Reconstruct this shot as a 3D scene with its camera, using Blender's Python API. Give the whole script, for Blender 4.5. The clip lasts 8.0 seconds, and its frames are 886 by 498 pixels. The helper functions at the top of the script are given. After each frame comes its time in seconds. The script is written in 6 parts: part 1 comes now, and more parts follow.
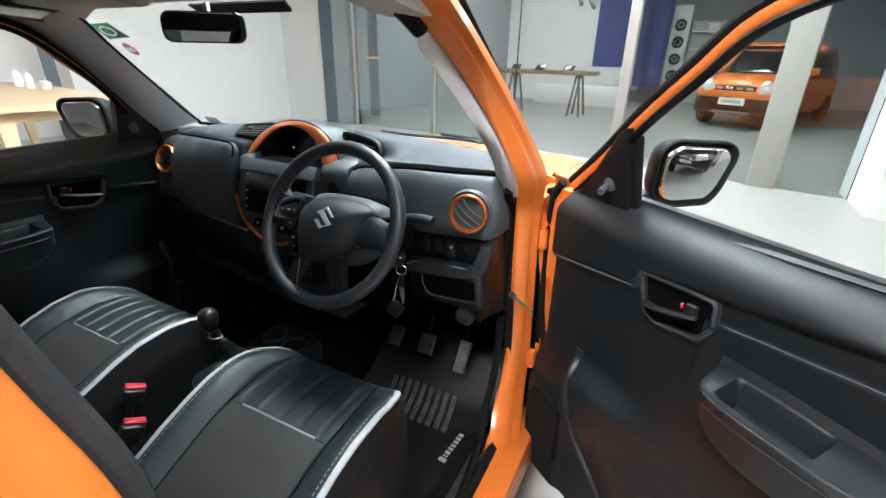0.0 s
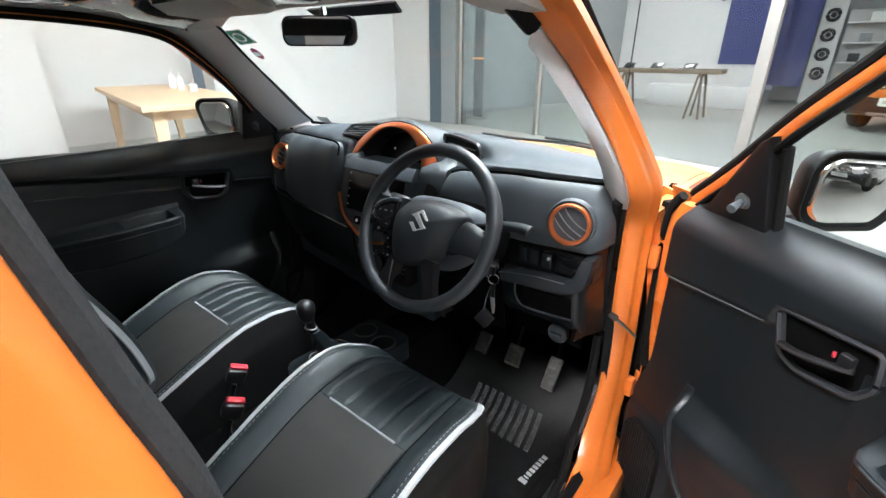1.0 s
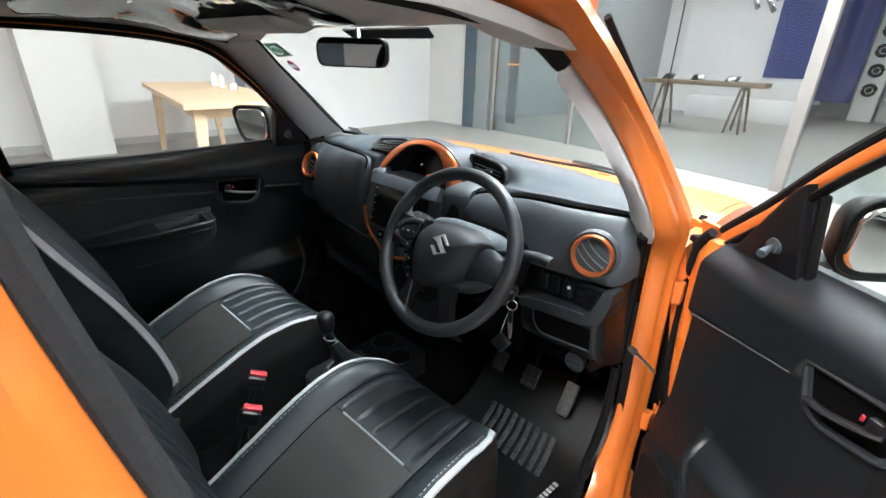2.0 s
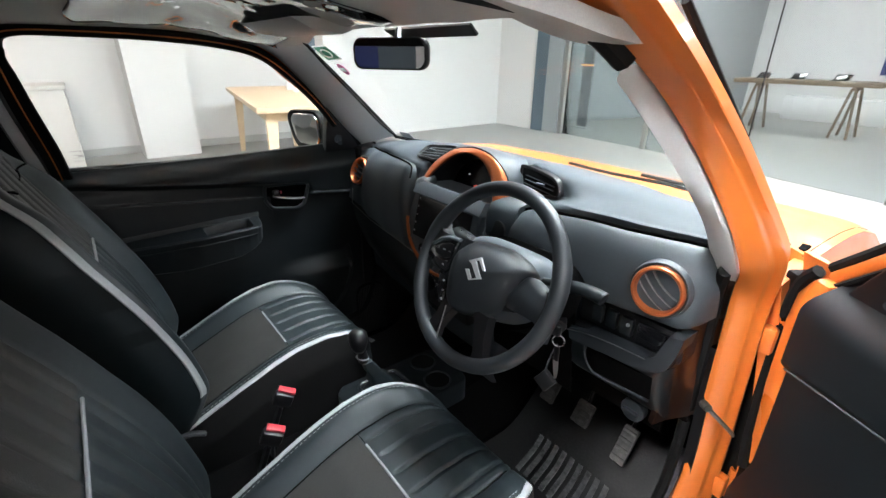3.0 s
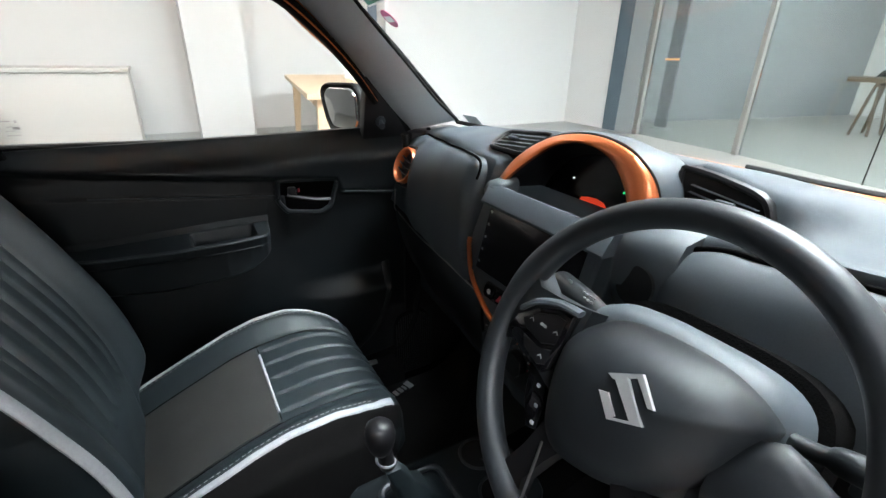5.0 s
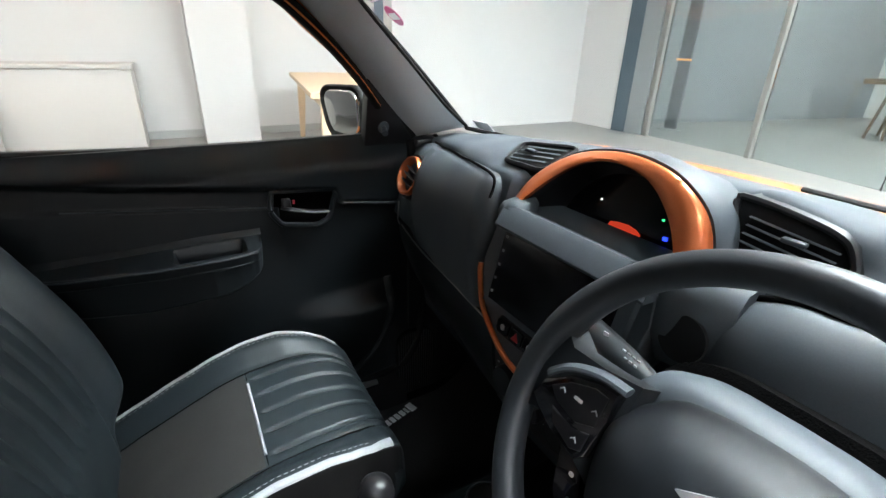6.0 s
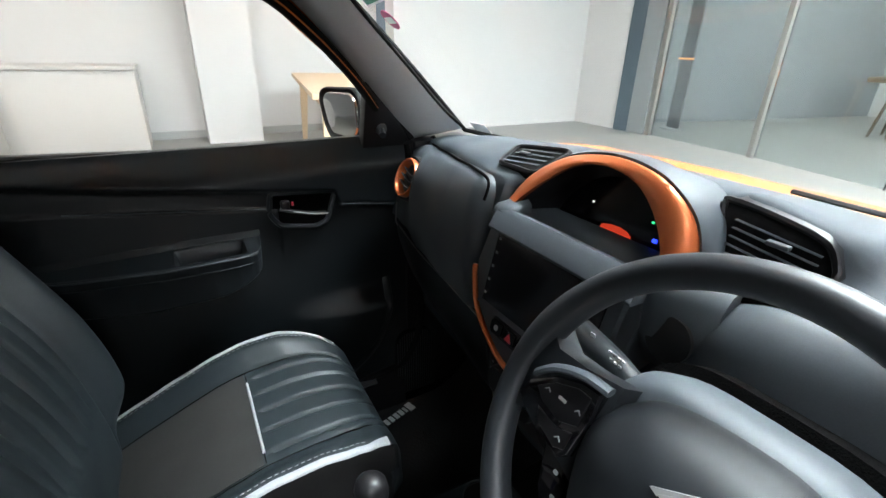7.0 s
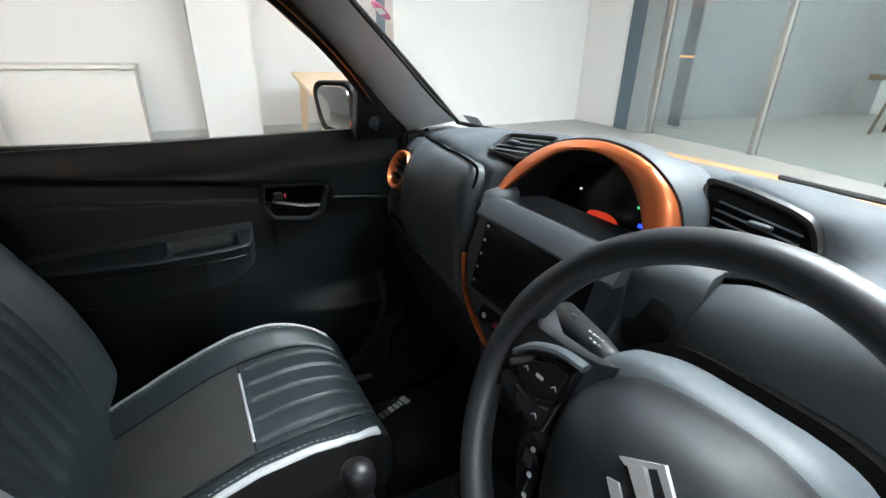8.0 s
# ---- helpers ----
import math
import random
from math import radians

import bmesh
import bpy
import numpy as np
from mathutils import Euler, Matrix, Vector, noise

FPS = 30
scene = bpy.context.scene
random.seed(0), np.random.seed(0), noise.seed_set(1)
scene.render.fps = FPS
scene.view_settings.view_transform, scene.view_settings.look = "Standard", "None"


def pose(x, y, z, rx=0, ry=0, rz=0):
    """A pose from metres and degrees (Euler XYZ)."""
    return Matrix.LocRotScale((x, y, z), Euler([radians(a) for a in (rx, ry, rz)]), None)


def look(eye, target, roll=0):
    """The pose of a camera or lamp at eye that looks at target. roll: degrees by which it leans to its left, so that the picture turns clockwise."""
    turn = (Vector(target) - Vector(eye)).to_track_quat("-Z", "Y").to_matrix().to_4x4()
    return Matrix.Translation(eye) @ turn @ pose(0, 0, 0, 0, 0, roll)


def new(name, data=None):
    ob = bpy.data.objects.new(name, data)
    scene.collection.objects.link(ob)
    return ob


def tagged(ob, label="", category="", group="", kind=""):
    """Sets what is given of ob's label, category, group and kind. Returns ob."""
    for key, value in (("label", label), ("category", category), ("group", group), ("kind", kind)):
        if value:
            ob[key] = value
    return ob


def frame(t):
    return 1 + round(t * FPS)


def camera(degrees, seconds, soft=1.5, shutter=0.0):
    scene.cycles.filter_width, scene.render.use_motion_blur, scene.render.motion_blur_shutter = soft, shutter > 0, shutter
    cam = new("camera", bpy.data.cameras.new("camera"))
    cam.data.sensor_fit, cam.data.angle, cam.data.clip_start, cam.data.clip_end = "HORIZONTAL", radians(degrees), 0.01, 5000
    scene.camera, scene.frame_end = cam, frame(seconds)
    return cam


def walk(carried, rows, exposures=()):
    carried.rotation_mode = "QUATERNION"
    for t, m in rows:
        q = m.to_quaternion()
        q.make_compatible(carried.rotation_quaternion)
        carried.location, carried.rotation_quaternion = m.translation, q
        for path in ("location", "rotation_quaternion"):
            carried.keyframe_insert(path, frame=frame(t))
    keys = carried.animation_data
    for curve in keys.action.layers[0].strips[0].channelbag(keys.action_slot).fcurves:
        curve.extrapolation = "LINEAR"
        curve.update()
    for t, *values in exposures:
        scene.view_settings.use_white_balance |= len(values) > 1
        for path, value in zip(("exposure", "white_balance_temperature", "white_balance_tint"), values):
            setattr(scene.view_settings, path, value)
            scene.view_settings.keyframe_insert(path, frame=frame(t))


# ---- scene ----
cam = camera(88.6, 8.0)
PATH = [
    (0, (0.969, 3.061, 1.265), (0.14, 4.698, 0.47), 1.1),
    (0.5, (0.943, 3.101, 1.271), (-0.093, 4.618, 0.48), 0.8),
    (1, (0.94, 3.099, 1.263), (-0.227, 4.514, 0.466), 0.0),
    (1.5, (0.949, 3.074, 1.302), (-0.25, 4.465, 0.509), 0.9),
    (1.7, (0.942, 3.089, 1.308), (-0.261, 4.474, 0.513), 1.3),
    (2.8, (0.932, 3.207, 1.306), (-0.506, 4.358, 0.526), 0.9),
    (3, (0.892, 3.24, 1.304), (-0.554, 4.374, 0.516), 0.6),
    (3.5, (0.831, 3.3, 1.286), (-0.668, 4.366, 0.499), 0.6),
    (4, (0.765, 3.345, 1.263), (-0.791, 4.321, 0.471), 0.2),
    (4.5, (0.64, 3.4, 1.223), (-0.923, 4.355, 0.42), 0.6),
    (5, (0.505, 3.475, 1.195), (-1.067, 4.418, 0.395), 1.3),
    (6.5, (0.407, 3.525, 1.205), (-1.173, 4.446, 0.394), 1.7),
    (7, (0.424, 3.531, 1.208), (-1.16, 4.444, 0.399), 1.5),
    (7.5, (0.417, 3.557, 1.195), (-1.17, 4.466, 0.387), 1.5),
    (8, (0.442, 3.546, 1.191), (-1.146, 4.453, 0.381), 1.3),
]
walk(cam, [(t, look(eye, target, roll)) for t, eye, target, roll in PATH],
     exposures=[(0.0, -0.10), (0.5, 0.13), (1.0, 0.15), (1.7, 0.08), (3.0, 0.18), (3.5, 0.26), (5.0, 0.23), (8.0, 0.16)])

# ---- light: a closed showroom lit by added unseen ceiling panels; faint sky outside ----
world = bpy.data.worlds.new("world")
scene.world = world
world.use_nodes = True
world.node_tree.nodes["Background"].inputs[0].default_value = (0.75, 0.85, 1.0, 1)
world.node_tree.nodes["Background"].inputs[1].default_value = 0.25


# ---- materials ----
def mat(name, color, rough=0.5, metal=0.0, coat=0.0, grain=80.0, var=0.12, bump=0.0, bump_scale=None, stain=3.0,
        spec=0.5, sheen=0.0, rvar=0.1):
    m = bpy.data.materials.new(name)
    m.use_nodes = True
    nt = m.node_tree
    b = nt.nodes["Principled BSDF"]
    b.inputs["Metallic"].default_value = metal
    b.inputs["Coat Weight"].default_value = coat
    b.inputs["Coat Roughness"].default_value = 0.06
    b.inputs["Specular IOR Level"].default_value = spec
    b.inputs["Sheen Weight"].default_value = sheen
    tc = nt.nodes.new("ShaderNodeTexCoord")
    fine = nt.nodes.new("ShaderNodeTexNoise")
    fine.inputs["Scale"].default_value = grain
    fine.inputs["Detail"].default_value = 4
    big = nt.nodes.new("ShaderNodeTexNoise")
    big.inputs["Scale"].default_value = stain
    big.inputs["Detail"].default_value = 3
    nt.links.new(tc.outputs["Object"], fine.inputs["Vector"])
    nt.links.new(tc.outputs["Object"], big.inputs["Vector"])
    add = nt.nodes.new("ShaderNodeMath")
    add.operation = "ADD"
    nt.links.new(fine.outputs["Fac"], add.inputs[0])
    nt.links.new(big.outputs["Fac"], add.inputs[1])
    ramp = nt.nodes.new("ShaderNodeMapRange")
    ramp.inputs["From Min"].default_value, ramp.inputs["From Max"].default_value = 0.6, 1.4
    ramp.inputs["To Min"].default_value, ramp.inputs["To Max"].default_value = 1 - var, 1 + var
    nt.links.new(add.outputs[0], ramp.inputs["Value"])
    mul = nt.nodes.new("ShaderNodeVectorMath")
    mul.operation = "SCALE"
    mul.inputs[0].default_value = color[:3]
    nt.links.new(ramp.outputs[0], mul.inputs["Scale"])
    nt.links.new(mul.outputs[0], b.inputs["Base Color"])
    rr = nt.nodes.new("ShaderNodeMapRange")
    rr.inputs["From Min"].default_value, rr.inputs["From Max"].default_value = 0.3, 0.7
    rr.inputs["To Min"].default_value, rr.inputs["To Max"].default_value = max(0.02, rough * (1 - rvar)), min(1, rough * (1 + rvar))
    nt.links.new(big.outputs["Fac"], rr.inputs["Value"])
    nt.links.new(rr.outputs[0], b.inputs["Roughness"])
    if bump:
        bt = nt.nodes.new("ShaderNodeTexNoise")
        bt.inputs["Scale"].default_value = bump_scale or grain
        bt.inputs["Detail"].default_value = 3
        nt.links.new(tc.outputs["Object"], bt.inputs["Vector"])
        bn = nt.nodes.new("ShaderNodeBump")
        bn.inputs["Strength"].default_value = bump
        bn.inputs["Distance"].default_value = 0.002
        nt.links.new(bt.outputs["Fac"], bn.inputs["Height"])
        nt.links.new(bn.outputs[0], b.inputs["Normal"])
    return m


def glass_mat(name, tint=(0.95, 0.98, 0.97), gloss=0.05):
    """Thin pane: clear with a faint reflection."""
    m = bpy.data.materials.new(name)
    m.use_nodes = True
    nt = m.node_tree
    nt.nodes.clear()
    out = nt.nodes.new("ShaderNodeOutputMaterial")
    tr = nt.nodes.new("ShaderNodeBsdfTransparent")
    tr.inputs[0].default_value = (*tint, 1)
    gl = nt.nodes.new("ShaderNodeBsdfGlossy")
    gl.inputs["Roughness"].default_value = 0.02
    fr = nt.nodes.new("ShaderNodeFresnel")
    fr.inputs["IOR"].default_value = 1.45
    mx = nt.nodes.new("ShaderNodeMixShader")
    sc = nt.nodes.new("ShaderNodeMath")
    sc.operation = "MULTIPLY"
    sc.inputs[1].default_value = gloss
    nt.links.new(fr.outputs[0], sc.inputs[0])
    nt.links.new(sc.outputs[0], mx.inputs[0])
    nt.links.new(tr.outputs[0], mx.inputs[1])
    nt.links.new(gl.outputs[0], mx.inputs[2])
    nt.links.new(mx.outputs[0], out.inputs[0])
    return m


def glow_mat(name, color, strength):
    m = bpy.data.materials.new(name)
    m.use_nodes = True
    b = m.node_tree.nodes["Principled BSDF"]
    b.inputs["Base Color"].default_value = (*color, 1)
    b.inputs["Emission Color"].default_value = (*color, 1)
    b.inputs["Emission Strength"].default_value = strength
    return m


PAINT = mat("orange_paint", (0.66, 0.168, 0.027), 0.34, 0.0, 0.35, 900, 0.05, rvar=0.2)
SATIN = mat("orange_satin_plastic", (0.66, 0.180, 0.062), 0.34, 0.6, 0.3, 700, 0.06)
# base raised above the lower trim to carry light from the windscreen
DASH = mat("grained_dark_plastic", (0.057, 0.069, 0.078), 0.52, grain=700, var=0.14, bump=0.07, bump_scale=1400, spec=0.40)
AIRBAG = mat("satin_black_wheel_pad", (0.014, 0.017, 0.020), 0.50, grain=700, var=0.14, bump=0.08, bump_scale=1600, spec=0.36)
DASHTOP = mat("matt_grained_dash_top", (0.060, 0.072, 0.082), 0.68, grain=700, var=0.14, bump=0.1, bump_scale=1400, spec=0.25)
RIM = mat("moulded_black_rim", (0.021, 0.025, 0.029), 0.44, grain=700, var=0.14, bump=0.06, bump_scale=1600, spec=0.5)
# on glove box and knee panel the near-black base carries shade too
PANEL = mat("door_and_shaded_dash_plastic", (0.0074, 0.0102, 0.0120), 0.39, grain=700, var=0.14, bump=0.07, bump_scale=1200, spec=0.48)
BLACK = mat("black_plastic", (0.009, 0.009, 0.010), 0.38, grain=300, var=0.2, spec=0.35)
RUBBER = mat("black_rubber", (0.006, 0.006, 0.006), 0.75, grain=120, var=0.25, bump=0.2, spec=0.15)
SEALRUB = mat("charcoal_foam_rubber", (0.024, 0.025, 0.026), 0.8, grain=220, var=0.25, bump=0.5, bump_scale=260, spec=0.25)
# carpet black, also the colour of sheets and patches that imitate shade
CARPET_AND_SHADE = mat("black_carpet_and_shade", (0.0025, 0.0025, 0.0025), 0.95, grain=400, var=0.4, bump=0.6, bump_scale=500, spec=0.04)
LEATHER = mat("black_leatherette", (0.0125, 0.0190, 0.0220), 0.50, grain=400, var=0.15, bump=0.12, bump_scale=700, spec=0.42)
PANEL_LEATHER = mat("charcoal_seat_fabric", (0.026, 0.026, 0.0245), 0.6, grain=300, var=0.18, bump=0.3, bump_scale=700, spec=0.38)
SIDE = mat("dull_black_vinyl", (0.008, 0.008, 0.008), 0.6, grain=300, var=0.15, bump=0.1, spec=0.2)
SILVER = mat("silver_leatherette", (0.35, 0.36, 0.37), 0.45, grain=200, var=0.10, bump=0.2, bump_scale=300)
THREAD = mat("grey_thread", (0.25, 0.26, 0.26), 0.7, grain=600, var=0.2)
EDGE = mat("satin_grey_edge", (0.22, 0.23, 0.24), 0.35, grain=300, var=0.1)
GREY = mat("grey_trim_plastic", (0.50, 0.51, 0.51), 0.45, grain=300, var=0.06, bump=0.1, bump_scale=500)
HEADLINER = mat("grey_headliner_cloth", (0.42, 0.42, 0.40), 0.9, grain=500, var=0.10, bump=0.3, bump_scale=600)
CHROME = mat("chrome", (0.75, 0.76, 0.78), 0.15, 1.0, grain=50, var=0.05)
STEEL = mat("worn_steel", (0.35, 0.34, 0.33), 0.4, 1.0, grain=150, var=0.25)
# brown in the base imitates the orange jamb mirrored in black plastic
ENDGLOSS = mat("black_plastic_brown_reflection", (0.014, 0.006, 0.004), 0.34, 0.0, 0.6, grain=50, var=0.1)
GLOSS = mat("piano_black", (0.006, 0.006, 0.007), 0.08, 0.0, 0.5, grain=50, var=0.1)
WARMWHITE = mat("warm_white_laminate", (0.55, 0.52, 0.49), 0.5, grain=40, var=0.02, stain=0.7)
WHITE = mat("white_wall_paint", (0.64, 0.63, 0.622), 0.75, grain=40, var=0.02, bump=0.05, bump_scale=120, stain=0.7)
FLOOR = mat("polished_grey_screed", (0.25, 0.243, 0.228), 0.38, grain=30, var=0.03, stain=0.5, rvar=0.06)
BASEB = mat("grey_baseboard", (0.42, 0.42, 0.41), 0.5, grain=60, var=0.05)
CEIL = mat("white_ceiling_paint", (0.70, 0.70, 0.68), 0.85, grain=30, var=0.03, stain=0.5)
STEELBLUE = mat("blue_grey_panel", (0.245, 0.262, 0.272), 0.45, grain=50, var=0.05, stain=1.0)
DARKPANEL = mat("dark_blue_grey_panel", (0.07, 0.10, 0.125), 0.45, grain=50, var=0.05, stain=1.0)
POSTGREY = mat("pale_grey_post", (0.23, 0.222, 0.208), 0.45, grain=60, var=0.04)
WOOD = mat("pale_beech_wood", (0.66, 0.49, 0.32), 0.45, grain=25, var=0.10, stain=6)
BANNER = mat("navy_blue_banner", (0.015, 0.03, 0.16), 0.6, grain=80, var=0.08)
RED = mat("red_plastic", (0.42, 0.025, 0.04), 0.4, grain=100, var=0.08)
MIRROR = mat("mirror_silver", (0.62, 0.63, 0.63), 0.02, 1.0, grain=5, var=0.01, rvar=0.0)
GLASS = glass_mat("window_glass")
SHOPGLASS = glass_mat("partition_glass", (0.80, 0.85, 0.86), 1.6)
# glow of the added panels, each strength tuned for what it brightens
PANEL_COOL = glow_mat("cool_ceiling_panel_light", (1.0, 0.97, 0.95), 29.0)
PANEL_WARM = glow_mat("warm_ceiling_panel_light", (1.0, 0.83, 0.75), 6.2)
PANEL_SIDE = glow_mat("added_windscreen_fill_light", (0.86, 0.92, 0.97), 98.0)
PANEL_DOOR = glow_mat("added_door_fill_light", (0.86, 0.92, 0.98), 42.0)
PANEL_EAST = glow_mat("added_east_fill_light", (0.97, 0.97, 0.98), 42.0)
PANEL_REAR = glow_mat("added_rear_fill_light", (0.94, 0.94, 0.96), 112.0)


BROWNWOOD = mat("brown_oiled_wood", (0.17, 0.125, 0.085), 0.5, grain=25, var=0.2, stain=6)
TOTEM = mat("dark_sign_panel", (0.07, 0.075, 0.078), 0.3, grain=30, var=0.1)
ORANGE_GLOW = glow_mat("lit_orange_strip", (1.0, 0.35, 0.10), 1.4)
NAVYDARK = mat("dark_car_paint", (0.035, 0.032, 0.03), 0.25, 0.3, 0.8, 600, 0.05)
HALL = mat("dim_hall_paint", (0.30, 0.31, 0.32), 0.7, grain=20, var=0.1, stain=0.5)
TYRE = mat("tyre_rubber", (0.015, 0.015, 0.016), 0.8, grain=90, var=0.2, bump=0.3)
SKIN_FILM = glass_mat("clear_protective_film", (0.97, 0.97, 0.96), 3.0)
GREEN = mat("green_print", (0.02, 0.22, 0.12), 0.5, grain=60, var=0.05)
PINK = mat("magenta_print", (0.45, 0.06, 0.18), 0.5, grain=60, var=0.08)
PAPER = mat("white_print", (0.75, 0.76, 0.75), 0.55, grain=60, var=0.04)
MATRUB = mat("ribbed_mat_rubber", (0.016, 0.016, 0.016), 0.40, grain=160, var=0.4, bump=0.3, spec=0.45)
PEDAL = mat("scuffed_grey_pedal_rubber", (0.13, 0.13, 0.125), 0.6, grain=80, var=0.4, stain=20)
# heel ribs, paler and blotchier than the mat sheet
PALERUB = mat("pale_blotchy_rubber", (0.085, 0.085, 0.085), 0.7, grain=80, var=0.6, stain=20)
MARK = mat("white_marking", (0.48, 0.49, 0.50), 0.6, grain=100, var=0.08)
LAMPGLASS = mat("headlamp_lens", (0.75, 0.76, 0.78), 0.12, 0.4, 0.5, grain=40, var=0.1)
RED_GLOW = glow_mat("red_display", (0.75, 0.06, 0.025), 0.55)
EMBLEM = mat("satin_silver", (0.68, 0.69, 0.70), 0.28, 0.55, 0.3, grain=60, var=0.05)
DISPLAY = mat("matt_black_display", (0.007, 0.007, 0.009), 0.24, grain=60, var=0.1, spec=0.5)
BLUE_GLOW = glow_mat("blue_lamp", (0.02, 0.05, 1.0), 2.5)
GREEN_GLOW = glow_mat("green_lamp", (0.05, 0.9, 0.3), 1.5)
WHITE_GLOW = glow_mat("white_lamp", (0.9, 0.9, 0.85), 1.5)


# ---- mesh helpers ----
def finish(bm, name, material, angle=35):
    me = bpy.data.meshes.new(name)
    bmesh.ops.recalc_face_normals(bm, faces=bm.faces)
    bm.to_mesh(me)
    bm.free()
    me.materials.append(material)
    me.shade_smooth()
    me.set_sharp_from_angle(angle=radians(angle))
    return me


BASE = {}


def thing(name, at, label, category, group="", kind=""):
    ob = new(name)
    ob.location = at
    ob.empty_display_size = 0.05
    BASE[ob] = Matrix.Translation(at)
    return tagged(ob, label, category, group, kind)


def part(name, bm, material, parent, label="", angle=35):
    """Links a bmesh in world coordinates as one mesh under a thing or a part."""
    m = BASE[parent]
    bm.transform(m.inverted())
    ob = new(name, finish(bm, name, material, angle))
    ob.parent = parent
    BASE[ob] = m
    return tagged(ob, label)


def solo(name, bm, material, label, category="", kind="", group="", angle=35):
    ob = new(name, finish(bm, name, material, angle))
    return tagged(ob, label, category, group, kind)


def smooth(a, b, x):
    t = min(1.0, max(0.0, (x - a) / (b - a)))
    return t * t * (3 - 2 * t)


def interp(keys, x):
    """Smooth curve through (x, value...) keys; values may be tuples."""
    if x <= keys[0][0]:
        return keys[0][1]
    for (x0, v0), (x1, v1) in zip(keys, keys[1:]):
        if x <= x1:
            t = (x - x0) / (x1 - x0)
            t = t * t * (3 - 2 * t)
            if isinstance(v0, tuple):
                return tuple(p + (q - p) * t for p, q in zip(v0, v1))
            return v0 + (v1 - v0) * t
    return keys[-1][1]


def lin(keys, x):
    if x <= keys[0][0]:
        return keys[0][1]
    for (x0, v0), (x1, v1) in zip(keys, keys[1:]):
        if x <= x1:
            return v0 + (v1 - v0) * (x - x0) / (x1 - x0)
    return keys[-1][1]


def curve(points, steps=8, closed=False):
    """Catmull-Rom through points."""
    p = [Vector(q) for q in points]
    n = len(p)
    out = []
    for i in range(n if closed else n - 1):
        if closed:
            a, b, c, d = p[i - 1], p[i], p[(i + 1) % n], p[(i + 2) % n]
        else:
            a, b, c, d = p[max(i - 1, 0)], p[i], p[i + 1], p[min(i + 2, n - 1)]
        for k in range(steps):
            t = k / steps
            out.append(0.5 * (2 * b + (c - a) * t + (2 * a - 5 * b + 4 * c - d) * t * t + (3 * b - a - 3 * c + d) * t ** 3))
    if not closed:
        out.append(p[-1])
    return out


def bm_loft(rings, closed=True, caps=True, loop=False):
    """Skin through rings of equal length. closed: each ring closes on itself; loop: the last ring joins the first."""
    bm = bmesh.new()
    vs = [[bm.verts.new(p) for p in ring] for ring in rings]
    n = len(rings[0])
    pairs = list(zip(vs, vs[1:])) + ([(vs[-1], vs[0])] if loop else [])
    for a, b in pairs:
        for i in range(n if closed else n - 1):
            j = (i + 1) % n
            bm.faces.new((a[i], a[j], b[j], b[i]))
    if caps and closed and not loop:
        bm.faces.new(vs[0][::-1])
        bm.faces.new(vs[-1])
    return bm


def bm_grid(func, nu, nv, back=None):
    """Sheet func(i/nu, j/nv); with back, a vector, it gets that depth."""
    bm = bmesh.new()
    g = [[bm.verts.new(func(i / nu, j / nv)) for j in range(nv + 1)] for i in range(nu + 1)]
    for i in range(nu):
        for j in range(nv):
            bm.faces.new((g[i][j], g[i + 1][j], g[i + 1][j + 1], g[i][j + 1]))
    if back is not None:
        edge = [g[i][0] for i in range(nu)] + [g[nu][j] for j in range(nv)] + [g[i][nv] for i in range(nu, 0, -1)] + [g[0][j] for j in range(nv, 0, -1)]
        low = [bm.verts.new(v.co + Vector(back)) for v in edge]
        for k in range(len(edge)):
            q = (k + 1) % len(edge)
            bm.faces.new((edge[k], edge[q], low[q], low[k]))
        su, sv = max(1, nu // 24), max(1, nv // 24)
        iu, iv = sorted(set(list(range(0, nu, su)) + [nu])), sorted(set(list(range(0, nv, sv)) + [nv]))
        h = [[bm.verts.new(g[i][j].co + Vector(back)) for j in iv] for i in iu]
        for i in range(len(iu) - 1):
            for j in range(len(iv) - 1):
                bm.faces.new((h[i][j], h[i][j + 1], h[i + 1][j + 1], h[i + 1][j]))
    return bm


def bm_tube(points, r, n=10, closed=False, wide=None, up=(0, 0, 1)):
    """Sweep an ellipse (r along up, wide across) along points; r may be a function of 0..1."""
    p = [Vector(q) for q in points]
    m = len(p)
    rings = []
    for i, c in enumerate(p):
        if closed:
            d = p[(i + 1) % m] - p[i - 1]
        else:
            d = p[min(i + 1, m - 1)] - p[max(i - 1, 0)]
        d.normalize()
        side = d.cross(Vector(up))
        if side.length < 1e-4:
            side = d.cross(Vector((1, 0, 0)))
        side.normalize()
        u = side.cross(d).normalized()
        f = i / max(1, m - 1)
        ra = r(f) if callable(r) else r
        rb = (wide(f) if callable(wide) else wide) if wide else ra
        rings.append([c + u * (ra * math.sin(2 * math.pi * k / n)) + side * (rb * math.cos(2 * math.pi * k / n)) for k in range(n)])
    return bm_loft(rings, caps=not closed, loop=closed)


def bm_box(c, s, bevel=0.0, m=None, seg=2):
    bm = bmesh.new()
    bmesh.ops.create_cube(bm, size=1)
    bmesh.ops.scale(bm, vec=s, verts=bm.verts)
    if bevel:
        bmesh.ops.bevel(bm, geom=bm.edges[:], offset=bevel, segments=seg, affect="EDGES", profile=0.5)
    if m is not None:
        bm.transform(m)
    bmesh.ops.translate(bm, vec=c, verts=bm.verts)
    return bm


def bm_between(lo, hi, bevel=0.0):
    return bm_box([(a + b) / 2 for a, b in zip(lo, hi)], [abs(b - a) for a, b in zip(lo, hi)], bevel)


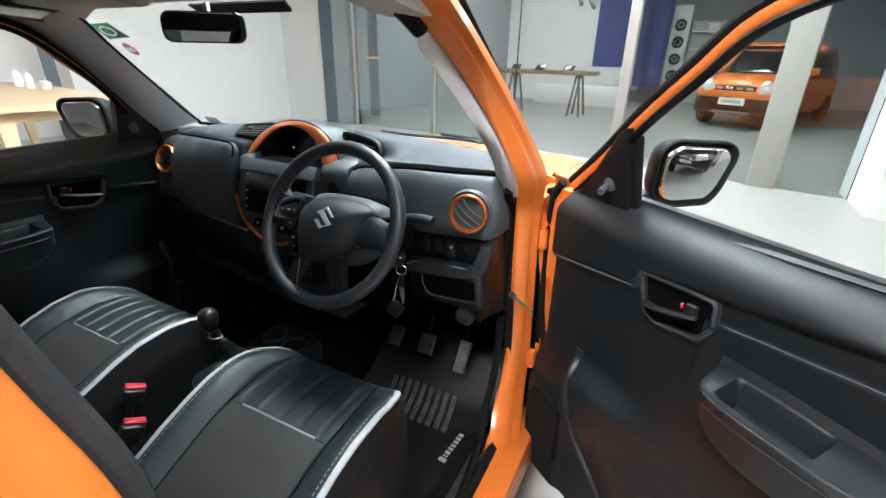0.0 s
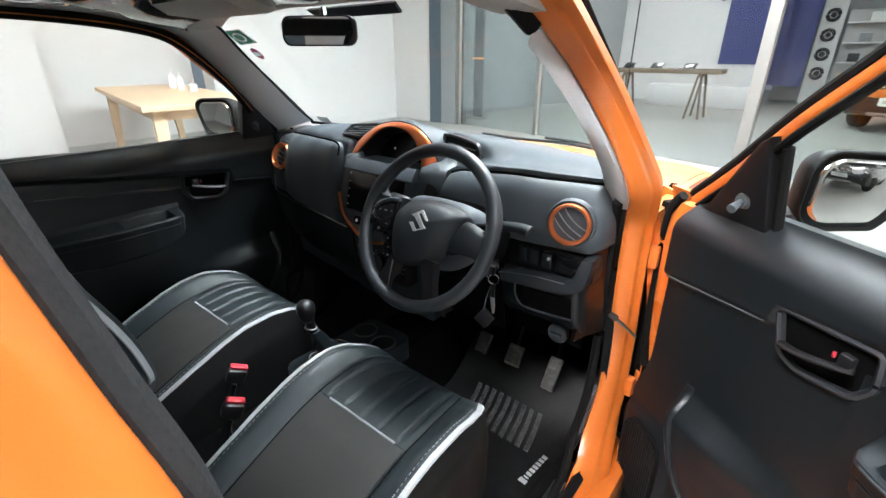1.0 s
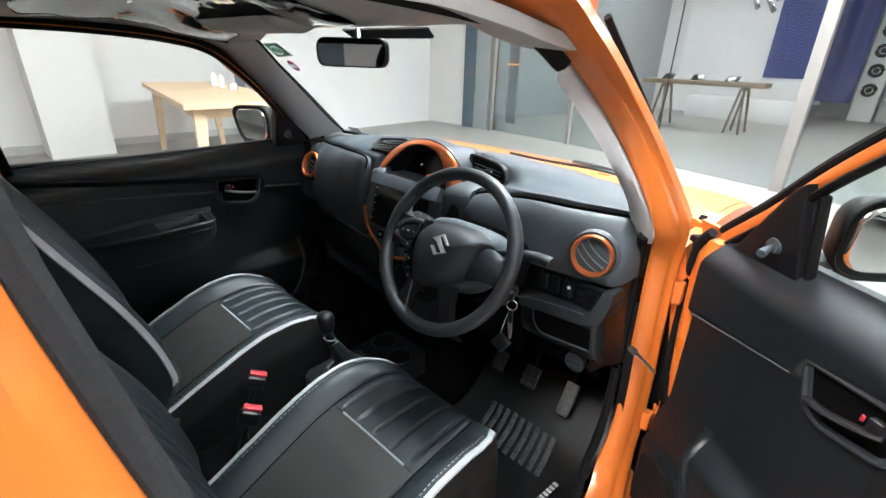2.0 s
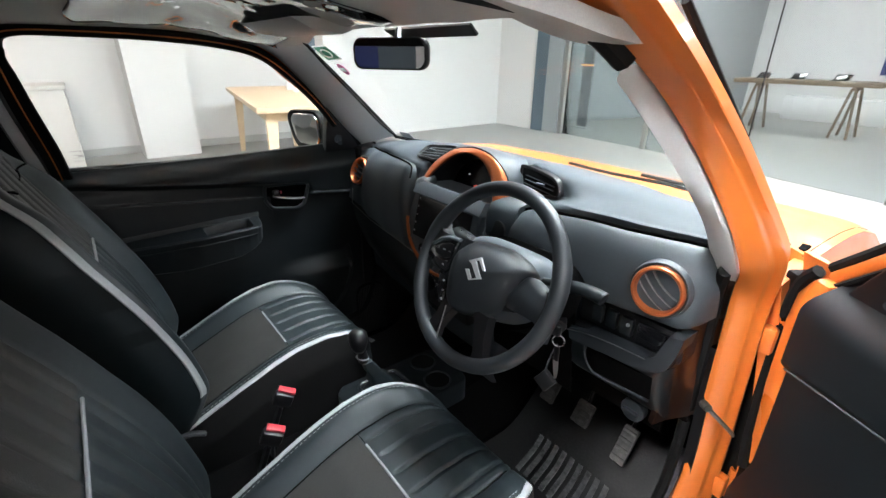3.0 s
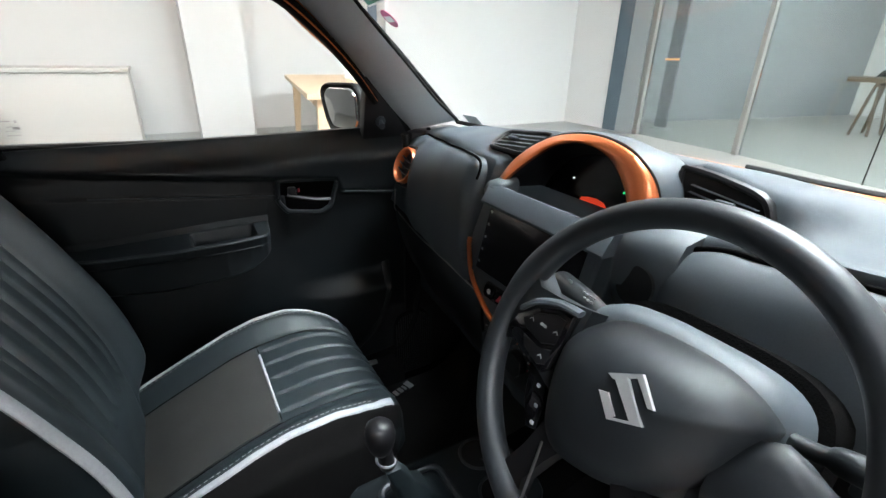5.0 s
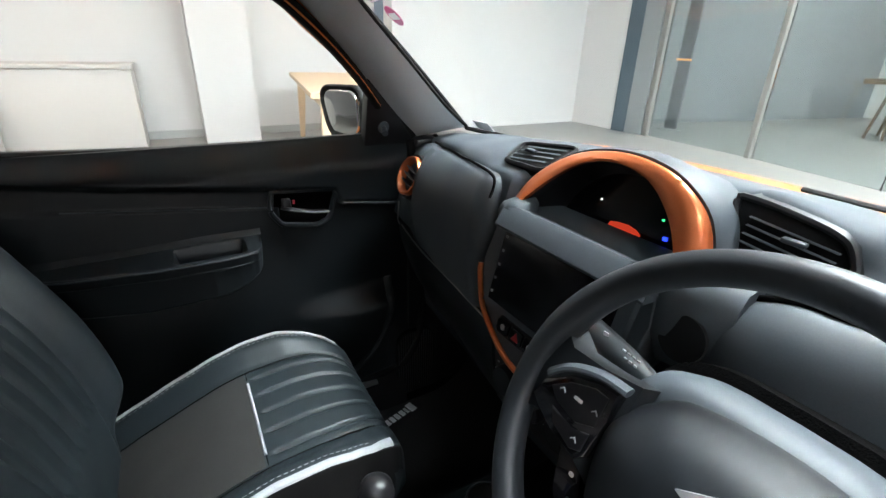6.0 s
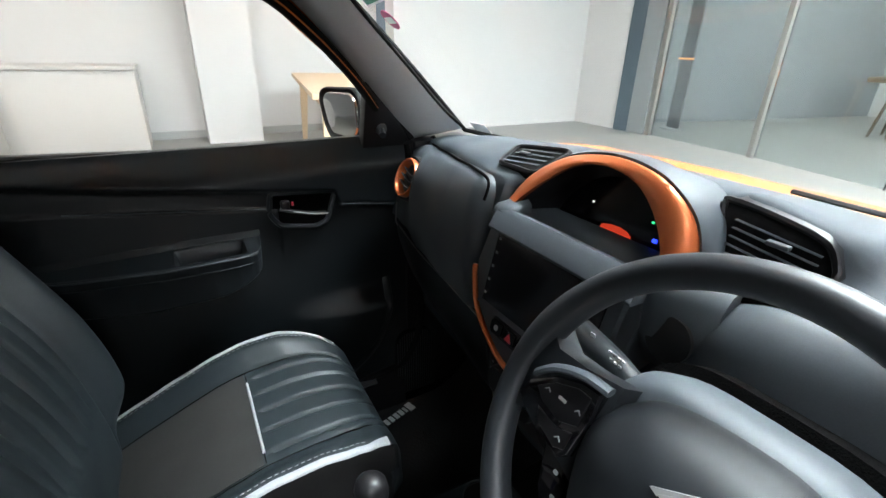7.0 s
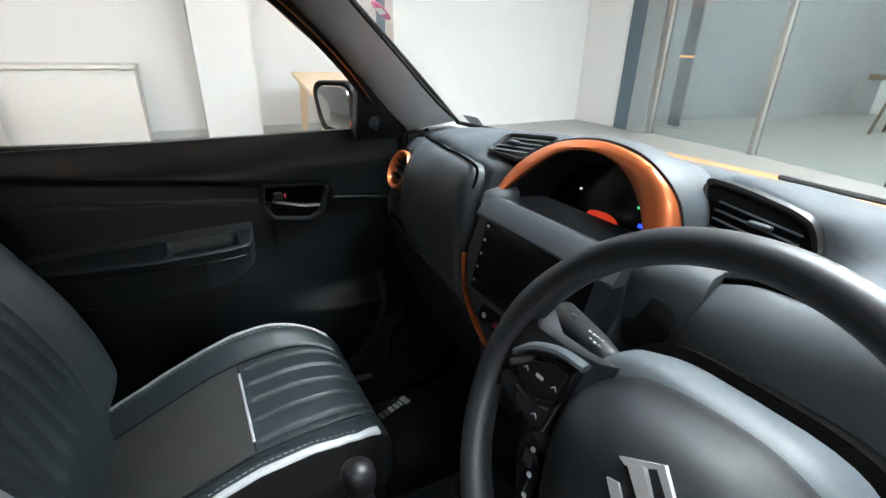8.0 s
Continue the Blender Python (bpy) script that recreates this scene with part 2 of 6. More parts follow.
def bm_prism(outline, place, depth, bevel=0.0):
    """Outline of (a, b), put into space by place(a, b), pushed along depth."""
    bm = bmesh.new()
    d = Vector(depth)
    a = [bm.verts.new(place(*q)) for q in outline]
    b = [bm.verts.new(v.co + d) for v in a]
    n = len(a)
    top = bm.faces.new(a)
    bm.faces.new(b[::-1])
    for i in range(n):
        bm.faces.new((a[i], a[(i + 1) % n], b[(i + 1) % n], b[i]))
    if bevel:
        bmesh.ops.bevel(bm, geom=list(top.edges), offset=bevel, segments=2, affect="EDGES", profile=0.5)
    return bm


def bm_cyl(p0, p1, r0, r1=None, n=20, bevel=0.0):
    p0, p1 = Vector(p0), Vector(p1)
    d = p1 - p0
    bm = bmesh.new()
    bmesh.ops.create_cone(bm, cap_ends=True, segments=n, radius1=r0, radius2=r0 if r1 is None else r1, depth=d.length)
    if bevel:
        rim = [e for e in bm.edges if len(e.link_faces) == 2 and any(len(f.verts) == n for f in e.link_faces)]
        bmesh.ops.bevel(bm, geom=rim, offset=bevel, segments=2, affect="EDGES", profile=0.5)
    bm.transform(Matrix.Translation((p0 + p1) / 2) @ d.to_track_quat("Z", "Y").to_matrix().to_4x4())
    return bm


def bm_join(*parts_):
    out = bmesh.new()
    for b in parts_:
        me = bpy.data.meshes.new("tmp")
        b.to_mesh(me)
        b.free()
        out.from_mesh(me)
        bpy.data.meshes.remove(me)
    return out


def ring_of(c, axis, r, n=48, start=0.0, end=360.0):
    """Points of a circle round axis."""
    ax = Vector(axis).normalized()
    u = ax.cross(Vector((0, 0, 1)))
    u = Vector((1, 0, 0)) if u.length < 1e-4 else u.normalized()
    v = u.cross(ax)
    full = abs(end - start) >= 359.9
    m = n if full else n + 1
    return [Vector(c) + r * (math.cos(radians(start + (end - start) * k / n)) * u + math.sin(radians(start + (end - start) * k / n)) * v) for k in range(m)]


def rounded(w, h, r, n=5):
    """Outline of a rounded rectangle."""
    out = []
    for cx, cy, a0 in ((w / 2 - r, h / 2 - r, 0), (-w / 2 + r, h / 2 - r, 90), (-w / 2 + r, -h / 2 + r, 180), (w / 2 - r, -h / 2 + r, 270)):
        out += [(cx + r * math.cos(radians(a0 + 90 * k / n)), cy + r * math.sin(radians(a0 + 90 * k / n))) for k in range(n + 1)]
    return out


# ---- showroom ----
solo("floor", bm_between((-14, -10, -0.2), (14, 24, 0)), FLOOR, "polished pale grey showroom floor", kind="structure")
solo("ceiling", bm_between((-14, -10, 3.9), (14, 24, 4.1)), CEIL, "white painted showroom ceiling", kind="structure")
solo("wall_west", bm_between((-7.0, -10, 0), (-6.75, 6.4, 3.9)), WHITE, "white painted showroom wall", kind="structure")
solo("wall_west_front", bm_between((-6.4, 6.4, 0), (-6.1, 10.1, 3.9)), WHITE, "white painted wall stepping into the room", kind="structure")
solo("wall_front", bm_between((-6.1, 10.1, 0), (-5.12, 10.3, 3.9)), WHITE, "short white painted return wall", kind="structure")
solo("wall_pier", bm_between((-6.75, 3.84, 0), (-6.2, 4.5, 3.9)), WHITE, "white square wall pier", kind="structure")
solo("wall_rear", bm_between((-14, -10, 0), (14, -9.8, 3.9)), WHITE, "white rear showroom wall", kind="structure")
solo("wall_rear_panel", bm_between((-3.2, -9.8, 0), (-0.1, -9.76, 3.9)), BANNER, "navy blue panel on the rear wall", kind="structure")
solo("wall_rear_panel", bm_between((-0.1, -9.8, 0), (1.0, -9.77, 3.9)), DARKPANEL, "dark grey panel on the rear wall", kind="structure")
solo("wall_far", bm_between((-8, 17.5, 0), (-0.55, 17.7, 3.9)), WHITE, "white far wall behind the glass room", kind="structure")
solo("wall_far_side", bm_box((-5.0, 13.9, 1.95), (0.2, 7.6, 3.9), 0.0, pose(0, 0, 0, 0, 0, -10.5)), STEELBLUE, "blue-grey side wall of the glass room", kind="structure")
solo("wall_east_rear", bm_between((13.6, -10, 0), (13.8, 6.5, 3.9)), WHITE, "white painted showroom wall beside the dark hatchback", kind="structure")
# out of view; its dark finish is added to weaken cabin reflections
solo("wall_east", bm_between((13.6, 6.5, 0), (13.8, 24, 3.9)), DARKPANEL, "unseen east wall, made dark to cut reflections in the cabin", kind="structure")
solo("baseboard", bm_between((-6.75, -10, 0), (-6.73, 3.84, 0.1)), BASEB, "grey skirting along the white wall", kind="structure")
solo("baseboard", bm_between((-6.75, 4.5, 0), (-6.73, 6.4, 0.1)), BASEB, "grey skirting along the white wall", kind="structure")
# panels out of view, placed to brighten cabin, door, seats and walls
for x, y, glow in [(-5.0, y, PANEL_WARM) for y in (-1.5, 2.0, 5.0)] + [(0.1, 5.3, PANEL_SIDE), (0.1, 8.0, PANEL_SIDE), (3.4, 2.5, PANEL_DOOR), (11.8, -3.0, PANEL_EAST), (11.8, 0.6, PANEL_EAST), (11.8, 4.2, PANEL_EAST), (0.6, 1.3, PANEL_REAR)] + [(7.5, 1.0, PANEL_WARM)] + [(x, y, PANEL_COOL) for x in (-3.0, 1.0) for y in (12.2, 14.8)]:
    lamp = thing("added_ceiling_light", (x, y, 3.9), "square ceiling light panel added out of view to brighten the scene", "ceiling light", "ceiling lights")
    part("frame", bm_join(*[bm_between(a, b) for a, b in (((x - .62, y - .62, 3.86), (x + .62, y - .6, 3.9)), ((x - .62, y + .6, 3.86), (x + .62, y + .62, 3.9)), ((x - .62, y - .6, 3.86), (x - .6, y + .6, 3.9)), ((x + .6, y - .6, 3.86), (x + .62, y + .6, 3.9)))]), POSTGREY, lamp)
    part("diffuser", bm_between((x - .6, y - .6, 3.88), (x + .6, y + .6, 3.895)), glow, lamp)

# glass partition in front of the car
posts = [(-4.46, 10.12, 0.10), (-2.74, 9.95, 0.07), (-1.24, 9.60, 0.0), (0.26, 9.24, 0.12), (1.84, 8.86, 0.26), (2.55, 8.70, 0.0)]
solo("wall_panel", bm_between((-5.12, 10.05, 0), (-4.85, 10.3, 3.9)), DARKPANEL, "dark blue-grey wall panel", kind="structure")
solo("wall_panel", bm_between((-4.85, 10.06, 0), (-4.52, 10.3, 3.9)), STEELBLUE, "blue-grey wall panel", kind="structure")
partition = thing("glass_partition", (-1.3, 9.6, 0), "tall clear glass partition with slim pale posts", "glass partition", kind="structure")
for x, y, w in posts:
    if w:
        part("post", bm_box((x, y, 1.95), (w, 0.09, 3.9), 0.004, pose(0, 0, 0, 0, 0, -13)), POSTGREY, partition)
    else:
        part("joint", bm_box((x, y, 1.95), (0.012, 0.014, 3.9)), BLACK, partition)
for (xa, ya, wa), (xb, yb, wb) in zip(posts, posts[1:]):
    a, b = Vector((xa, ya, 0)), Vector((xb, yb, 0))
    d_ = (b - a).normalized()
    a, b, n_ = a + d_ * (wa / 2 + 0.008), b - d_ * (wb / 2 + 0.008), Vector((-d_.y, d_.x, 0)) * 0.006
    pane = part("pane", bm_loft([[a - n_ + Vector((0, 0, z)), b - n_ + Vector((0, 0, z)), b + n_ + Vector((0, 0, z)), a + n_ + Vector((0, 0, z))] for z in (0.01, 3.89)]), SHOPGLASS, partition)
    pane.visible_shadow = False
solo("pillar", bm_between((2.55, 8.1, 0), (3.4, 9.0, 3.9)), WHITE, "white square showroom pillar", kind="structure")

# ---- the car: body shell ----
def tum(z):
    """Half width of the side glass at height z."""
    return 0.70 - 0.27 * (z - 0.98)


car = thing("hatchback_shell", (0, 4.0, 0), "orange painted hatchback body seen from inside, driver's door open", "car")


def hood(u, v):
    x = -0.70 + 1.40 * u
    y = 4.315 + 1.0 * v
    z = lin([(4.30, 0.975), (4.45, 0.971), (4.60, 0.960), (4.75, 0.938), (4.95, 0.885), (5.15, 0.80), (5.3, 0.70)], y)
    z -= 0.005 + 0.014 * abs(x / 0.70) ** 2 + 0.018 * smooth(0.92, 1.0, abs(x / 0.70))
    return (x, y, z)


part("bonnet", bm_grid(hood, 40, 30, (0, 0, -0.05)), PAINT, car)
for s in (-1, 1):
    part("bonnet_gap", bm_tube([Vector(hood(0.5 + s * 0.488, k / 20)) + Vector((0, 0, 0.0005)) for k in range(21)], 0.0022, 5), RUBBER, car, "dark gap between bonnet and wing")
part("cowl", bm_grid(lambda u, v: (-0.655 + 1.31 * u, 4.235 + 0.095 * v, 1.029 - 0.040 * v - 0.055 * abs(2 * u - 1) ** 2.5 * (1 - 0.4 * v)), 30, 6, (0, 0, -0.06)), BLACK, car, "black plastic scuttle panel below the windscreen")
for k, (x0, x1) in enumerate(((-0.32, 0.22), (0.12, 0.56))):
    part("wiper", bm_tube(curve(([(x0, 4.29, 1.030), (x0 + 0.3 * (x1 - x0), 4.28, 1.030), (x0 + 0.7 * (x1 - x0), 4.275, 1.034), (x1, 4.27, 1.022)]) if k else [(x0, 4.29, 1.004), (x0 + 0.3 * (x1 - x0), 4.28, 1.012), (x0 + 0.7 * (x1 - x0), 4.275, 1.014), (x1, 4.27, 1.010)], 5), 0.004, 6, wide=0.006), BLACK, car, "black windscreen wiper")
    part("wiper_arm", bm_tube(curve([(x0 + 0.5 * (x1 - x0), 4.277, 1.043 if k else 1.018), (x0 + 0.75 * (x1 - x0), 4.29, 1.036 if k else 1.016), (x1 - 0.02, 4.31, 1.008)], 4), 0.004, 6, wide=0.007), BLACK, car)
for s in (-1, 1):
    part("front_wing", bm_grid(lambda u, v: (s * (0.70 + 0.06 * math.sin(u * 1.5)), 4.15 + 1.09 * v, hood(1.0, v - 0.075)[2] - 0.003 + (0.493 - hood(1.0, v - 0.075)[2]) * u), 16, 24, (-s * 0.03, 0, 0)), PAINT, car)
    part("headlamp", bm_loft([[Vector((s * (0.60 + 0.10 * math.cos(a) * f), 5.0 + d, 0.70 + 0.075 * math.sin(a) * f)) for a in [2 * math.pi * q / 16 for q in range(16)]] for f, d in ((1, 0.0), (1, 0.10), (0.8, 0.16), (0.3, 0.19))]), LAMPGLASS, car, "clear oval headlamp")


def jamb(s):
    """Painted door jamb: windscreen pillar, hinge post and sill edge."""
    top = [((0.543, 3.30, 1.372), (0.60, 3.30, 1.40)), ((0.543, 3.459, 1.367), (0.612, 3.47, 1.398)), ((0.546, 3.593, 1.358), (0.628, 3.615, 1.388)), ((0.550, 3.707, 1.344), (0.627, 3.744, 1.336)),
           ((0.562, 3.817, 1.287), (0.637, 3.857, 1.264)), ((0.593, 3.887, 1.215), (0.657, 3.935, 1.192)), ((0.629, 3.937, 1.134), (0.676, 4.012, 1.114)), ((0.659, 3.974, 1.058), (0.689, 4.069, 1.056)),
           ((0.670, 4.016, 0.991), (0.706, 4.109, 0.998)), ((0.659, 4.052, 0.945), (0.706, 4.118, 0.948))]
    keys = [((0.552, 3.30, 1.372), (0.60, 3.30, 1.40)), ((0.553, 3.46, 1.366), (0.605, 3.47, 1.395)), ((0.556, 3.60, 1.352), (0.617, 3.64, 1.383)), ((0.556, 3.72, 1.326), (0.630, 3.775, 1.345)),
            ((0.562, 3.828, 1.284), (0.645, 3.878, 1.275)), ((0.607, 3.945, 1.13), (0.685, 3.992, 1.10)),
            ((0.650, 4.035, 1.00), (0.704, 4.085, 0.985)), ((0.662, 4.050, 0.90), (0.703, 4.120, 0.90)), ((0.664, 4.055, 0.80), (0.702, 4.128, 0.80)),
            ((0.662, 4.085, 0.60), (0.704, 4.150, 0.58)), ((0.655, 4.082, 0.45), (0.704, 4.150, 0.43)), ((0.648, 4.030, 0.32), (0.716, 4.095, 0.29)),
            ((0.668, 3.94, 0.27), (0.74, 3.97, 0.20)), ((0.69, 3.70, 0.26), (0.742, 3.70, 0.18)), ((0.69, 3.20, 0.26), (0.742, 3.20, 0.18))]
    if s > 0:
        low_ = [((0.652, 4.074, 0.90), (0.703, 4.120, 0.90)), ((0.650, 4.086, 0.80), (0.702, 4.128, 0.80)), ((0.648, 4.106, 0.60), (0.704, 4.150, 0.58)), ((0.650, 4.094, 0.46), (0.704, 4.150, 0.43)), ((0.650, 4.064, 0.38), (0.708, 4.125, 0.35))]
        keys = top + low_ + keys[11:]
    a = curve([k[0] for k in keys], 6)
    b = curve([k[1] for k in keys], 6)
    return [(Vector((s * p.x, p.y, p.z)), Vector((s * q.x, q.y, q.z))) for p, q in zip(a, b)]


for s in (-1, 1):
    rings = []
    for p, q in jamb(s):
        if s < 0 and p.z > 0.90:
            continue
        if s < 0:
            p, q = p + Vector((-0.02, 0.04, 0)), q + Vector((-0.02, 0.04, 0))
        d = q - p
        fwd = Vector((-s * 0.01, 0.035, 0.01))
        bulge = Vector((s * 0.007, -0.007, 0.002))
        rings.append([p, p + d * 0.05 + bulge * 0.5, p + d * 0.12 + bulge * 0.85, p + d * 0.30 + bulge * 1.15, p + d * 0.48 + bulge * 1.3, p + d * 0.56 + bulge * 1.15, p + d * 0.63 + bulge * 0.7, p + d * 0.72 + bulge * 0.5, p + d * 0.92 + bulge * 0.5, q, q + fwd, p + fwd])
    part("door_jamb", bm_loft(rings), PAINT, car, angle=40)
    edge = [p + Vector((-s * 0.012, -0.006, 0.003)) for p, q in jamb(s)]
    if s > 0:
        part("door_seal", bm_tube([p for p in edge if p.z > 1.29], 0.017, 8), RUBBER, car, "black rubber door seal")
    else:
        part("door_seal", bm_tube([p.lerp(q, 0.75) + Vector((0.006, -0.012, 0)) for p, q in jamb(s) if p.z > 0.99], 0.013, 8), RUBBER, car, "black rubber door seal")
    part("door_seal", bm_tube([p + Vector((-0.010 if s > 0 else 0.002, -0.004 + (0.012 * smooth(0.36, 0.88, p.z) if s > 0 else 0.0), 0)) for p in edge if p.z < 0.985], 0.0115, 8), RUBBER, car, "black rubber door seal")
    if s < 0:
        part("pillar_foot", bm_between((-0.735, 4.055, 0.84), (-0.646, 4.24, 0.985), 0.006), BLACK, car, "black cover at the windscreen pillar foot")
    for z in (0.80, 0.42):
        part("hinge", bm_join(bm_box((s * 0.708, 4.142 + (0.012 if z < 0.5 else 0), z + 0.03), (0.026, 0.026, 0.055), 0.006), bm_cyl((s * 0.722, 4.16 + (0.02 if z < 0.5 else 0), z - 0.01), (s * 0.722, 4.16 + (0.02 if z < 0.5 else 0), z + 0.07), 0.010, bevel=0.003)), PAINT, car)
    part("bolt", bm_cyl((s * 0.668, 4.05, 0.70), (s * 0.676, 4.04, 0.70), 0.007, n=8), PAINT, car)
part("check_strap", bm_join(bm_cyl((0.664, 4.050, 0.70), (0.678, 4.040, 0.702), 0.008, n=10), bm_tube(curve([(0.672, 4.045, 0.70), (0.695, 4.053, 0.682), (0.722, 4.066, 0.656)], 4), 0.0034, 6, wide=0.0065)), STEEL, car, "worn steel door check strap")

# centre posts
for s in (-1, 1):
    e1 = [((tum(z) if z > 0.98 else 0.70) * s, y, z) for z, y in ((0.30, 3.185), (0.60, 3.175), (0.85, 3.163), (1.0, 3.151), (1.1, 3.132), (1.2, 3.115), (1.28, 3.110), (1.34, 3.122), (1.375, 3.155))]
    rings = []
    for p in curve(e1, 5):
        o = Vector((s * (abs(p.x) + 0.060), 3.060, p.z))
        rings.append([p, p + Vector((s * 0.020, -0.006, 0)), p.lerp(o, 0.40) + Vector((s * 0.010, 0.006, 0)), p.lerp(o, 0.52) + Vector((s * 0.004, 0.0, 0)), p.lerp(o, 0.6) + Vector((s * 0.003, 0, 0)), p.lerp(o, 0.9) + Vector((s * 0.006, 0, 0)), o, o + Vector((-s * 0.02, -0.05, 0)), p + Vector((-s * 0.01, -0.08, 0))])
    part("centre_post", bm_loft(rings), PAINT, car, angle=40)
    seal = [p + Vector((-s * 0.006, 0.004, 0)) for p in curve(e1, 8)]
    part("post_seal", bm_tube(seal, 0.0135, 8), SEALRUB, car, "black rubber seal on the centre post")
    part("post_trim", bm_loft([[p + Vector((-s * 0.012, 0.0, 0)), p + Vector((-s * 0.03, -0.01, 0)), p + Vector((-s * 0.035, -0.09, 0)), p + Vector((s * 0.01, -0.09, 0))] for p in seal]), PANEL, car, "black plastic centre post trim")
    part("post_trim", bm_loft([[p + Vector((-s * 0.014, -0.002, 0)), p + Vector((-s * 0.033, -0.012, 0)), p + Vector((-s * 0.038, -0.034, 0)), p + Vector((-s * 0.030, -0.040, 0)), p + Vector((-s * 0.015, -0.040, 0))] for p in seal if p.z > 0.98]), GREY, car, "light grey upper centre post trim", angle=60)
    part("rear_door_edge", bm_grid(lambda u, v: (s * (0.764 - 0.25 * max(0, 0.3 + 1.07 * v - 0.98)), 3.054 - 0.5 * u, 0.30 + 1.07 * v), 4, 10, (-s * 0.03, 0, 0)), BLACK, car, "black trim of the rear door frame")


def roof(u, v):
    x = -0.60 + 1.20 * u
    y = 2.2 + 1.58 * v
    return (x, y, 1.50 - 0.06 * abs(x / 0.6) ** 3 - 0.08 * smooth(3.2, 3.9, y))


part("rear_bulkhead", bm_between((-0.70, 2.12, 0.16), (0.70, 2.18, 0.98)), BLACK, car, "black trim closing the rear of the cabin")
part("rear_header", bm_between((-0.60, 2.12, 1.33), (0.60, 2.18, 1.41)), BLACK, car)
for s in (-1, 1):
    part("rear_side", bm_loft([[Vector((s * 0.715, y, 0.16)), Vector((s * 0.715, y, 0.99)), Vector((s * 0.690, y, 0.99)), Vector((s * 0.690, y, 0.16))] for y in (2.14, 2.6, 3.065)]), BLACK, car, "black trim of the closed rear door")
    for y0, y1 in ((2.14, 2.36), (2.98, 3.065)):
        part("rear_post", bm_loft([[Vector((s * 0.712, y, 0.985)), Vector((s * 0.615, y, 1.385)), Vector((s * 0.590, y, 1.385)), Vector((s * 0.687, y, 0.985))] for y in (y0, y1)]), BLACK, car, "black rear door window post")
    part("rear_skin", bm_grid(lambda u, v: (s * (0.752 - 0.012 * (2 * u - 1) ** 2), 1.98 + 1.05 * v, 0.20 + 0.78 * u), 12, 12, (-s * 0.02, 0, 0)), PAINT, car)
    part("rear_pane", bm_loft([[Vector((s * 0.706, y, 0.995)), Vector((s * 0.622, y, 1.33)), Vector((s * 0.618, y, 1.33)), Vector((s * 0.702, y, 0.995))] for y in (2.37, 2.97)]), GLASS, car, "clear rear side window").visible_shadow = False
    for y in (2.38, 4.76):
        tyre = part("wheel", bm_loft([ring_of((s * x, y, 0.285), (1, 0, 0), r, 40) for x, r in ((0.560, 0.20), (0.565, 0.27), (0.59, 0.285), (0.69, 0.285), (0.715, 0.27), (0.718, 0.20))]), TYRE, car, "black tyre on a silver wheel", angle=50)
        part("wheel_rim", bm_loft([ring_of((s * x, y, 0.285), (1, 0, 0), r, 40) for x, r in ((0.70, 0.20), (0.7205, 0.198), (0.716, 0.17), (0.705, 0.06), (0.7215, 0.05), (0.7225, 0.01))]), EMBLEM, tyre, angle=50)
part("tailgate", bm_loft([[(-0.73, y, 0.22), (0.73, y, 0.22), (0.74, y, 0.80), (0.70, y, 0.97), (-0.70, y, 0.97), (-0.74, y, 0.80)] for y in (1.99, 2.07)]), PAINT, car)
part("front_bumper", bm_loft([[(x, 5.12, 0.18), (x, 5.33 - 0.16 * abs(x / 0.75) ** 3, 0.20), (x, 5.37 - 0.16 * abs(x / 0.75) ** 3, 0.42), (x, 5.33 - 0.16 * abs(x / 0.75) ** 3, 0.66), (x, 5.12, 0.68)] for x in [-0.75 + 0.1 * k for k in range(16)]]), PAINT, car)
part("roof", bm_grid(roof, 20, 20, (0, 0, 0.02)), PAINT, car)


def liner(u, v):
    x = -0.585 + 1.17 * u
    y = 2.2 + 1.605 * v
    z = 1.425 - 0.075 * smooth(0.35, 0.60, abs(x)) - 0.068 * smooth(3.45, 3.80, y) * (1 - 0.5 * smooth(0.45, 0.6, abs(x)))
    return (x, y, z + 0.003 * noise.noise(Vector((x * 9, y * 9, 0))))


def film(u, v):
    x = -0.52 + 0.62 * u + 0.03 * noise.noise(Vector((v * 6, 3, 1)))
    y = 3.28 + 0.46 * v + 0.03 * noise.noise(Vector((u * 7, 9, 2)))
    z = liner((x + 0.585) / 1.17, (y - 2.2) / 1.605)[2]
    return (x, y, z - 0.004 - 0.007 * abs(noise.noise(Vector((x * 9 + y * 6, y * 8 - x * 5, 4)))) - 0.001 * abs(noise.noise(Vector((x * 40, y * 33, 1)))))


headliner = part("headliner", bm_grid(liner, 60, 60, (0, 0, 0.02)), HEADLINER, car, "grey cloth headliner under peeling clear film")
film_ = part("protective_film", bm_grid(film, 70, 56, (0, 0, 0.0006)), SKIN_FILM, headliner, "crinkled clear protective film", angle=180)
film_.visible_shadow = False
part("sun_visor", bm_loft([[Vector((x, 3.62 + 0.14 * a, 1.352 - 0.014 * b + 0.018 * (1 - a))) for a, b in ((0, 0), (0.3, 1), (0.8, 1), (1, 0), (0.8, -0.6), (0.3, -0.6))] for x in (-0.53, -0.52, -0.3, -0.10, -0.09)]), HEADLINER, car, "grey folded sun visor")
part("floor_pan", bm_join(bm_between((-0.68, 2.2, 0.12), (0.68, 4.35, 0.17)), bm_between((-0.68, 4.33, 0.15), (0.68, 4.37, 0.95)), bm_between((-0.70, 2.18, 0.15), (0.70, 2.22, 0.80))), CARPET_AND_SHADE, car, "black carpeted floor and bulkhead")
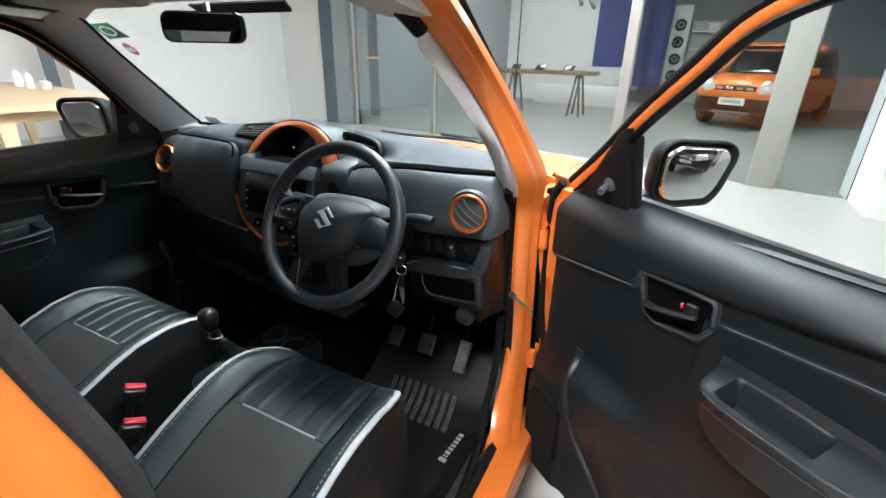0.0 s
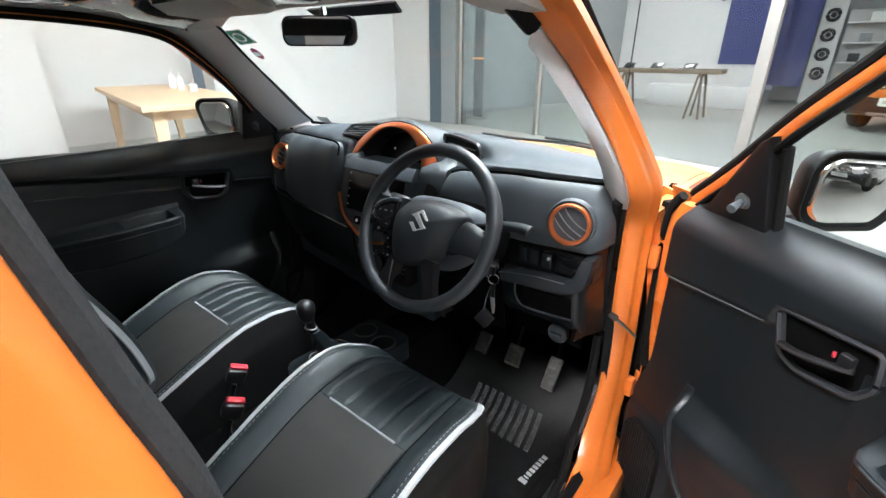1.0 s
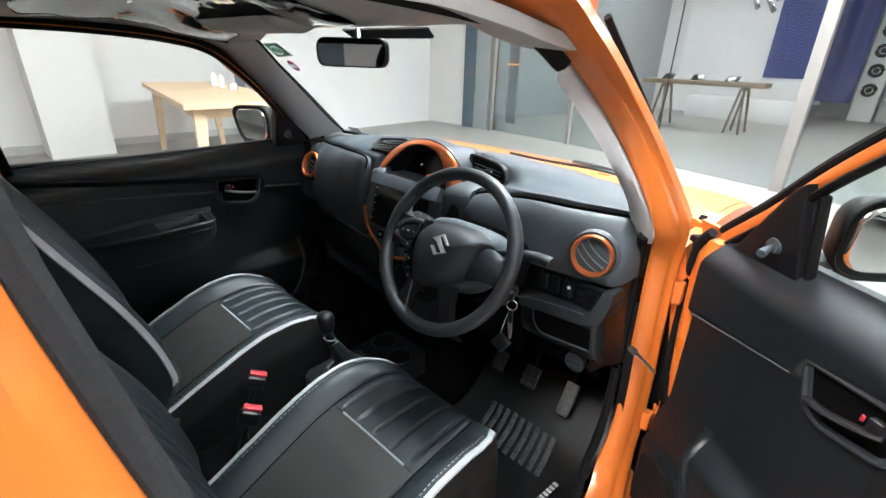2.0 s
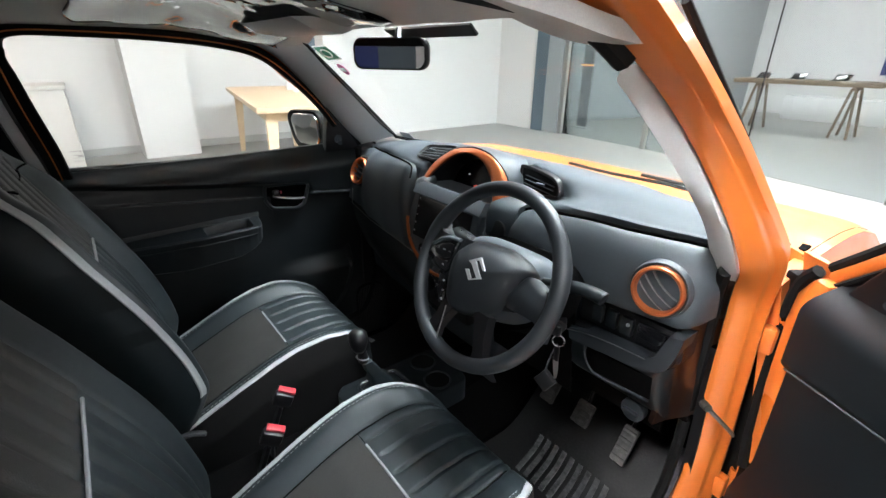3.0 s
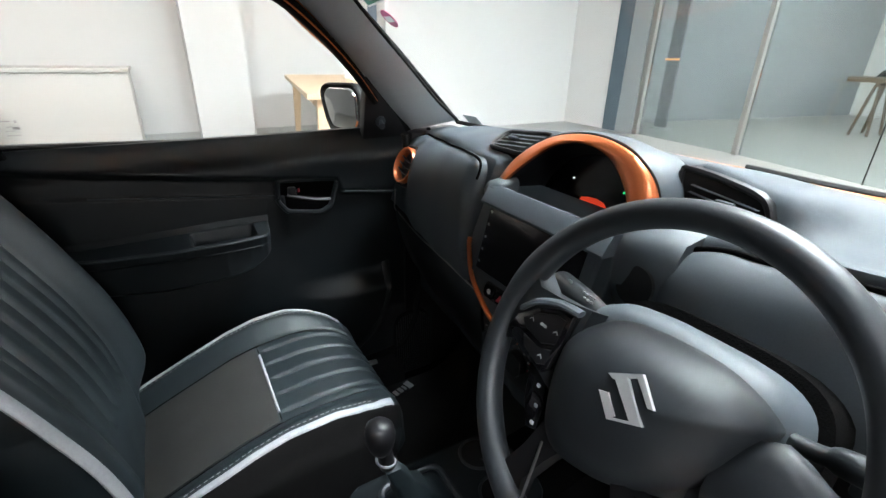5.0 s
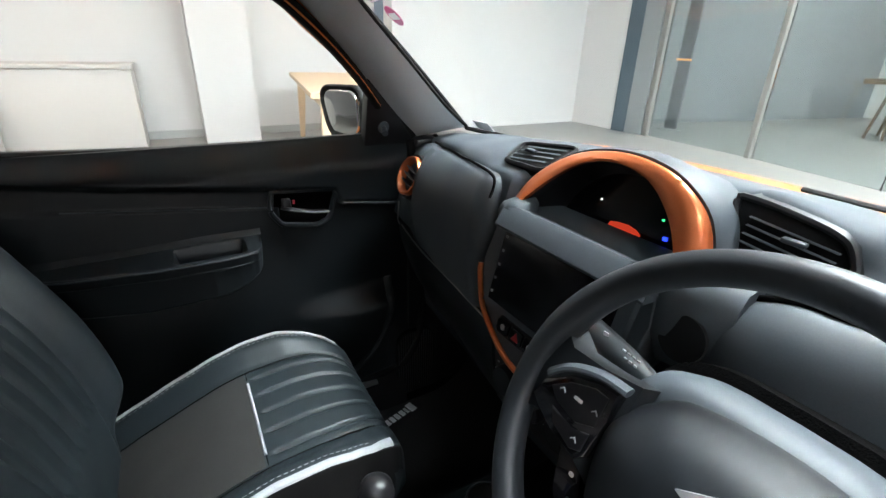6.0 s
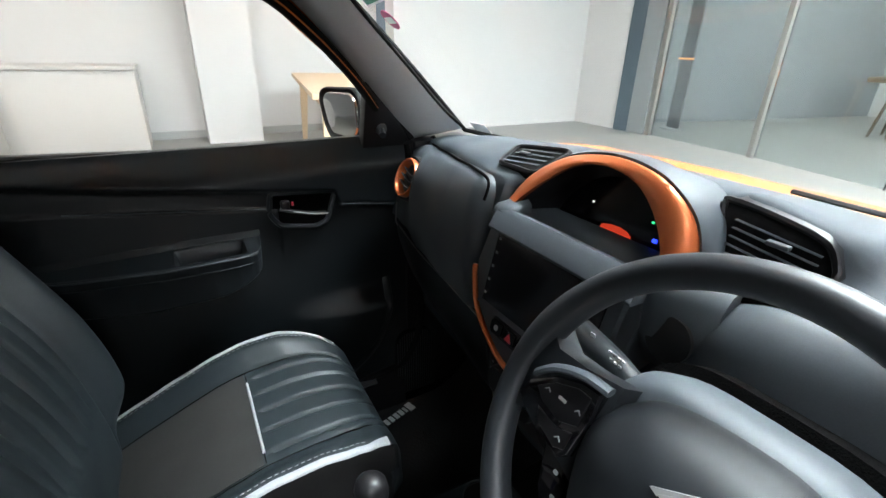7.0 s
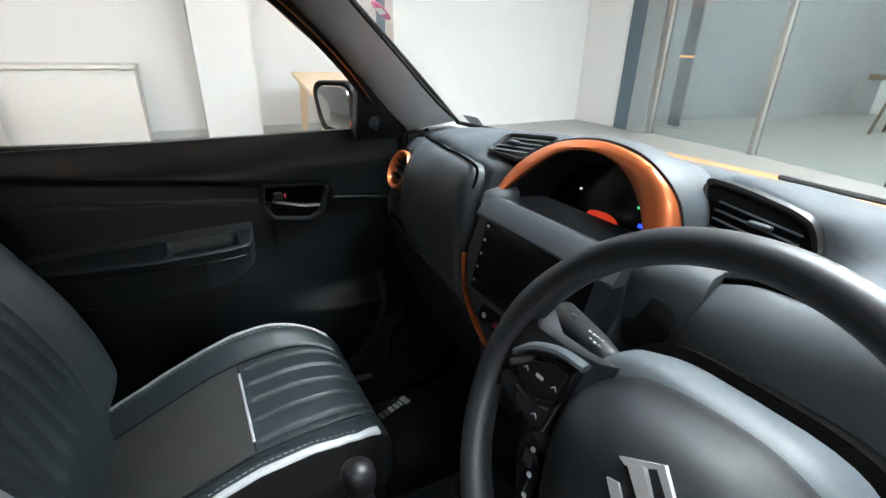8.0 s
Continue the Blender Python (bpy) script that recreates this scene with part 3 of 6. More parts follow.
part("tunnel", bm_loft([[(-0.11, y, 0.17), (-0.085, y, h), (0.085, y, h), (0.11, y, 0.17)] for y, h in ((2.3, 0.34), (3.6, 0.36), (3.9, 0.38), (4.3, 0.42))]), CARPET_AND_SHADE, car)
for s in (-1, 1):
    part("kick_panel", bm_grid(lambda u, v: (s * (0.655 - 0.02 * v), (4.03 if s < 0 else 4.10) + (0.32 if s < 0 else 0.25) * u, 0.17 + 0.62 * v), 4, 4, (s * 0.02, 0, 0)), BLACK, car)
    part("sill_trim", bm_loft([[(s * 0.60, y, 0.18), (s * 0.60, y, 0.245), (s * 0.675, y, 0.275), (s * 0.69, y, 0.262), (s * 0.69, y, 0.18)] for y in (2.3, 3.0, 3.6, 4.0)]), BLACK, car, "black plastic sill trim")
    part("scuff_strip", bm_grid(lambda u, v: (s * (0.632 + 0.03 * u), 3.3 + 0.62 * v, 0.262 + 0.0105 * u), 2, 6, (0, 0, -0.004)), STEEL, car, "brushed steel scuff strip")
    part("rocker", bm_between((s * 0.66, 2.2, 0.12), (s * 0.76, 4.2, 0.24), 0.02), PAINT, car)


def screen(u, v):
    y = 4.215 - 0.40 * v
    w = 0.660 - 0.060 * v
    x = -w + 2 * w * u
    return (x, y + 0.055 * (1 - 0.85 * v) * (1 - (2 * u - 1) ** 2), 1.003 + 0.36 * v + 0.006 * math.sin(math.pi * v))


windscreen = part("windscreen", bm_grid(screen, 20, 12, (0, 0.004, 0.005)), GLASS, car, "clear laminated windscreen")
windscreen.visible_shadow = False
part("screen_seal", bm_tube([Vector(screen(u, v)) for u, v in [(0, k / 10) for k in range(10, -1, -1)] + [(k / 20, 0) for k in range(1, 21)] + [(1, k / 10) for k in range(1, 11)]], 0.006, 6), RUBBER, car)
# windscreen pillar trims: the driver's rounded one, the passenger's broad flat one
TRIM_IN = [(0.517, 3.723, 1.332), (0.547, 3.808, 1.262), (0.594, 3.859, 1.181), (0.605, 3.938, 1.111), (0.605, 4.016, 1.045), (0.598, 4.073, 0.989), (0.587, 4.095, 0.953)]
TRIM_OUT = [(0.550, 3.707, 1.344), (0.562, 3.817, 1.287), (0.593, 3.887, 1.215), (0.629, 3.937, 1.134), (0.659, 3.974, 1.058), (0.668, 4.016, 0.991), (0.664, 4.045, 0.958)]
rings = []
for p, q in list(zip(curve(TRIM_OUT, 8), curve(TRIM_IN, 8)))[7:]:
    d = q - p
    n_ = Vector((-0.35, -0.85, 0.1)).normalized()
    rings.append([p + Vector((-0.004, 0.002, 0)), p + d * 0.12 + n_ * 0.008, p + d * 0.45 + n_ * 0.013, p + d * 0.8 + n_ * 0.009, q + n_ * 0.002, q + Vector((-0.006, 0.012, 0.004)), q + Vector((-0.002, 0.045, 0.02)), p + Vector((-0.015, 0.05, 0))])
part("pillar_trim", bm_loft(rings), GREY, car, "light grey plastic windscreen pillar trim", angle=60)
inner_ = [(0.442, 3.770, 1.340), (0.462, 3.800, 1.322), (0.503, 3.876, 1.259), (0.541, 3.985, 1.167), (0.572, 4.086, 1.078), (0.615, 4.180, 1.016)]
outer_ = [(0.560, 3.665, 1.336), (0.588, 3.748, 1.296), (0.614, 3.831, 1.226), (0.645, 3.915, 1.142), (0.670, 3.987, 1.064), (0.688, 4.066, 0.985)]
rings = []
for p, q in zip(curve(outer_, 6), curve(inner_, 6)):
    p, q = Vector((-p.x, p.y, p.z)), Vector((-q.x, q.y, q.z))
    out_ = Vector((0.010, -0.012, 0.0))
    rings.append([p + Vector((-0.045, 0.012, 0.010)), p, p.lerp(q, 0.1) + out_ * 0.7, p.lerp(q, 0.5) + out_, p.lerp(q, 0.9) + out_ * 0.35, q, q + Vector((-0.09, 0.02, 0)), p + Vector((-0.02, 0.04, 0))])
part("screen_edge", bm_tube([Vector((-q.x - 0.004, q.y + 0.006, q.z)) for q in curve(inner_, 6)], 0.005, 6), RUBBER, car, "black windscreen edge strip")
part("pillar_trim", bm_loft(rings), GREY, car, "light grey plastic windscreen pillar trim", angle=75)

# ---- dashboard ----
dash = thing("dashboard", (0, 4.1, 0.5), "black grained plastic dashboard with orange accents", "dashboard")
# upper shell behind the pads
SHELL = {
    -0.645: [(4.24, 0.988), (4.17, 0.995), (4.12, 0.990), (4.10, 0.982), (4.09, 0.95), (4.06, 0.90), (4.06, 0.70), (4.08, 0.50)],
    -0.45: [(4.24, 1.013), (4.15, 1.022), (4.085, 1.018), (4.050, 1.008), (4.04, 0.98), (4.02, 0.90), (4.04, 0.70), (4.08, 0.48)],
    -0.30: [(4.24, 1.025), (4.15, 1.036), (4.060, 1.032), (4.012, 1.016), (4.00, 0.98), (4.00, 0.90), (4.03, 0.70), (4.07, 0.47)],
    -0.20: [(4.24, 1.034), (4.15, 1.049), (4.075, 1.043), (4.010, 1.022), (3.985, 1.00), (3.98, 0.90), (4.01, 0.70), (4.06, 0.46)],
    -0.155: [(4.24, 1.036), (4.15, 1.052), (4.080, 1.044), (4.012, 1.022), (3.982, 1.00), (3.97, 0.90), (4.00, 0.70), (4.06, 0.46)],
    -0.118: [(4.24, 1.036), (4.15, 1.050), (4.120, 1.044), (4.110, 1.03), (4.105, 0.98), (4.10, 0.90), (3.99, 0.70), (4.05, 0.46)],
    0.115: [(4.24, 1.036), (4.15, 1.050), (4.120, 1.044), (4.110, 1.03), (4.105, 0.98), (4.10, 0.90), (3.99, 0.70), (4.05, 0.46)],
    0.17: [(4.24, 1.037), (4.13, 1.058), (4.090, 1.060), (4.068, 1.010), (4.015, 0.972), (4.01, 0.90), (4.01, 0.70), (4.04, 0.60)],
    0.27: [(4.24, 1.033), (4.13, 1.050), (4.084, 1.044), (4.066, 1.004), (4.018, 0.992), (4.03, 0.90), (4.04, 0.70), (4.06, 0.60)],
    0.34: [(4.24, 1.030), (4.16, 1.032), (4.105, 1.012), (4.050, 1.006), (4.018, 1.000), (4.03, 0.90), (4.05, 0.70), (4.06, 0.60)],
    0.45: [(4.24, 1.020), (4.17, 1.024), (4.110, 1.014), (4.055, 1.010), (4.024, 1.004), (4.04, 0.90), (4.05, 0.70), (4.06, 0.60)],
    0.645: [(4.24, 0.998), (4.18, 1.006), (4.130, 1.008), (4.090, 1.006), (4.068, 1.000), (4.06, 0.90), (4.05, 0.70), (4.06, 0.60)],
}


def section(table, x, k):
    ks = sorted(table)
    return Vector((x, interp([(q, table[q][k][0]) for q in ks], x), interp([(q, table[q][k][1]) for q in ks], x)))


rings = []
for i in range(81):
    x = -0.645 + 1.29 * i / 80
    pts = curve([section(SHELL, x, k) for k in range(8)], 4)
    rings.append([Vector((x, max(p.y, 4.13) if x > 0.606 and p.z < 0.955 else p.y, p.z)) for p in pts] + [Vector((x, 4.28, 0.60 if x > 0.15 else 0.46)), Vector((x, 4.28, 0.95))])
part("upper_shell", bm_loft(rings), DASHTOP, dash, angle=50)


def pad(name, table, x0, x1, ends):
    """Padded facia section between x0 and x1; ends: (x, radius, depth) of its rounded ends."""
    rings = []
    n = 60
    xs = [x0 + (x1 - x0) * i / n for i in range(n + 1)]
    ks = sorted(table)
    cnt = len(table[ks[0]])
    for x in xs:
        t, back = 0.0, 0.0
        for end_, radius, sink in ends:
            q = max(0.0, 1 - abs(x - end_) / radius)
            t, back = max(t, q), back + sink * (1 - math.sqrt(max(0.0, 1 - q * q)))
        pts = curve([section(table, x, k) for k in range(cnt)], 4)
        cz = sum(p.z for p in pts) / len(pts)
        rings.append([Vector((x, p.y + back, cz + (p.z - cz) * (1 - 0.25 * t * t))) for p in pts] + [Vector((x, 4.12, pts[-1].z)), Vector((x, 4.12, pts[0].z - 0.01))])
    return part(name, bm_loft(rings), DASH, dash, angle=50)


PASS = {
    -0.645: [(4.090, 0.975), (4.070, 0.972), (4.045, 0.955), (4.026, 0.92), (4.008, 0.87), (3.992, 0.82), (3.990, 0.797), (4.03, 0.788)],
    -0.56: [(4.066, 0.990), (4.045, 0.986), (4.020, 0.962), (4.000, 0.92), (3.988, 0.86), (3.982, 0.81), (3.986, 0.790), (4.02, 0.782)],
    -0.45: [(4.033, 0.998), (4.008, 0.993), (3.975, 0.965), (3.955, 0.92), (3.950, 0.86), (3.960, 0.80), (3.972, 0.772), (4.01, 0.766)],
    -0.30: [(3.994, 1.007), (3.972, 1.000), (3.950, 0.965), (3.940, 0.92), (3.938, 0.86), (3.948, 0.79), (3.962, 0.758), (4.00, 0.750)],
    -0.172: [(3.968, 1.010), (3.952, 1.000), (3.940, 0.965), (3.934, 0.92), (3.934, 0.86), (3.942, 0.79), (3.952, 0.752), (4.00, 0.744)],
}
DRIV = {
    0.175: [(3.998, 0.962), (3.985, 0.958), (3.970, 0.943), (3.962, 0.92), (3.962, 0.89), (3.970, 0.865), (3.985, 0.85), (4.03, 0.845)],
    0.27: [(4.006, 0.988), (3.993, 0.984), (3.972, 0.967), (3.958, 0.938), (3.953, 0.900), (3.962, 0.868), (3.980, 0.85), (4.03, 0.845)],
    0.42: [(4.010, 1.000), (3.997, 0.995), (3.979, 0.974), (3.968, 0.940), (3.964, 0.898), (3.976, 0.865), (3.990, 0.85), (4.04, 0.845)],
    0.645: [(4.062, 0.998), (4.046, 0.993), (4.018, 0.970), (3.997, 0.932), (3.988, 0.893), (3.992, 0.868), (4.004, 0.853), (4.05, 0.848)],
}
pad("passenger_pad", PASS, -0.645, -0.172, [(-0.172, 0.035, 0.055)])
pad("driver_pad", DRIV, 0.185, 0.638, [(0.185, 0.05, 0.030), (0.638, 0.040, 0.050)])
part("pad_groove", bm_tube(curve([section(DRIV, 0.20 + 0.43 * k / 8, 0) + Vector((0, 0.002, 0.002)) for k in range(9)], 4), 0.0036, 8), CARPET_AND_SHADE, dash, "dark groove above the pad")
part("pad_groove", bm_tube(curve([section(PASS, -0.56 + 0.36 * k / 8, 0) + Vector((0, -0.004, 0.003)) for k in range(9)] + [Vector((-0.184, 3.966, 1.006)), Vector((-0.179, 3.962, 0.992)), Vector((-0.178, 3.955, 0.975))], 4), 0.0026, 8), CARPET_AND_SHADE, dash)
# glove box below the passenger pad
GLOVE = {
    -0.645: [(3.996, 0.785), (3.990, 0.78), (3.995, 0.74), (4.02, 0.66), (4.06, 0.58), (4.12, 0.54)],
    -0.45: [(3.980, 0.766), (3.972, 0.762), (3.974, 0.70), (4.0, 0.63), (4.05, 0.55), (4.12, 0.52)],
    -0.15: [(3.964, 0.748), (3.957, 0.744), (3.958, 0.68), (3.98, 0.60), (4.03, 0.52), (4.12, 0.50)],
}
rings = []
for i in range(41):
    x = -0.62 + 0.48 * i / 40
    rings.append([Vector((x, p.y, p.z)) for p in curve([section(GLOVE, x, k) for k in range(6)], 3)] + [Vector((x, 4.12, 0.75))])
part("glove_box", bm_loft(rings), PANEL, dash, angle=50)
part("glove_trim", bm_tube(curve([section(GLOVE, x, 1) + Vector((0, -0.002, 0.004)) for x in (-0.592, -0.57, -0.45, -0.30, -0.165)], 6), 0.0022, 6), STEEL, dash, "thin bright line above the glove box")
part("glove_trim", bm_tube(curve([(-0.581, 3.972, 0.850), (-0.590, 3.974, 0.815), (-0.597, 3.976, 0.795), (-0.590, 3.978, 0.785)], 5), 0.0020, 6), STEEL, dash)

# driver's lower facia: switch recess, ledge, knee panel
part("switch_panel", bm_prism(rounded(0.22, 0.064, 0.01), lambda a, b: Vector((0.515 + a, 4.004, 0.812 + b)), (0, 0.05, 0), 0.003), BLACK, dash)
for x, w in ((0.450, 0.024), (0.482, 0.024), (0.515, 0.026)):
    part("switch", bm_box((x, 4.0, 0.815), (w, 0.014, 0.040), 0.004), PANEL, dash)
part("switch_blank", bm_box((0.568, 4.0, 0.815), (0.062, 0.012, 0.042), 0.004), GLOSS, dash)
part("switch_mark", bm_cyl((0.520, 3.994, 0.822), (0.520, 3.991, 0.822), 0.004, n=10), MARK, dash)
ledge = [(0.400, 0.760), (0.433, 0.770), (0.470, 0.776), (0.512, 0.781), (0.550, 0.783), (0.574, 0.784), (0.585, 0.790), (0.594, 0.810), (0.606, 0.848)]
under = [(0.629, 0.850), (0.624, 0.815), (0.614, 0.782), (0.604, 0.766), (0.58, 0.757), (0.50, 0.748), (0.405, 0.738)]
part("ledge", bm_prism([(q.x, q.y) for q in curve([(a, z, 0) for a, z in ledge], 3) + curve([(a, z, 0) for a, z in under], 3)], lambda a, z: Vector((a, 3.972 + 0.25 * max(0.0, a - 0.59), z)), (0, 0.05, 0), 0.004), RIM, dash)
part("ledge_line", bm_tube([Vector((a, 3.9715, z - 0.001)) for a, z in ledge[:6]], 0.0012, 5), STEEL, dash)
part("shelf_floor", bm_prism([(0.40, 3.99), (0.61, 3.99), (0.62, 4.05), (0.40, 4.05)], lambda a, y: Vector((a, y, 0.768 + 0.08 * (a - 0.40))), (0, 0, -0.01)), BLACK, dash)
KNEE = [(3.982, 0.765), (3.985, 0.75), (3.990, 0.70), (4.000, 0.665), (4.03, 0.635), (4.12, 0.62)]
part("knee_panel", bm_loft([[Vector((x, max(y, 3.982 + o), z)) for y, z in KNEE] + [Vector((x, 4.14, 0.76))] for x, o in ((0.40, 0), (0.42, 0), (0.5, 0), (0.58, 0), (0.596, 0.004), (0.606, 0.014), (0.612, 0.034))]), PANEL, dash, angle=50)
# flush near-black patch paints the shade inside the pocket
part("pocket", bm_prism([(0.445, 0.735), (0.590, 0.742), (0.592, 0.690), (0.53, 0.684), (0.465, 0.680), (0.445, 0.700)], lambda a, z: Vector((a, 3.985 + 0.09 * max(0.0, 0.735 - z) - 0.0015, z)), (0, 0.004, 0)), CARPET_AND_SHADE, dash, "near-black patch standing in for the shaded pocket below the ledge")
part("pocket_lip", bm_tube(curve([(0.441, 3.985, 0.735), (0.442, 3.986, 0.708), (0.466, 3.988, 0.678), (0.526, 3.988, 0.680), (0.592, 3.988, 0.686)], 6), 0.0030, 8), RIM, dash)
# two near-black sheets put the shade below the dash into colour
part("footwell_shade", bm_grid(lambda u, v: (0.30 + 0.30 * u, 4.046 + 0.012 * v, 0.70 - 0.13 * v), 6, 4, (0, 0.006, 0)), CARPET_AND_SHADE, dash, "near-black sheet standing in for shade over the footwell")
part("footwell_shade", bm_grid(lambda u, v: (0.145 + 0.26 * u, lin([(0.44, 4.035), (0.70, 3.988), (0.82, 3.985)], 0.82 - 0.25 * v), 0.82 - 0.25 * v), 6, 8, (0, 0.004, 0)), CARPET_AND_SHADE, dash, "near-black sheet standing in for shade under the steering column")
part("bonnet_release", bm_join(bm_cyl((0.549, 4.045, 0.612), (0.549, 4.022, 0.612), 0.026, bevel=0.004), bm_box((0.549, 4.016, 0.612), (0.035, 0.012, 0.012), 0.004)), RIM, dash)

# end panel with the jamb's reflection put into its colour
part("end_panel", bm_loft([[Vector((x, 4.008, z)), Vector((x + 0.010, 4.045, z)), Vector((0.632, 4.090, z)), Vector((0.638, 4.120, z)), Vector((0.595, 4.120, z)), Vector((x - 0.012, 4.015, z))] for x, z in ((0.600, 0.62), (0.604, 0.66), (0.606, 0.70), (0.609, 0.78), (0.611, 0.85), (0.612, 0.89), (0.612, 0.915), (0.608, 0.930))]), ENDGLOSS, dash, "glossy black dashboard end panel with a painted brown reflection", angle=60)
# round end vents
for s in (-1, 1):
    c = Vector((0.567, 3.980, 0.922) if s > 0 else (-0.541, 3.984, 0.922))
    g = 0.92 if s > 0 else 0.94
    ax = Vector((s * 0.10, -1, 0.10)).normalized()
    if s < 0:
        ax = Vector((0.0, -1, 0.42)).normalized()
    u = ax.cross(Vector((0, 0, 1))).normalized()
    v = u.cross(ax).normalized()
    # passenger's collar is black to imitate the shade ring round that vent
    part("vent_collar", bm_loft([ring_of(c + ax * o, ax, r * g, 48) for r, o in ((0.060, -0.016), (0.0575, -0.004), (0.0560, -0.001), (0.054, -0.001), (0.0505, -0.005))], caps=False), DASH if s > 0 else BLACK, dash)
    part("vent_ring", bm_loft([ring_of(c + ax * o, ax, r * g, 48) for r, o in ((0.050, -0.006), (0.050, 0.006), (0.0485, 0.009), (0.0445, 0.009), (0.0415, 0.004), (0.0405, -0.012))], caps=False), SATIN, dash, "orange satin vent ring", angle=50)
    # the throat's shade is put into the near-black well colour
    part("vent_well", bm_cyl(c - ax * 0.05, c - ax * 0.026, 0.041 * g), CARPET_AND_SHADE, dash)
    for k in (-1, 0, 1):
        h = math.sqrt((0.039 * g) ** 2 - (0.017 * g * k) ** 2)
        turn_ = radians(38 if s > 0 else 8)
        along, over = u * math.cos(turn_) + v * math.sin(turn_), v * math.cos(turn_) - u * math.sin(turn_)
        blade = [c + along * (q * h) + over * (0.017 * g * k - 0.005 * (1 - q * q)) for q in (-1, -0.6, -0.2, 0.2, 0.6, 1)]
        slat = part("slat", bm_loft([[p + over * 0.0010, p - over * 0.0010, p - over * 0.006 - ax * 0.022, p - over * 0.004 - ax * 0.022] for p in blade]), BLACK, dash)
        # pale tube imitates light caught on the black slat's front edge
        part("slat_glint", bm_tube([p + ax * 0.0004 for p in blade], 0.0011, 6), EDGE, slat, "pale line painted as a highlight on the slat edge")

# upper centre vents either side of the arch
for s in (-1, 1):
    if s > 0:
        out4 = [(0.147, 1.052), (0.156, 1.057), (0.188, 1.055), (0.222, 1.050), (0.246, 1.045), (0.262, 1.036), (0.274, 1.012), (0.255, 1.005), (0.172, 0.997), (0.160, 1.005)]
        yb = 4.064
    else:
        out4 = [(-0.211, 4.011), (-0.230, 4.046), (-0.236, 4.064), (-0.226, 4.074), (-0.191, 4.083), (-0.147, 4.094), (-0.128, 4.088), (-0.124, 4.057), (-0.122, 4.014), (-0.165, 4.010)]
    cx_, cm_ = (0.210, 1.030) if s > 0 else (-0.170, 4.048)
    vp = (lambda a, z, o=0.0: Vector((a, yb - 0.30 * (1.03 - z) - o, z))) if s > 0 else (lambda a, y, o=0.0: Vector((a, y - 0.3 * o, 1.0215 + 0.31 * (y - 4.0) + o)))
    part("vent_hood", bm_loft([[vp(cx_ + (a - cx_) * f, cm_ + (z - cm_) * f, -o) for a, z in out4] for f, o in ((1.0, -0.0015), (1.02, 0.0), (1.03, 0.004), (1.03, 0.05 if s > 0 else 0.012))]), BLACK, dash, angle=50)
    vent = part("upper_vent", bm_prism(out4, lambda a, z: vp(a, z, 0.002), (0, 0.012, 0) if s > 0 else (0, 0, -0.012)), RUBBER, dash, "black slatted air vent")
    part("frame", bm_tube(curve([vp(a, z, 0.004) for a, z in out4], 3, True), 0.0042, 6, True), BLACK, vent)
    a0, a1 = min(a for a, z in out4), max(a for a, z in out4)
    for k in range(4):
        f = (k + 1) / 5
        zz = min(z for a, z in out4) + (0.046 if s > 0 else 0.076) * f
        pts = [vp(a0 + (a1 - a0) * (0.16 + 0.70 * q), zz + (0.010 if s > 0 else -0.016) * (0.5 - q), 0.005) for q in (0, 0.33, 0.66, 1)]
        part("slat", bm_tube(pts, 0.0009, 6, wide=0.0030), DASH, vent)
    part("tab", bm_box(vp((a0 + a1) / 2 + s * 0.008, 1.028 if s > 0 else 4.045, 0.010), (0.024, 0.010, 0.006), 0.0025), DASH, vent)


# centre stack: slanting face, cluster arch, screen
def face(a, z, off=0.0):
    """Point on the slanting centre face at height z; off: proud of it."""
    return Vector((a, 3.955 - 0.25 * (0.966 - z) - off, z + 0.25 * off))


outline = [(-0.130, 0.972), (-0.146, 0.94), (-0.155, 0.88), (-0.150, 0.855), (-0.122, 0.812), (-0.080, 0.783), (-0.03, 0.760), (0.03, 0.757), (0.082, 0.78), (0.125, 0.81), (0.152, 0.862), (0.155, 0.92), (0.150, 0.972)]
part("centre_face", bm_prism(outline, lambda a, z: face(a, z), (0, 0.09, 0), 0.006), DASH, dash)
part("orange_line", bm_tube(curve([face(a, z, 0.002) for a, z in ((-0.154, 0.872), (-0.149, 0.856), (-0.122, 0.812), (-0.080, 0.783), (-0.03, 0.762), (0.03, 0.760), (0.08, 0.781), (0.122, 0.81), (0.148, 0.852), (0.153, 0.872))], 6), 0.0048, 8), SATIN, dash, "thin orange line round the centre stack")
unit = part("infotainment_frame", bm_prism([(-0.124, 0.971), (0.138, 0.971), (0.132, 0.822), (-0.118, 0.822)], lambda a, z: face(a, z, 0.010), (0, 0.03, 0), 0.005), DASH, dash)
part("touch_screen", bm_prism([(-0.106, 0.950), (0.118, 0.950), (0.116, 0.834), (-0.103, 0.834)], lambda a, z: face(a, z, 0.0125), (0, 0.006, 0), 0.002), DISPLAY, unit, "glossy black touch screen, switched off")
for k in range(5):
    part("key_mark", bm_box(face(-0.097, 0.936 - 0.022 * k, 0.0132), (0.004, 0.001, 0.004)), MARK, unit)
part("screen_hood", bm_loft([[Vector((x, 3.930, 0.950)), Vector((x, 3.929, 0.954)), Vector((x, 3.944, 0.979)), Vector((x, 3.951, 0.983)), Vector((x, 3.975, 0.974)), Vector((x, 3.975, 0.950))] for x in (-0.124, -0.05, 0.05, 0.150)]), DASHTOP, dash)
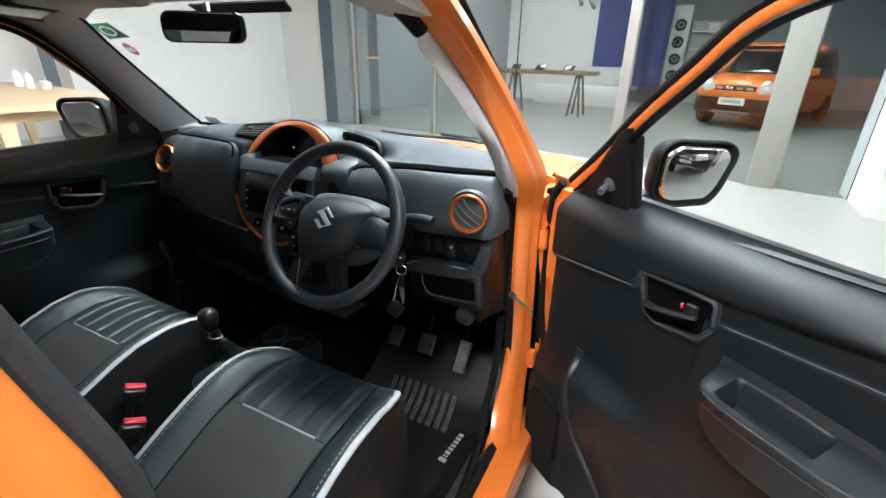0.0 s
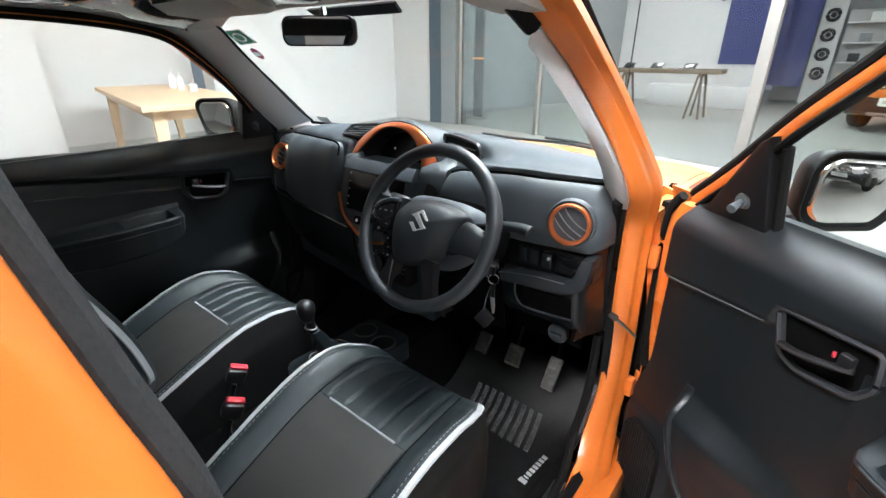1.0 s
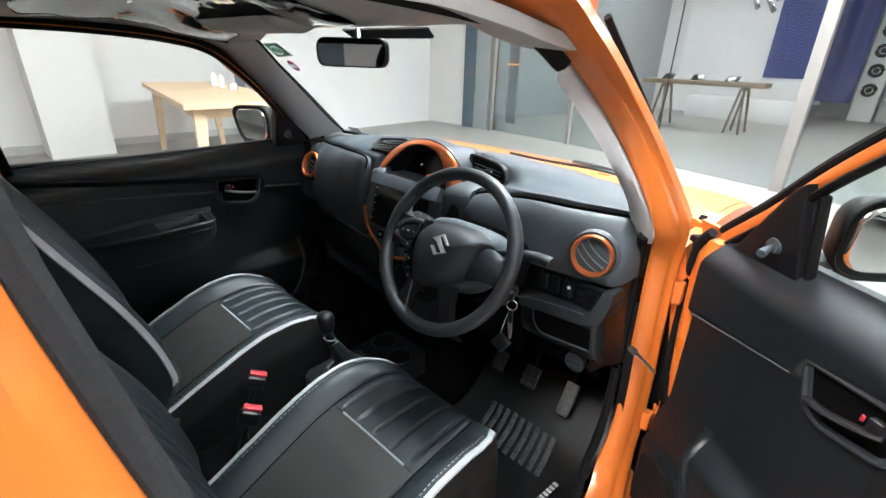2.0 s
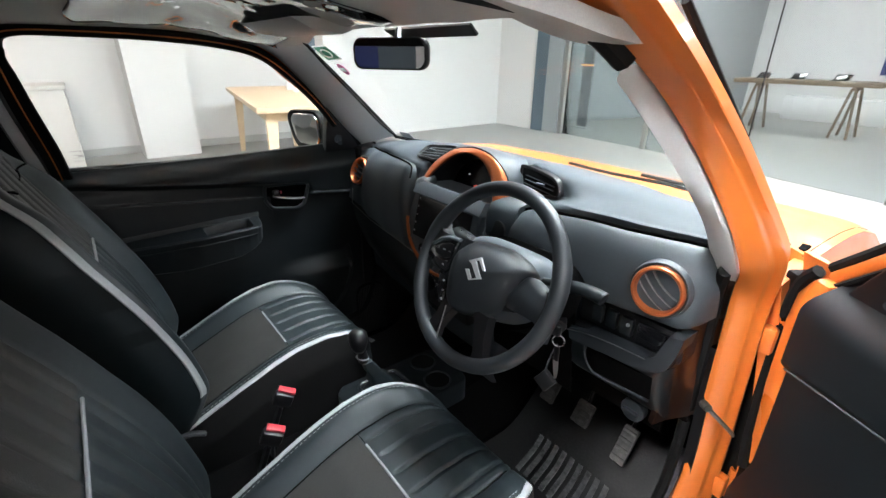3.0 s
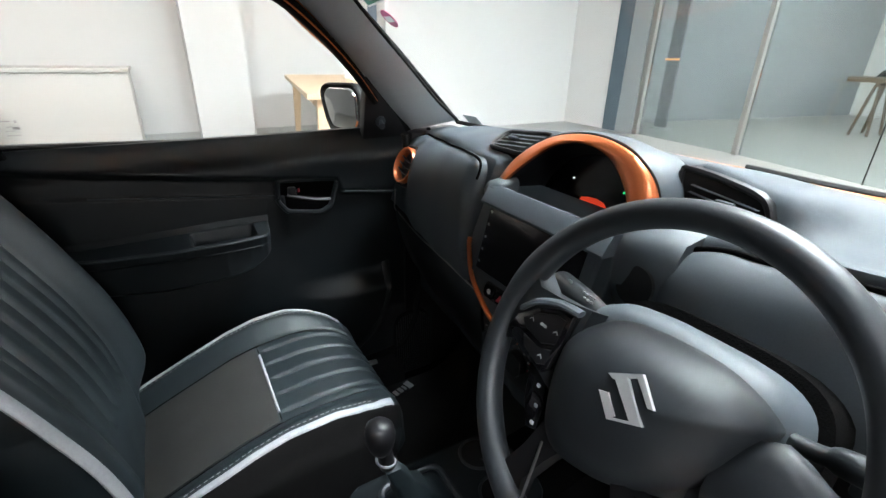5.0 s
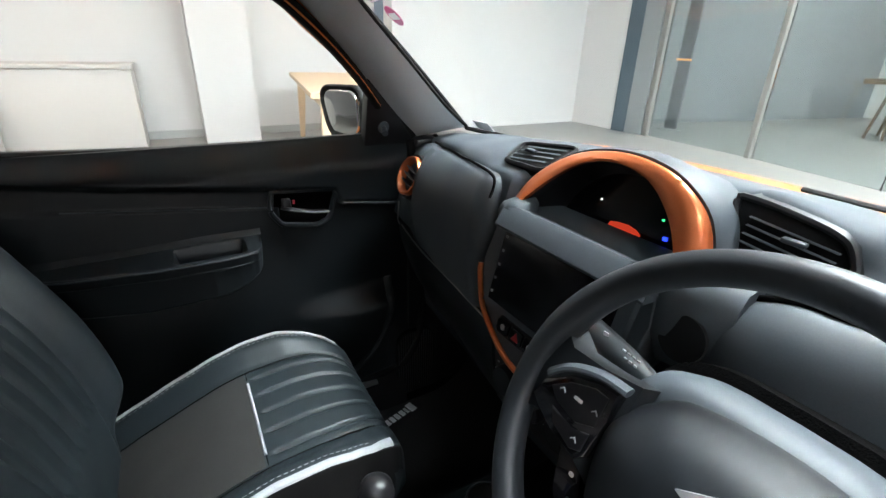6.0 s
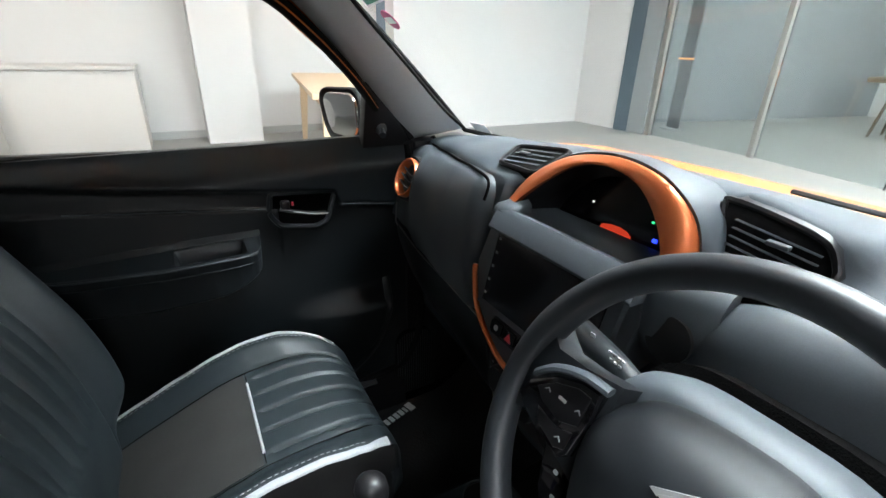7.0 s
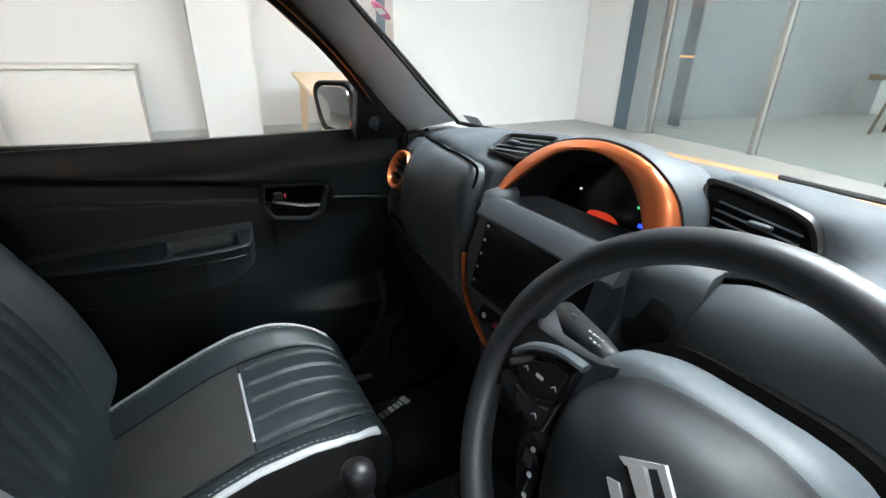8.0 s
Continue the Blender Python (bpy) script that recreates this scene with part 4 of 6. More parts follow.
part("arch_shoulder", bm_loft([[Vector((x, 3.948 - 0.5 * o, 0.955)), Vector((x, 3.944 - 0.5 * o, 0.975 + o)), Vector((x, 3.955, 0.985 + o)), Vector((x, 3.990, 0.990 + o)), Vector((x, 3.990, 0.955))] for x, o in ((-0.146, -0.010), (-0.138, -0.002), (-0.120, 0.003), (-0.104, 0.002), (-0.096, -0.004))]), DASH, dash, angle=60)
bp = part("button_row", bm_prism(rounded(0.13, 0.026, 0.006), lambda a, b: face(a - 0.005, 0.808 + b, 0.008), (0, 0.02, 0), 0.002), BLACK, dash)
for k in range(4):
    part("button", bm_prism(rounded(0.027, 0.020, 0.003), lambda a, b: face(a - 0.052 + 0.031 * k, 0.808 + b, 0.011), (0, 0.01, 0), 0.002), GLOSS, bp)
    if k != 1:
        part("symbol", bm_prism(rounded(0.009, 0.008, 0.003), lambda a, b: face(a - 0.052 + 0.031 * k, 0.808 + b, 0.0118), (0, 0.002, 0)), MARK, bp)
part("hazard_mark", bm_prism([(0, 0.007), (-0.008, -0.006), (0.008, -0.006)], lambda a, b: face(a - 0.021, 0.808 + b, 0.0118), (0, 0.002, 0)), RED, bp, "red hazard triangle")
heat = part("heater_panel", bm_prism([(-0.11, 0.775), (0.11, 0.775), (0.10, 0.62), (-0.10, 0.62)], lambda a, z: Vector((a, 3.915 + 0.10 * (0.775 - z) + 0.012, z)), (0, 0.08, 0), 0.01), BLACK, dash)
for x, z, r in ((-0.058, 0.695, 0.027), (0.008, 0.690, 0.024), (0.070, 0.688, 0.027)):
    yk = 3.915 + 0.10 * (0.775 - z) + 0.012
    knob = part("dial", bm_loft([ring_of((x, yk + o, z), (0, -1, 0), rr, 28) for rr, o in ((r, 0.005), (r, -0.012), (r * 0.92, -0.016), (r * 0.3, -0.016))]), BLACK, heat)
    for k in range(9):
        a = radians(-30 + 30 * k)
        mk = RED if (k > 5 and x > 0.05) else MARK
        part("tick", bm_box((x + 1.28 * r * math.cos(a), yk - 0.002, z + 1.28 * r * math.sin(a)), (0.004, 0.002, 0.003)), mk, heat)
# orange arch: slender at the passenger's end, broad at the driver's
ARCH_IN = [(-0.122, 3.957, 0.970), (-0.105, 3.976, 0.999), (-0.075, 3.992, 1.031), (-0.034, 4.005, 1.060), (0.018, 4.008, 1.071), (0.068, 4.005, 1.063), (0.106, 3.997, 1.038), (0.135, 3.983, 1.005), (0.150, 3.969, 0.965)]
ARCH_OUT = [(-0.144, 3.976, 0.976), (-0.130, 3.997, 1.014), (-0.098, 4.012, 1.046), (-0.049, 4.019, 1.071), (0.012, 4.020, 1.083), (0.072, 4.013, 1.082), (0.120, 4.004, 1.069), (0.155, 4.004, 1.037), (0.172, 4.006, 0.980)]
ARCH = list(zip(curve(ARCH_IN, 8), curve(ARCH_OUT, 8)))
rings = []
for k, (p, q) in enumerate(ARCH):
    d = q - p
    n_ = Vector((0.15 * (k / 64 - 0.5), -0.7, 0.7))
    w = 0.003 + 0.006 * smooth(30, 55, k)
    rings.append([p + Vector((0, 0.030, 0.001)), p + Vector((0, 0.004, 0)), p + n_ * 0.001, p + d * 0.12 + n_ * 0.004, p + d * 0.45 + n_ * w, p + d * 0.8 + n_ * w * 0.7, q + n_ * 0.001, q + Vector((0, 0.006, -0.002)), q + Vector((0, 0.030, -0.006))])
part("cluster_arch", bm_loft(rings), SATIN, dash, "orange satin arch over the instrument cluster", angle=60)
HUB = Vector((0.012, 4.0, 0.975))
rings = []
for p, q in ARCH:
    out_ = Vector((q.x - HUB.x, 0, q.z - HUB.z)).normalized()
    rings.append([q + Vector((0, 0.005, 0)) - out_ * 0.004, q + Vector((0, 0.004, 0)) + out_ * 0.003, q + Vector((0, 0.012, 0)) + out_ * 0.005, q + Vector((0, 0.05, -0.004)) + out_ * 0.003, Vector((q.x * 0.97, 4.10, q.z - 0.014)), Vector((q.x * 0.92, 4.17, q.z - 0.035)), Vector((q.x * 0.85, 4.17, q.z - 0.06))])
part("cluster_hood", bm_loft(rings), DASH, dash, angle=60)
part("cluster_well", bm_loft([[p + Vector((0, 0.006, -0.001)), p + Vector((0, 0.030, -0.003)), Vector((HUB.x + (p.x - HUB.x) * 0.86, 4.055, HUB.z + (p.z - HUB.z) * 0.84 - 0.006)), Vector((HUB.x + (p.x - HUB.x) * 0.90, 4.062, HUB.z + (p.z - HUB.z) * 0.88 - 0.006))] for p, q in ARCH], closed=False, caps=False), BLACK, dash, "black lining of the cluster recess", angle=60)
cface = lambda a, z, o=0.002: Vector((a, 4.06 + 0.20 * (z - 0.98) - o, z))
cl = part("cluster_display", bm_prism([(-0.125, 0.930), (0.150, 0.930)] + [(0.012 + 0.132 * math.cos(radians(q * 6)), 0.965 + 0.102 * math.sin(radians(q * 6))) for q in range(31)], lambda a, z: cface(a, z, 0.0), (0, 0.02, 0)), DISPLAY, dash, "dark digital instrument display, lit")
part("display_shelf", bm_prism([(-0.118, 3.960), (0.150, 3.960), (0.150, 4.062), (-0.118, 4.062)], lambda a, y: Vector((a, y, 0.966 - 0.34 * (y - 3.960))), (0, 0, -0.012)), BLACK, dash)
part("red_field", bm_prism([(-0.030, 0.001), (-0.026, 0.009), (-0.012, 0.011), (0.006, 0.010), (0.020, 0.006), (0.028, 0.0), (0.026, -0.006), (0.014, -0.010), (-0.008, -0.010), (-0.022, -0.007)], lambda a, b: cface(0.013 + a, 0.967 + b + 0.10 * a), (0, 0.001, 0)), RED_GLOW, cl, "glowing red display field")
part("blue_lamp", bm_prism(rounded(0.007, 0.005, 0.001), lambda a, b: cface(0.077 + a, 0.978 + b), (0, 0.001, 0)), BLUE_GLOW, cl)
part("green_lamp", bm_prism(rounded(0.0035, 0.003, 0.001), lambda a, b: cface(0.066 + a, 1.000 + b), (0, 0.001, 0)), GREEN_GLOW, cl)
part("white_lamp", bm_prism(rounded(0.0028, 0.0028, 0.001), lambda a, b: cface(-0.040 + a, 0.999 + b), (0, 0.001, 0)), WHITE_GLOW, cl)
# block between the arch and the steering column, its round recess painted as a dark disc
part("column_block", bm_loft([[Vector((x, y0, z0)), Vector((x, y0 - 0.012, z0 - 0.02)), Vector((x, y0 - 0.018, z0 - 0.07)), Vector((x, y0 + 0.01, z0 - 0.12)), Vector((x, 4.06, z0 - 0.12)), Vector((x, 4.06, z0 + 0.012))] for x, y0, z0 in ((0.152, 3.965, 0.985), (0.165, 3.962, 0.99), (0.20, 3.970, 0.99), (0.224, 3.985, 0.985))]), DASH, dash, angle=50)
# dark raised disc stands in for the shaded hollow
part("recess_shade", bm_loft([ring_of((0.190, 3.953 - o, 0.925 + 0.2 * o), (0, -1, 0.2), r, 28) for r, o in ((0.026, 0.0), (0.026, 0.0055), (0.024, 0.006), (0.002, 0.0055))]), BLACK, dash)

# ---- steering wheel ----
WC, WT = Vector((0.316, 3.789, 0.912)), radians(27.8)
WX = Vector((1, 0, 0))
WU = Vector((0, math.sin(WT), math.cos(WT)))
WN = Vector((0, -math.cos(WT), math.sin(WT)))
wheel = thing("steering_wheel", tuple(WC), "black three-spoke steering wheel with silver emblem", "steering wheel")


def wp(a, b, n=0.0):
    return WC + WX * a + WU * b + WN * n


rim = []
for k in range(112):
    a = 2 * math.pi * k / 112
    thick = 0.0148 + 0.0018 * math.exp(-((math.degrees(a) % 360 - 20) / 14) ** 2) + 0.0018 * math.exp(-((math.degrees(a) % 360 - 160) / 14) ** 2)
    c, r_ = wp(0.174 * math.cos(a), 0.174 * math.sin(a)), WX * math.cos(a) + WU * math.sin(a)
    rim.append([c + r_ * (thick * math.cos(q)) + WN * (thick * 1.08 * math.sin(q)) for q in [2 * math.pi * j / 16 for j in range(16)]])
part("rim", bm_loft(rim, loop=True), RIM, wheel, angle=80)
full_out = [(0.0, 0.065), (0.041, 0.0654), (0.071, 0.059), (0.090, 0.050), (0.100, 0.040), (0.094, 0.022), (0.088, -0.002), (0.080, -0.022), (0.066, -0.042), (0.046, -0.062), (0.020, -0.080), (-0.010, -0.090), (-0.042, -0.094), (-0.062, -0.082), (-0.073, -0.062), (-0.084, -0.028), (-0.088, 0.004), (-0.083, 0.022), (-0.074, 0.034), (-0.054, 0.053), (-0.034, 0.0605)]
po = curve([(a, b, 0) for a, b in full_out], 3, True)
part("airbag_cover", bm_loft([[wp(0.012 + (p.x - 0.012) * f, (p.y + 0.005) * f - 0.005, n) for p in po] for f, n in ((0.97, -0.05), (1.0, -0.018), (0.985, -0.008), (0.95, 0.002), (0.88, 0.013), (0.78, 0.023), (0.62, 0.033), (0.45, 0.039), (0.25, 0.042), (0.05, 0.043))]), AIRBAG, wheel, angle=70)


def stroke(points, h):
    return bm_prism(points, lambda a, b: wp(a, b, 0.0405), WN * h, 0.0)


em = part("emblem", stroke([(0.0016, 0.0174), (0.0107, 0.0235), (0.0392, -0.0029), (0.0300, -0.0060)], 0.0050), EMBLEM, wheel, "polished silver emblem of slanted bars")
for points, h in (([(0.0160, 0.0297), (0.0206, 0.0328), (0.0408, 0.0133), (0.0360, 0.0122)], 0.0046), ([(-0.0053, 0.0005), (0.0028, 0.0033), (0.0170, -0.0095), (0.0123, -0.0157)], 0.0046),
                  ([(-0.0054, 0.0172), (0.0206, 0.0328), (0.0188, 0.0280), (0.0008, 0.0152)], 0.0040), ([(0.0123, -0.0157), (0.0392, -0.0029), (0.0345, -0.0029), (0.0154, -0.0118)], 0.0040)):
    part("bar", stroke(points, h), EMBLEM, em)
part("spoke_cover", bm_loft([[wp(a, b0, -0.03), wp(a, b0, n - 0.006), wp(a, b0 * 0.75 + b1 * 0.25, n + 0.002), wp(a, (b0 + b1) / 2, n + 0.004), wp(a, b0 * 0.2 + b1 * 0.8, n + 0.001), wp(a, b1, n - 0.006), wp(a, b1, -0.03)] for a, b0, b1, n in ((0.080, -0.034, 0.004, 0.000), (0.094, -0.034, 0.030, 0.002), (0.106, -0.033, 0.036, 0.004), (0.122, -0.032, 0.032, 0.005), (0.140, -0.032, 0.024, 0.005), (0.156, -0.036, 0.020, 0.002), (0.166, -0.044, 0.020, -0.004))]), RIM, wheel, angle=60)
for s in (-1, 1):
    flare = ((0.07, -0.045, 0.050, 0.006), (0.105, -0.030, 0.045, 0.008), (0.14, -0.022, 0.044, 0.008), (0.160, -0.030, 0.058, 0.004), (0.172, -0.048, 0.078, -0.002)) if s < 0 else ((0.07, -0.045, 0.024, -0.012), (0.105, -0.034, 0.028, -0.010), (0.14, -0.032, 0.022, -0.006), (0.160, -0.042, 0.028, -0.003), (0.172, -0.060, 0.044, -0.004))
    part("spoke", bm_loft([[wp(s * a, b0, -0.03), wp(s * a, b0, n), wp(s * a, (b0 + b1) / 2, n + 0.004), wp(s * a, b1, n), wp(s * a, b1, -0.03)] for a, b0, b1, n in flare]), AIRBAG, wheel, angle=60)
    part("spoke", bm_loft([[wp(s * a - w, b, -0.018), wp(s * a - w, b, n), wp(s * a + w, b, n), wp(s * a + w, b, -0.018)] for a, b, w, n in ((0.040, -0.065, 0.020, 0.006), (0.055, -0.105, 0.014, 0.006), (0.068, -0.138, 0.014, 0.004), (0.078, -0.158, 0.026, 0.0), (0.082, -0.166, 0.034, -0.004))]), BLACK, wheel)
part("spoke_line", bm_tube([wp(-0.052, -0.090, 0.006), wp(-0.046, -0.125, 0.007), wp(-0.040, -0.160, 0.008)], 0.0016, 6), STEEL, wheel, "thin silver spoke line")
pod = part("button_pod", bm_prism([(-0.152, -0.012), (-0.147, 0.006), (-0.124, 0.025), (-0.098, 0.036), (-0.077, 0.038), (-0.077, 0.012), (-0.079, -0.024), (-0.088, -0.033), (-0.118, -0.026), (-0.14, -0.020)], lambda a, b: wp(a, b, 0.0165), -WN * 0.02, 0.003), GLOSS, wheel, "gloss black switch pod")
part("button", bm_prism([(-0.136, 0.006), (-0.120, 0.020), (-0.098, 0.029), (-0.084, 0.029), (-0.083, 0.002), (-0.100, -0.006), (-0.125, -0.002)], lambda p, q: wp(p, q, 0.0185), -WN * 0.006, 0.0015), BLACK, pod)
part("button", bm_prism([(-0.126, -0.008), (-0.100, -0.012), (-0.084, -0.005), (-0.084, -0.022), (-0.094, -0.027), (-0.118, -0.020)], lambda p, q: wp(p, q, 0.0180), -WN * 0.006, 0.0015), BLACK, pod)
part("spoke_rail", bm_tube(curve([wp(-0.146, 0.014, 0.014), wp(-0.128, 0.030, 0.016), wp(-0.10, 0.041, 0.017), wp(-0.072, 0.043, 0.017)], 5), 0.0035, 8, wide=0.006), DASH, pod)
for a, b in ((-0.123, 0.010), (-0.106, 0.012), (-0.088, 0.012), (-0.093, -0.018)):
    part("symbol", bm_prism([(-0.0032, 0.0), (0.0, 0.003), (0.0032, 0.0), (0.0032, -0.0012), (0.0, 0.0014), (-0.0032, -0.0012)] if b != 0.012 or a > -0.1 else rounded(0.009, 0.003, 0.001), lambda p, q: wp(a + p, b + q, 0.0188), -WN * 0.001), MARK, pod)
low = part("lower_button_pod", bm_prism([(-0.112, -0.034), (-0.084, -0.036), (-0.070, -0.062), (-0.066, -0.088), (-0.080, -0.094), (-0.096, -0.070)], lambda a, b: wp(a, b, 0.004), -WN * 0.02, 0.003), GLOSS, wheel)
for a, b in ((-0.087, -0.048), (-0.079, -0.067), (-0.074, -0.084)):
    part("symbol", bm_prism(rounded(0.005, 0.004, 0.0015), lambda p, q: wp(a + p, b + q, 0.0046), -WN * 0.001), MARK, low)

column = thing("steering_column", (0.316, 3.95, 0.85), "black plastic steering column cowl with two stalks", "steering column")
def sup(c):
    return math.copysign(abs(c) ** 0.55, c)


def cowl_ring(w, h, o, n):
    up_ = [wp(w * sup(math.cos(math.pi * k / 20)), h * sup(math.sin(math.pi * k / 20)) + o, n) for k in range(21)]
    return up_ + [wp(-w * math.cos(math.pi * k / 20) * (1 - 0.16 * math.sin(math.pi * k / 20)), -0.085 * math.sin(math.pi * k / 20) * h / 0.077 + o, n) for k in range(1, 20)]


part("cowl", bm_loft([cowl_ring(*q) for q in ((0.06, 0.045, -0.004, -0.018), (0.088, 0.062, 0.0, -0.024), (0.100, 0.073, 0.0, -0.036), (0.106, 0.077, 0.0, -0.06), (0.108, 0.077, 0.0, -0.10), (0.110, 0.076, 0.0, -0.17))]), DASH, column, angle=70)
# near-black collar imitates the shadow gap between cowl and pad
part("gap_shade", bm_loft([cowl_ring(*q) for q in ((0.09, 0.05, 0.0, -0.10), (0.118, 0.088, 0.0, -0.105), (0.120, 0.090, 0.0, -0.17))]), CARPET_AND_SHADE, column, "near-black collar standing in for the shaded gap round the column")
st1 = part("stalk", bm_tube(curve([wp(0.07, 0.030, -0.055), wp(0.115, 0.038, -0.05), wp(0.135, 0.043, -0.048), wp(0.19, 0.052, -0.042), wp(0.222, 0.052, -0.040), wp(0.228, 0.0515, -0.040)], 6), lambda f: (0.007 + 0.004 * smooth(0.30, 0.36, f)) * (1 - 0.85 * max(0.0, (f - 0.85) / 0.15) ** 3), 14, wide=lambda f: (0.008 + 0.006 * smooth(0.30, 0.5, f)) * (1 - 0.8 * max(0.0, (f - 0.85) / 0.15) ** 3)), PANEL, column, "light and indicator stalk")
for k in range(3):
    part("symbol", bm_box(wp(0.150 + 0.006 * k, 0.047 + 0.002 * k, -0.0335), (0.003, 0.001, 0.003)), MARK, st1)
st2 = part("stalk", bm_tube(curve([wp(-0.06, 0.036, -0.045), wp(-0.10, 0.043, -0.056), wp(-0.150, 0.048, -0.070), wp(-0.192, 0.051, -0.084)], 6), lambda f: 0.0095 + 0.004 * smooth(0.1, 0.6, f), 14, wide=lambda f: 0.011 + 0.006 * smooth(0.1, 0.6, f)), PANEL, column, "wiper stalk with white symbols")
for k in range(4):
    for j in range(2):
        part("symbol", bm_box(wp(-0.110 - 0.007 * k, 0.056 - 0.005 * j, -0.0475 - 0.0024 * k + 0.002 * j), (0.0034, 0.0012, 0.0022)), MARK, st2)
part("symbol", bm_box(wp(-0.160, 0.059, -0.0610), (0.006, 0.001, 0.004)), MARK, st2)
part("ignition_barrel", bm_cyl((0.405, 3.925, 0.815), (0.428, 3.895, 0.808), 0.018, bevel=0.003), BLACK, column)

keys = thing("key_ring", (0.44, 3.885, 0.79), "car key and dark fob on a metal ring in the ignition", "key ring")
part("key_head", bm_box((0.432, 3.888, 0.806), (0.020, 0.014, 0.026), 0.005), BLACK, keys)
part("ring", bm_tube(ring_of((0.441, 3.886, 0.786), (0.5, -1, 0.1), 0.012, 24), 0.0018, 6, True), CHROME, keys)
part("shackle", bm_box((0.440, 3.886, 0.756), (0.012, 0.006, 0.034), 0.002), BLACK, keys)
part("key_blade", bm_prism([(-0.005, 0.0), (0.005, 0.0), (0.005, -0.030), (0.002, -0.050), (-0.002, -0.050), (-0.0035, -0.030)], lambda a, b: Vector((0.437 + a - 0.10 * b, 3.888 + 0.4 * a, 0.744 + b)), (0, 0.002, 0), 0.0004), STEEL, keys, "bright steel key blade")
part("chain", bm_tube(curve([(0.438, 3.888, 0.776), (0.428, 3.890, 0.752), (0.420, 3.890, 0.722), (0.415, 3.890, 0.694)], 4), 0.0018, 6), CHROME, keys)
part("fob", bm_prism([(0.0, 0.030), (0.025, 0.004), (0.004, -0.027), (-0.023, -0.002)], lambda a, b: Vector((0.410 + a * 0.92, 3.892 + 0.35 * a, 0.664 + b)), (0.002, 0.009, 0), 0.003), BLACK, keys, "dark leather key fob")


# ---- seats ----
def seat(x0, back_shift, bolster, drop):
    """Front seat round x0, facing forward; back_shift moves the backrest, bolster and drop shape its sides."""
    st = thing("bucket_seat", (x0, 3.5, 0.17), "black leatherette front seat with silver edging and ribbed insert", "car seat", "front seats")

    def top(x, y):
        u = abs(x) / 0.224
        z = lin([(3.20, 0.405), (3.30, 0.448), (3.40, 0.493), (3.50, 0.534), (3.56, 0.551), (3.64, 0.560), (3.70, 0.557), (3.74, 0.546), (3.765, 0.530), (3.785, 0.506), (3.795, 0.475)], y)
        z += 0.030 * smooth(0.56, 0.84, u) * (1 - 0.75 * smooth(3.60, 3.77, y)) - 0.055 * smooth(0.925, 1.0, u) ** 1.5
        z -= 0.005 * math.exp(-((abs(x) - 0.137) / 0.003) ** 2)
        if y > 3.56 and abs(x) < 0.137:
            z -= 0.008 * math.exp(-(((x / 0.0548 + 0.5) % 1 - 0.5) * 0.0548 / 0.0036) ** 2) * smooth(3.56, 3.58, y)
        z -= 0.005 * math.exp(-((y - 3.557) / 0.003) ** 2) * (1 - smooth(0.135, 0.14, abs(x)))
        z += 0.0015 * noise.noise(Vector((x * 18 + x0, y * 18, 0.3)))
        return z

    def half(y):
        return lin([(3.2, 0.95), (3.45, 0.985), (3.62, 1.0), (3.68, 0.985), (3.72, 0.94), (3.75, 0.88), (3.775, 0.81), (3.795, 0.73)], y)

    def at(x, y, dz=0.0):
        return Vector((x0 + x * half(y), y, top(x, y) + dz))

    xs = [-0.224 + 0.448 * k / 110 for k in range(111)]
    ys = [3.20 + 0.56 * k / 70 for k in range(70)] + [3.76 + 0.035 * k / 10 for k in range(11)]
    rings = [[at(x, y) for x in xs] + [Vector((x0 + 0.225 * half(y), y, top(0.224, y) - 0.02)), Vector((x0 + 0.215 * half(y), min(y, 3.76), 0.34)), Vector((x0 - 0.215 * half(y), min(y, 3.76), 0.34)), Vector((x0 - 0.225 * half(y), y, top(0.224, y) - 0.02))] for y in ys]
    cushion = part("cushion", bm_loft(rings), LEATHER, st, angle=50)
    part("insert", bm_grid(lambda u, v: at(-0.132 + 0.264 * u, 3.22 + 0.333 * v, 0.0015), 30, 30, (0, 0, -0.004)), PANEL_LEATHER, st, "charcoal matt seat panel")
    for s in (-1, 1):
        def band(u, v):
            y = 3.20 + 0.565 * v
            return at(s * 0.224 * (0.888 + 0.058 * u - 0.03 * smooth(0.90, 1.0, v) * (1 - u)), y, 0.0022)
        part("edging", bm_grid(band, 10, 60, (0, 0, -0.004)), SILVER, cushion, "silver leatherette edging")
        for k in range(40):
            y = 3.30 + 0.42 * k / 40
            part_pts = [at(s * 0.1905, y, 0.0016), at(s * 0.1905, y + 0.006, 0.0016)]
            stitches.append((part_pts, s, cushion))
    for s in (-1, 1):
        part("seam", bm_tube([at(s * 0.137, 3.22 + 0.53 * k / 40, 0.0028) for k in range(41)], 0.0016, 5), CARPET_AND_SHADE, cushion)
    part("seam", bm_tube([at(-0.137 + 0.274 * k / 20, 3.557, 0.0028) for k in range(21)], 0.0016, 5), CARPET_AND_SHADE, cushion)
    part("piping", bm_tube([at(-0.100 + 0.205 * k / 10, 3.557, 0.005) for k in range(11)], 0.0026, 6), SILVER, cushion, "silver piping across the cushion")
    for s in (-1, 1):
        def skirt(u, v):
            y = 3.21 + 0.575 * v
            if u < 0.4:
                return at(s * 0.224 * (0.944 + 0.058 * u / 0.4), y, 0.0012) + Vector((s * 0.0012, 0, 0))
            return Vector((x0 + s * 0.2285 * half(y), min(y, 3.765), 0.33 + (1 - u) / 0.6 * (top(0.224, y) - 0.016 - 0.33)))
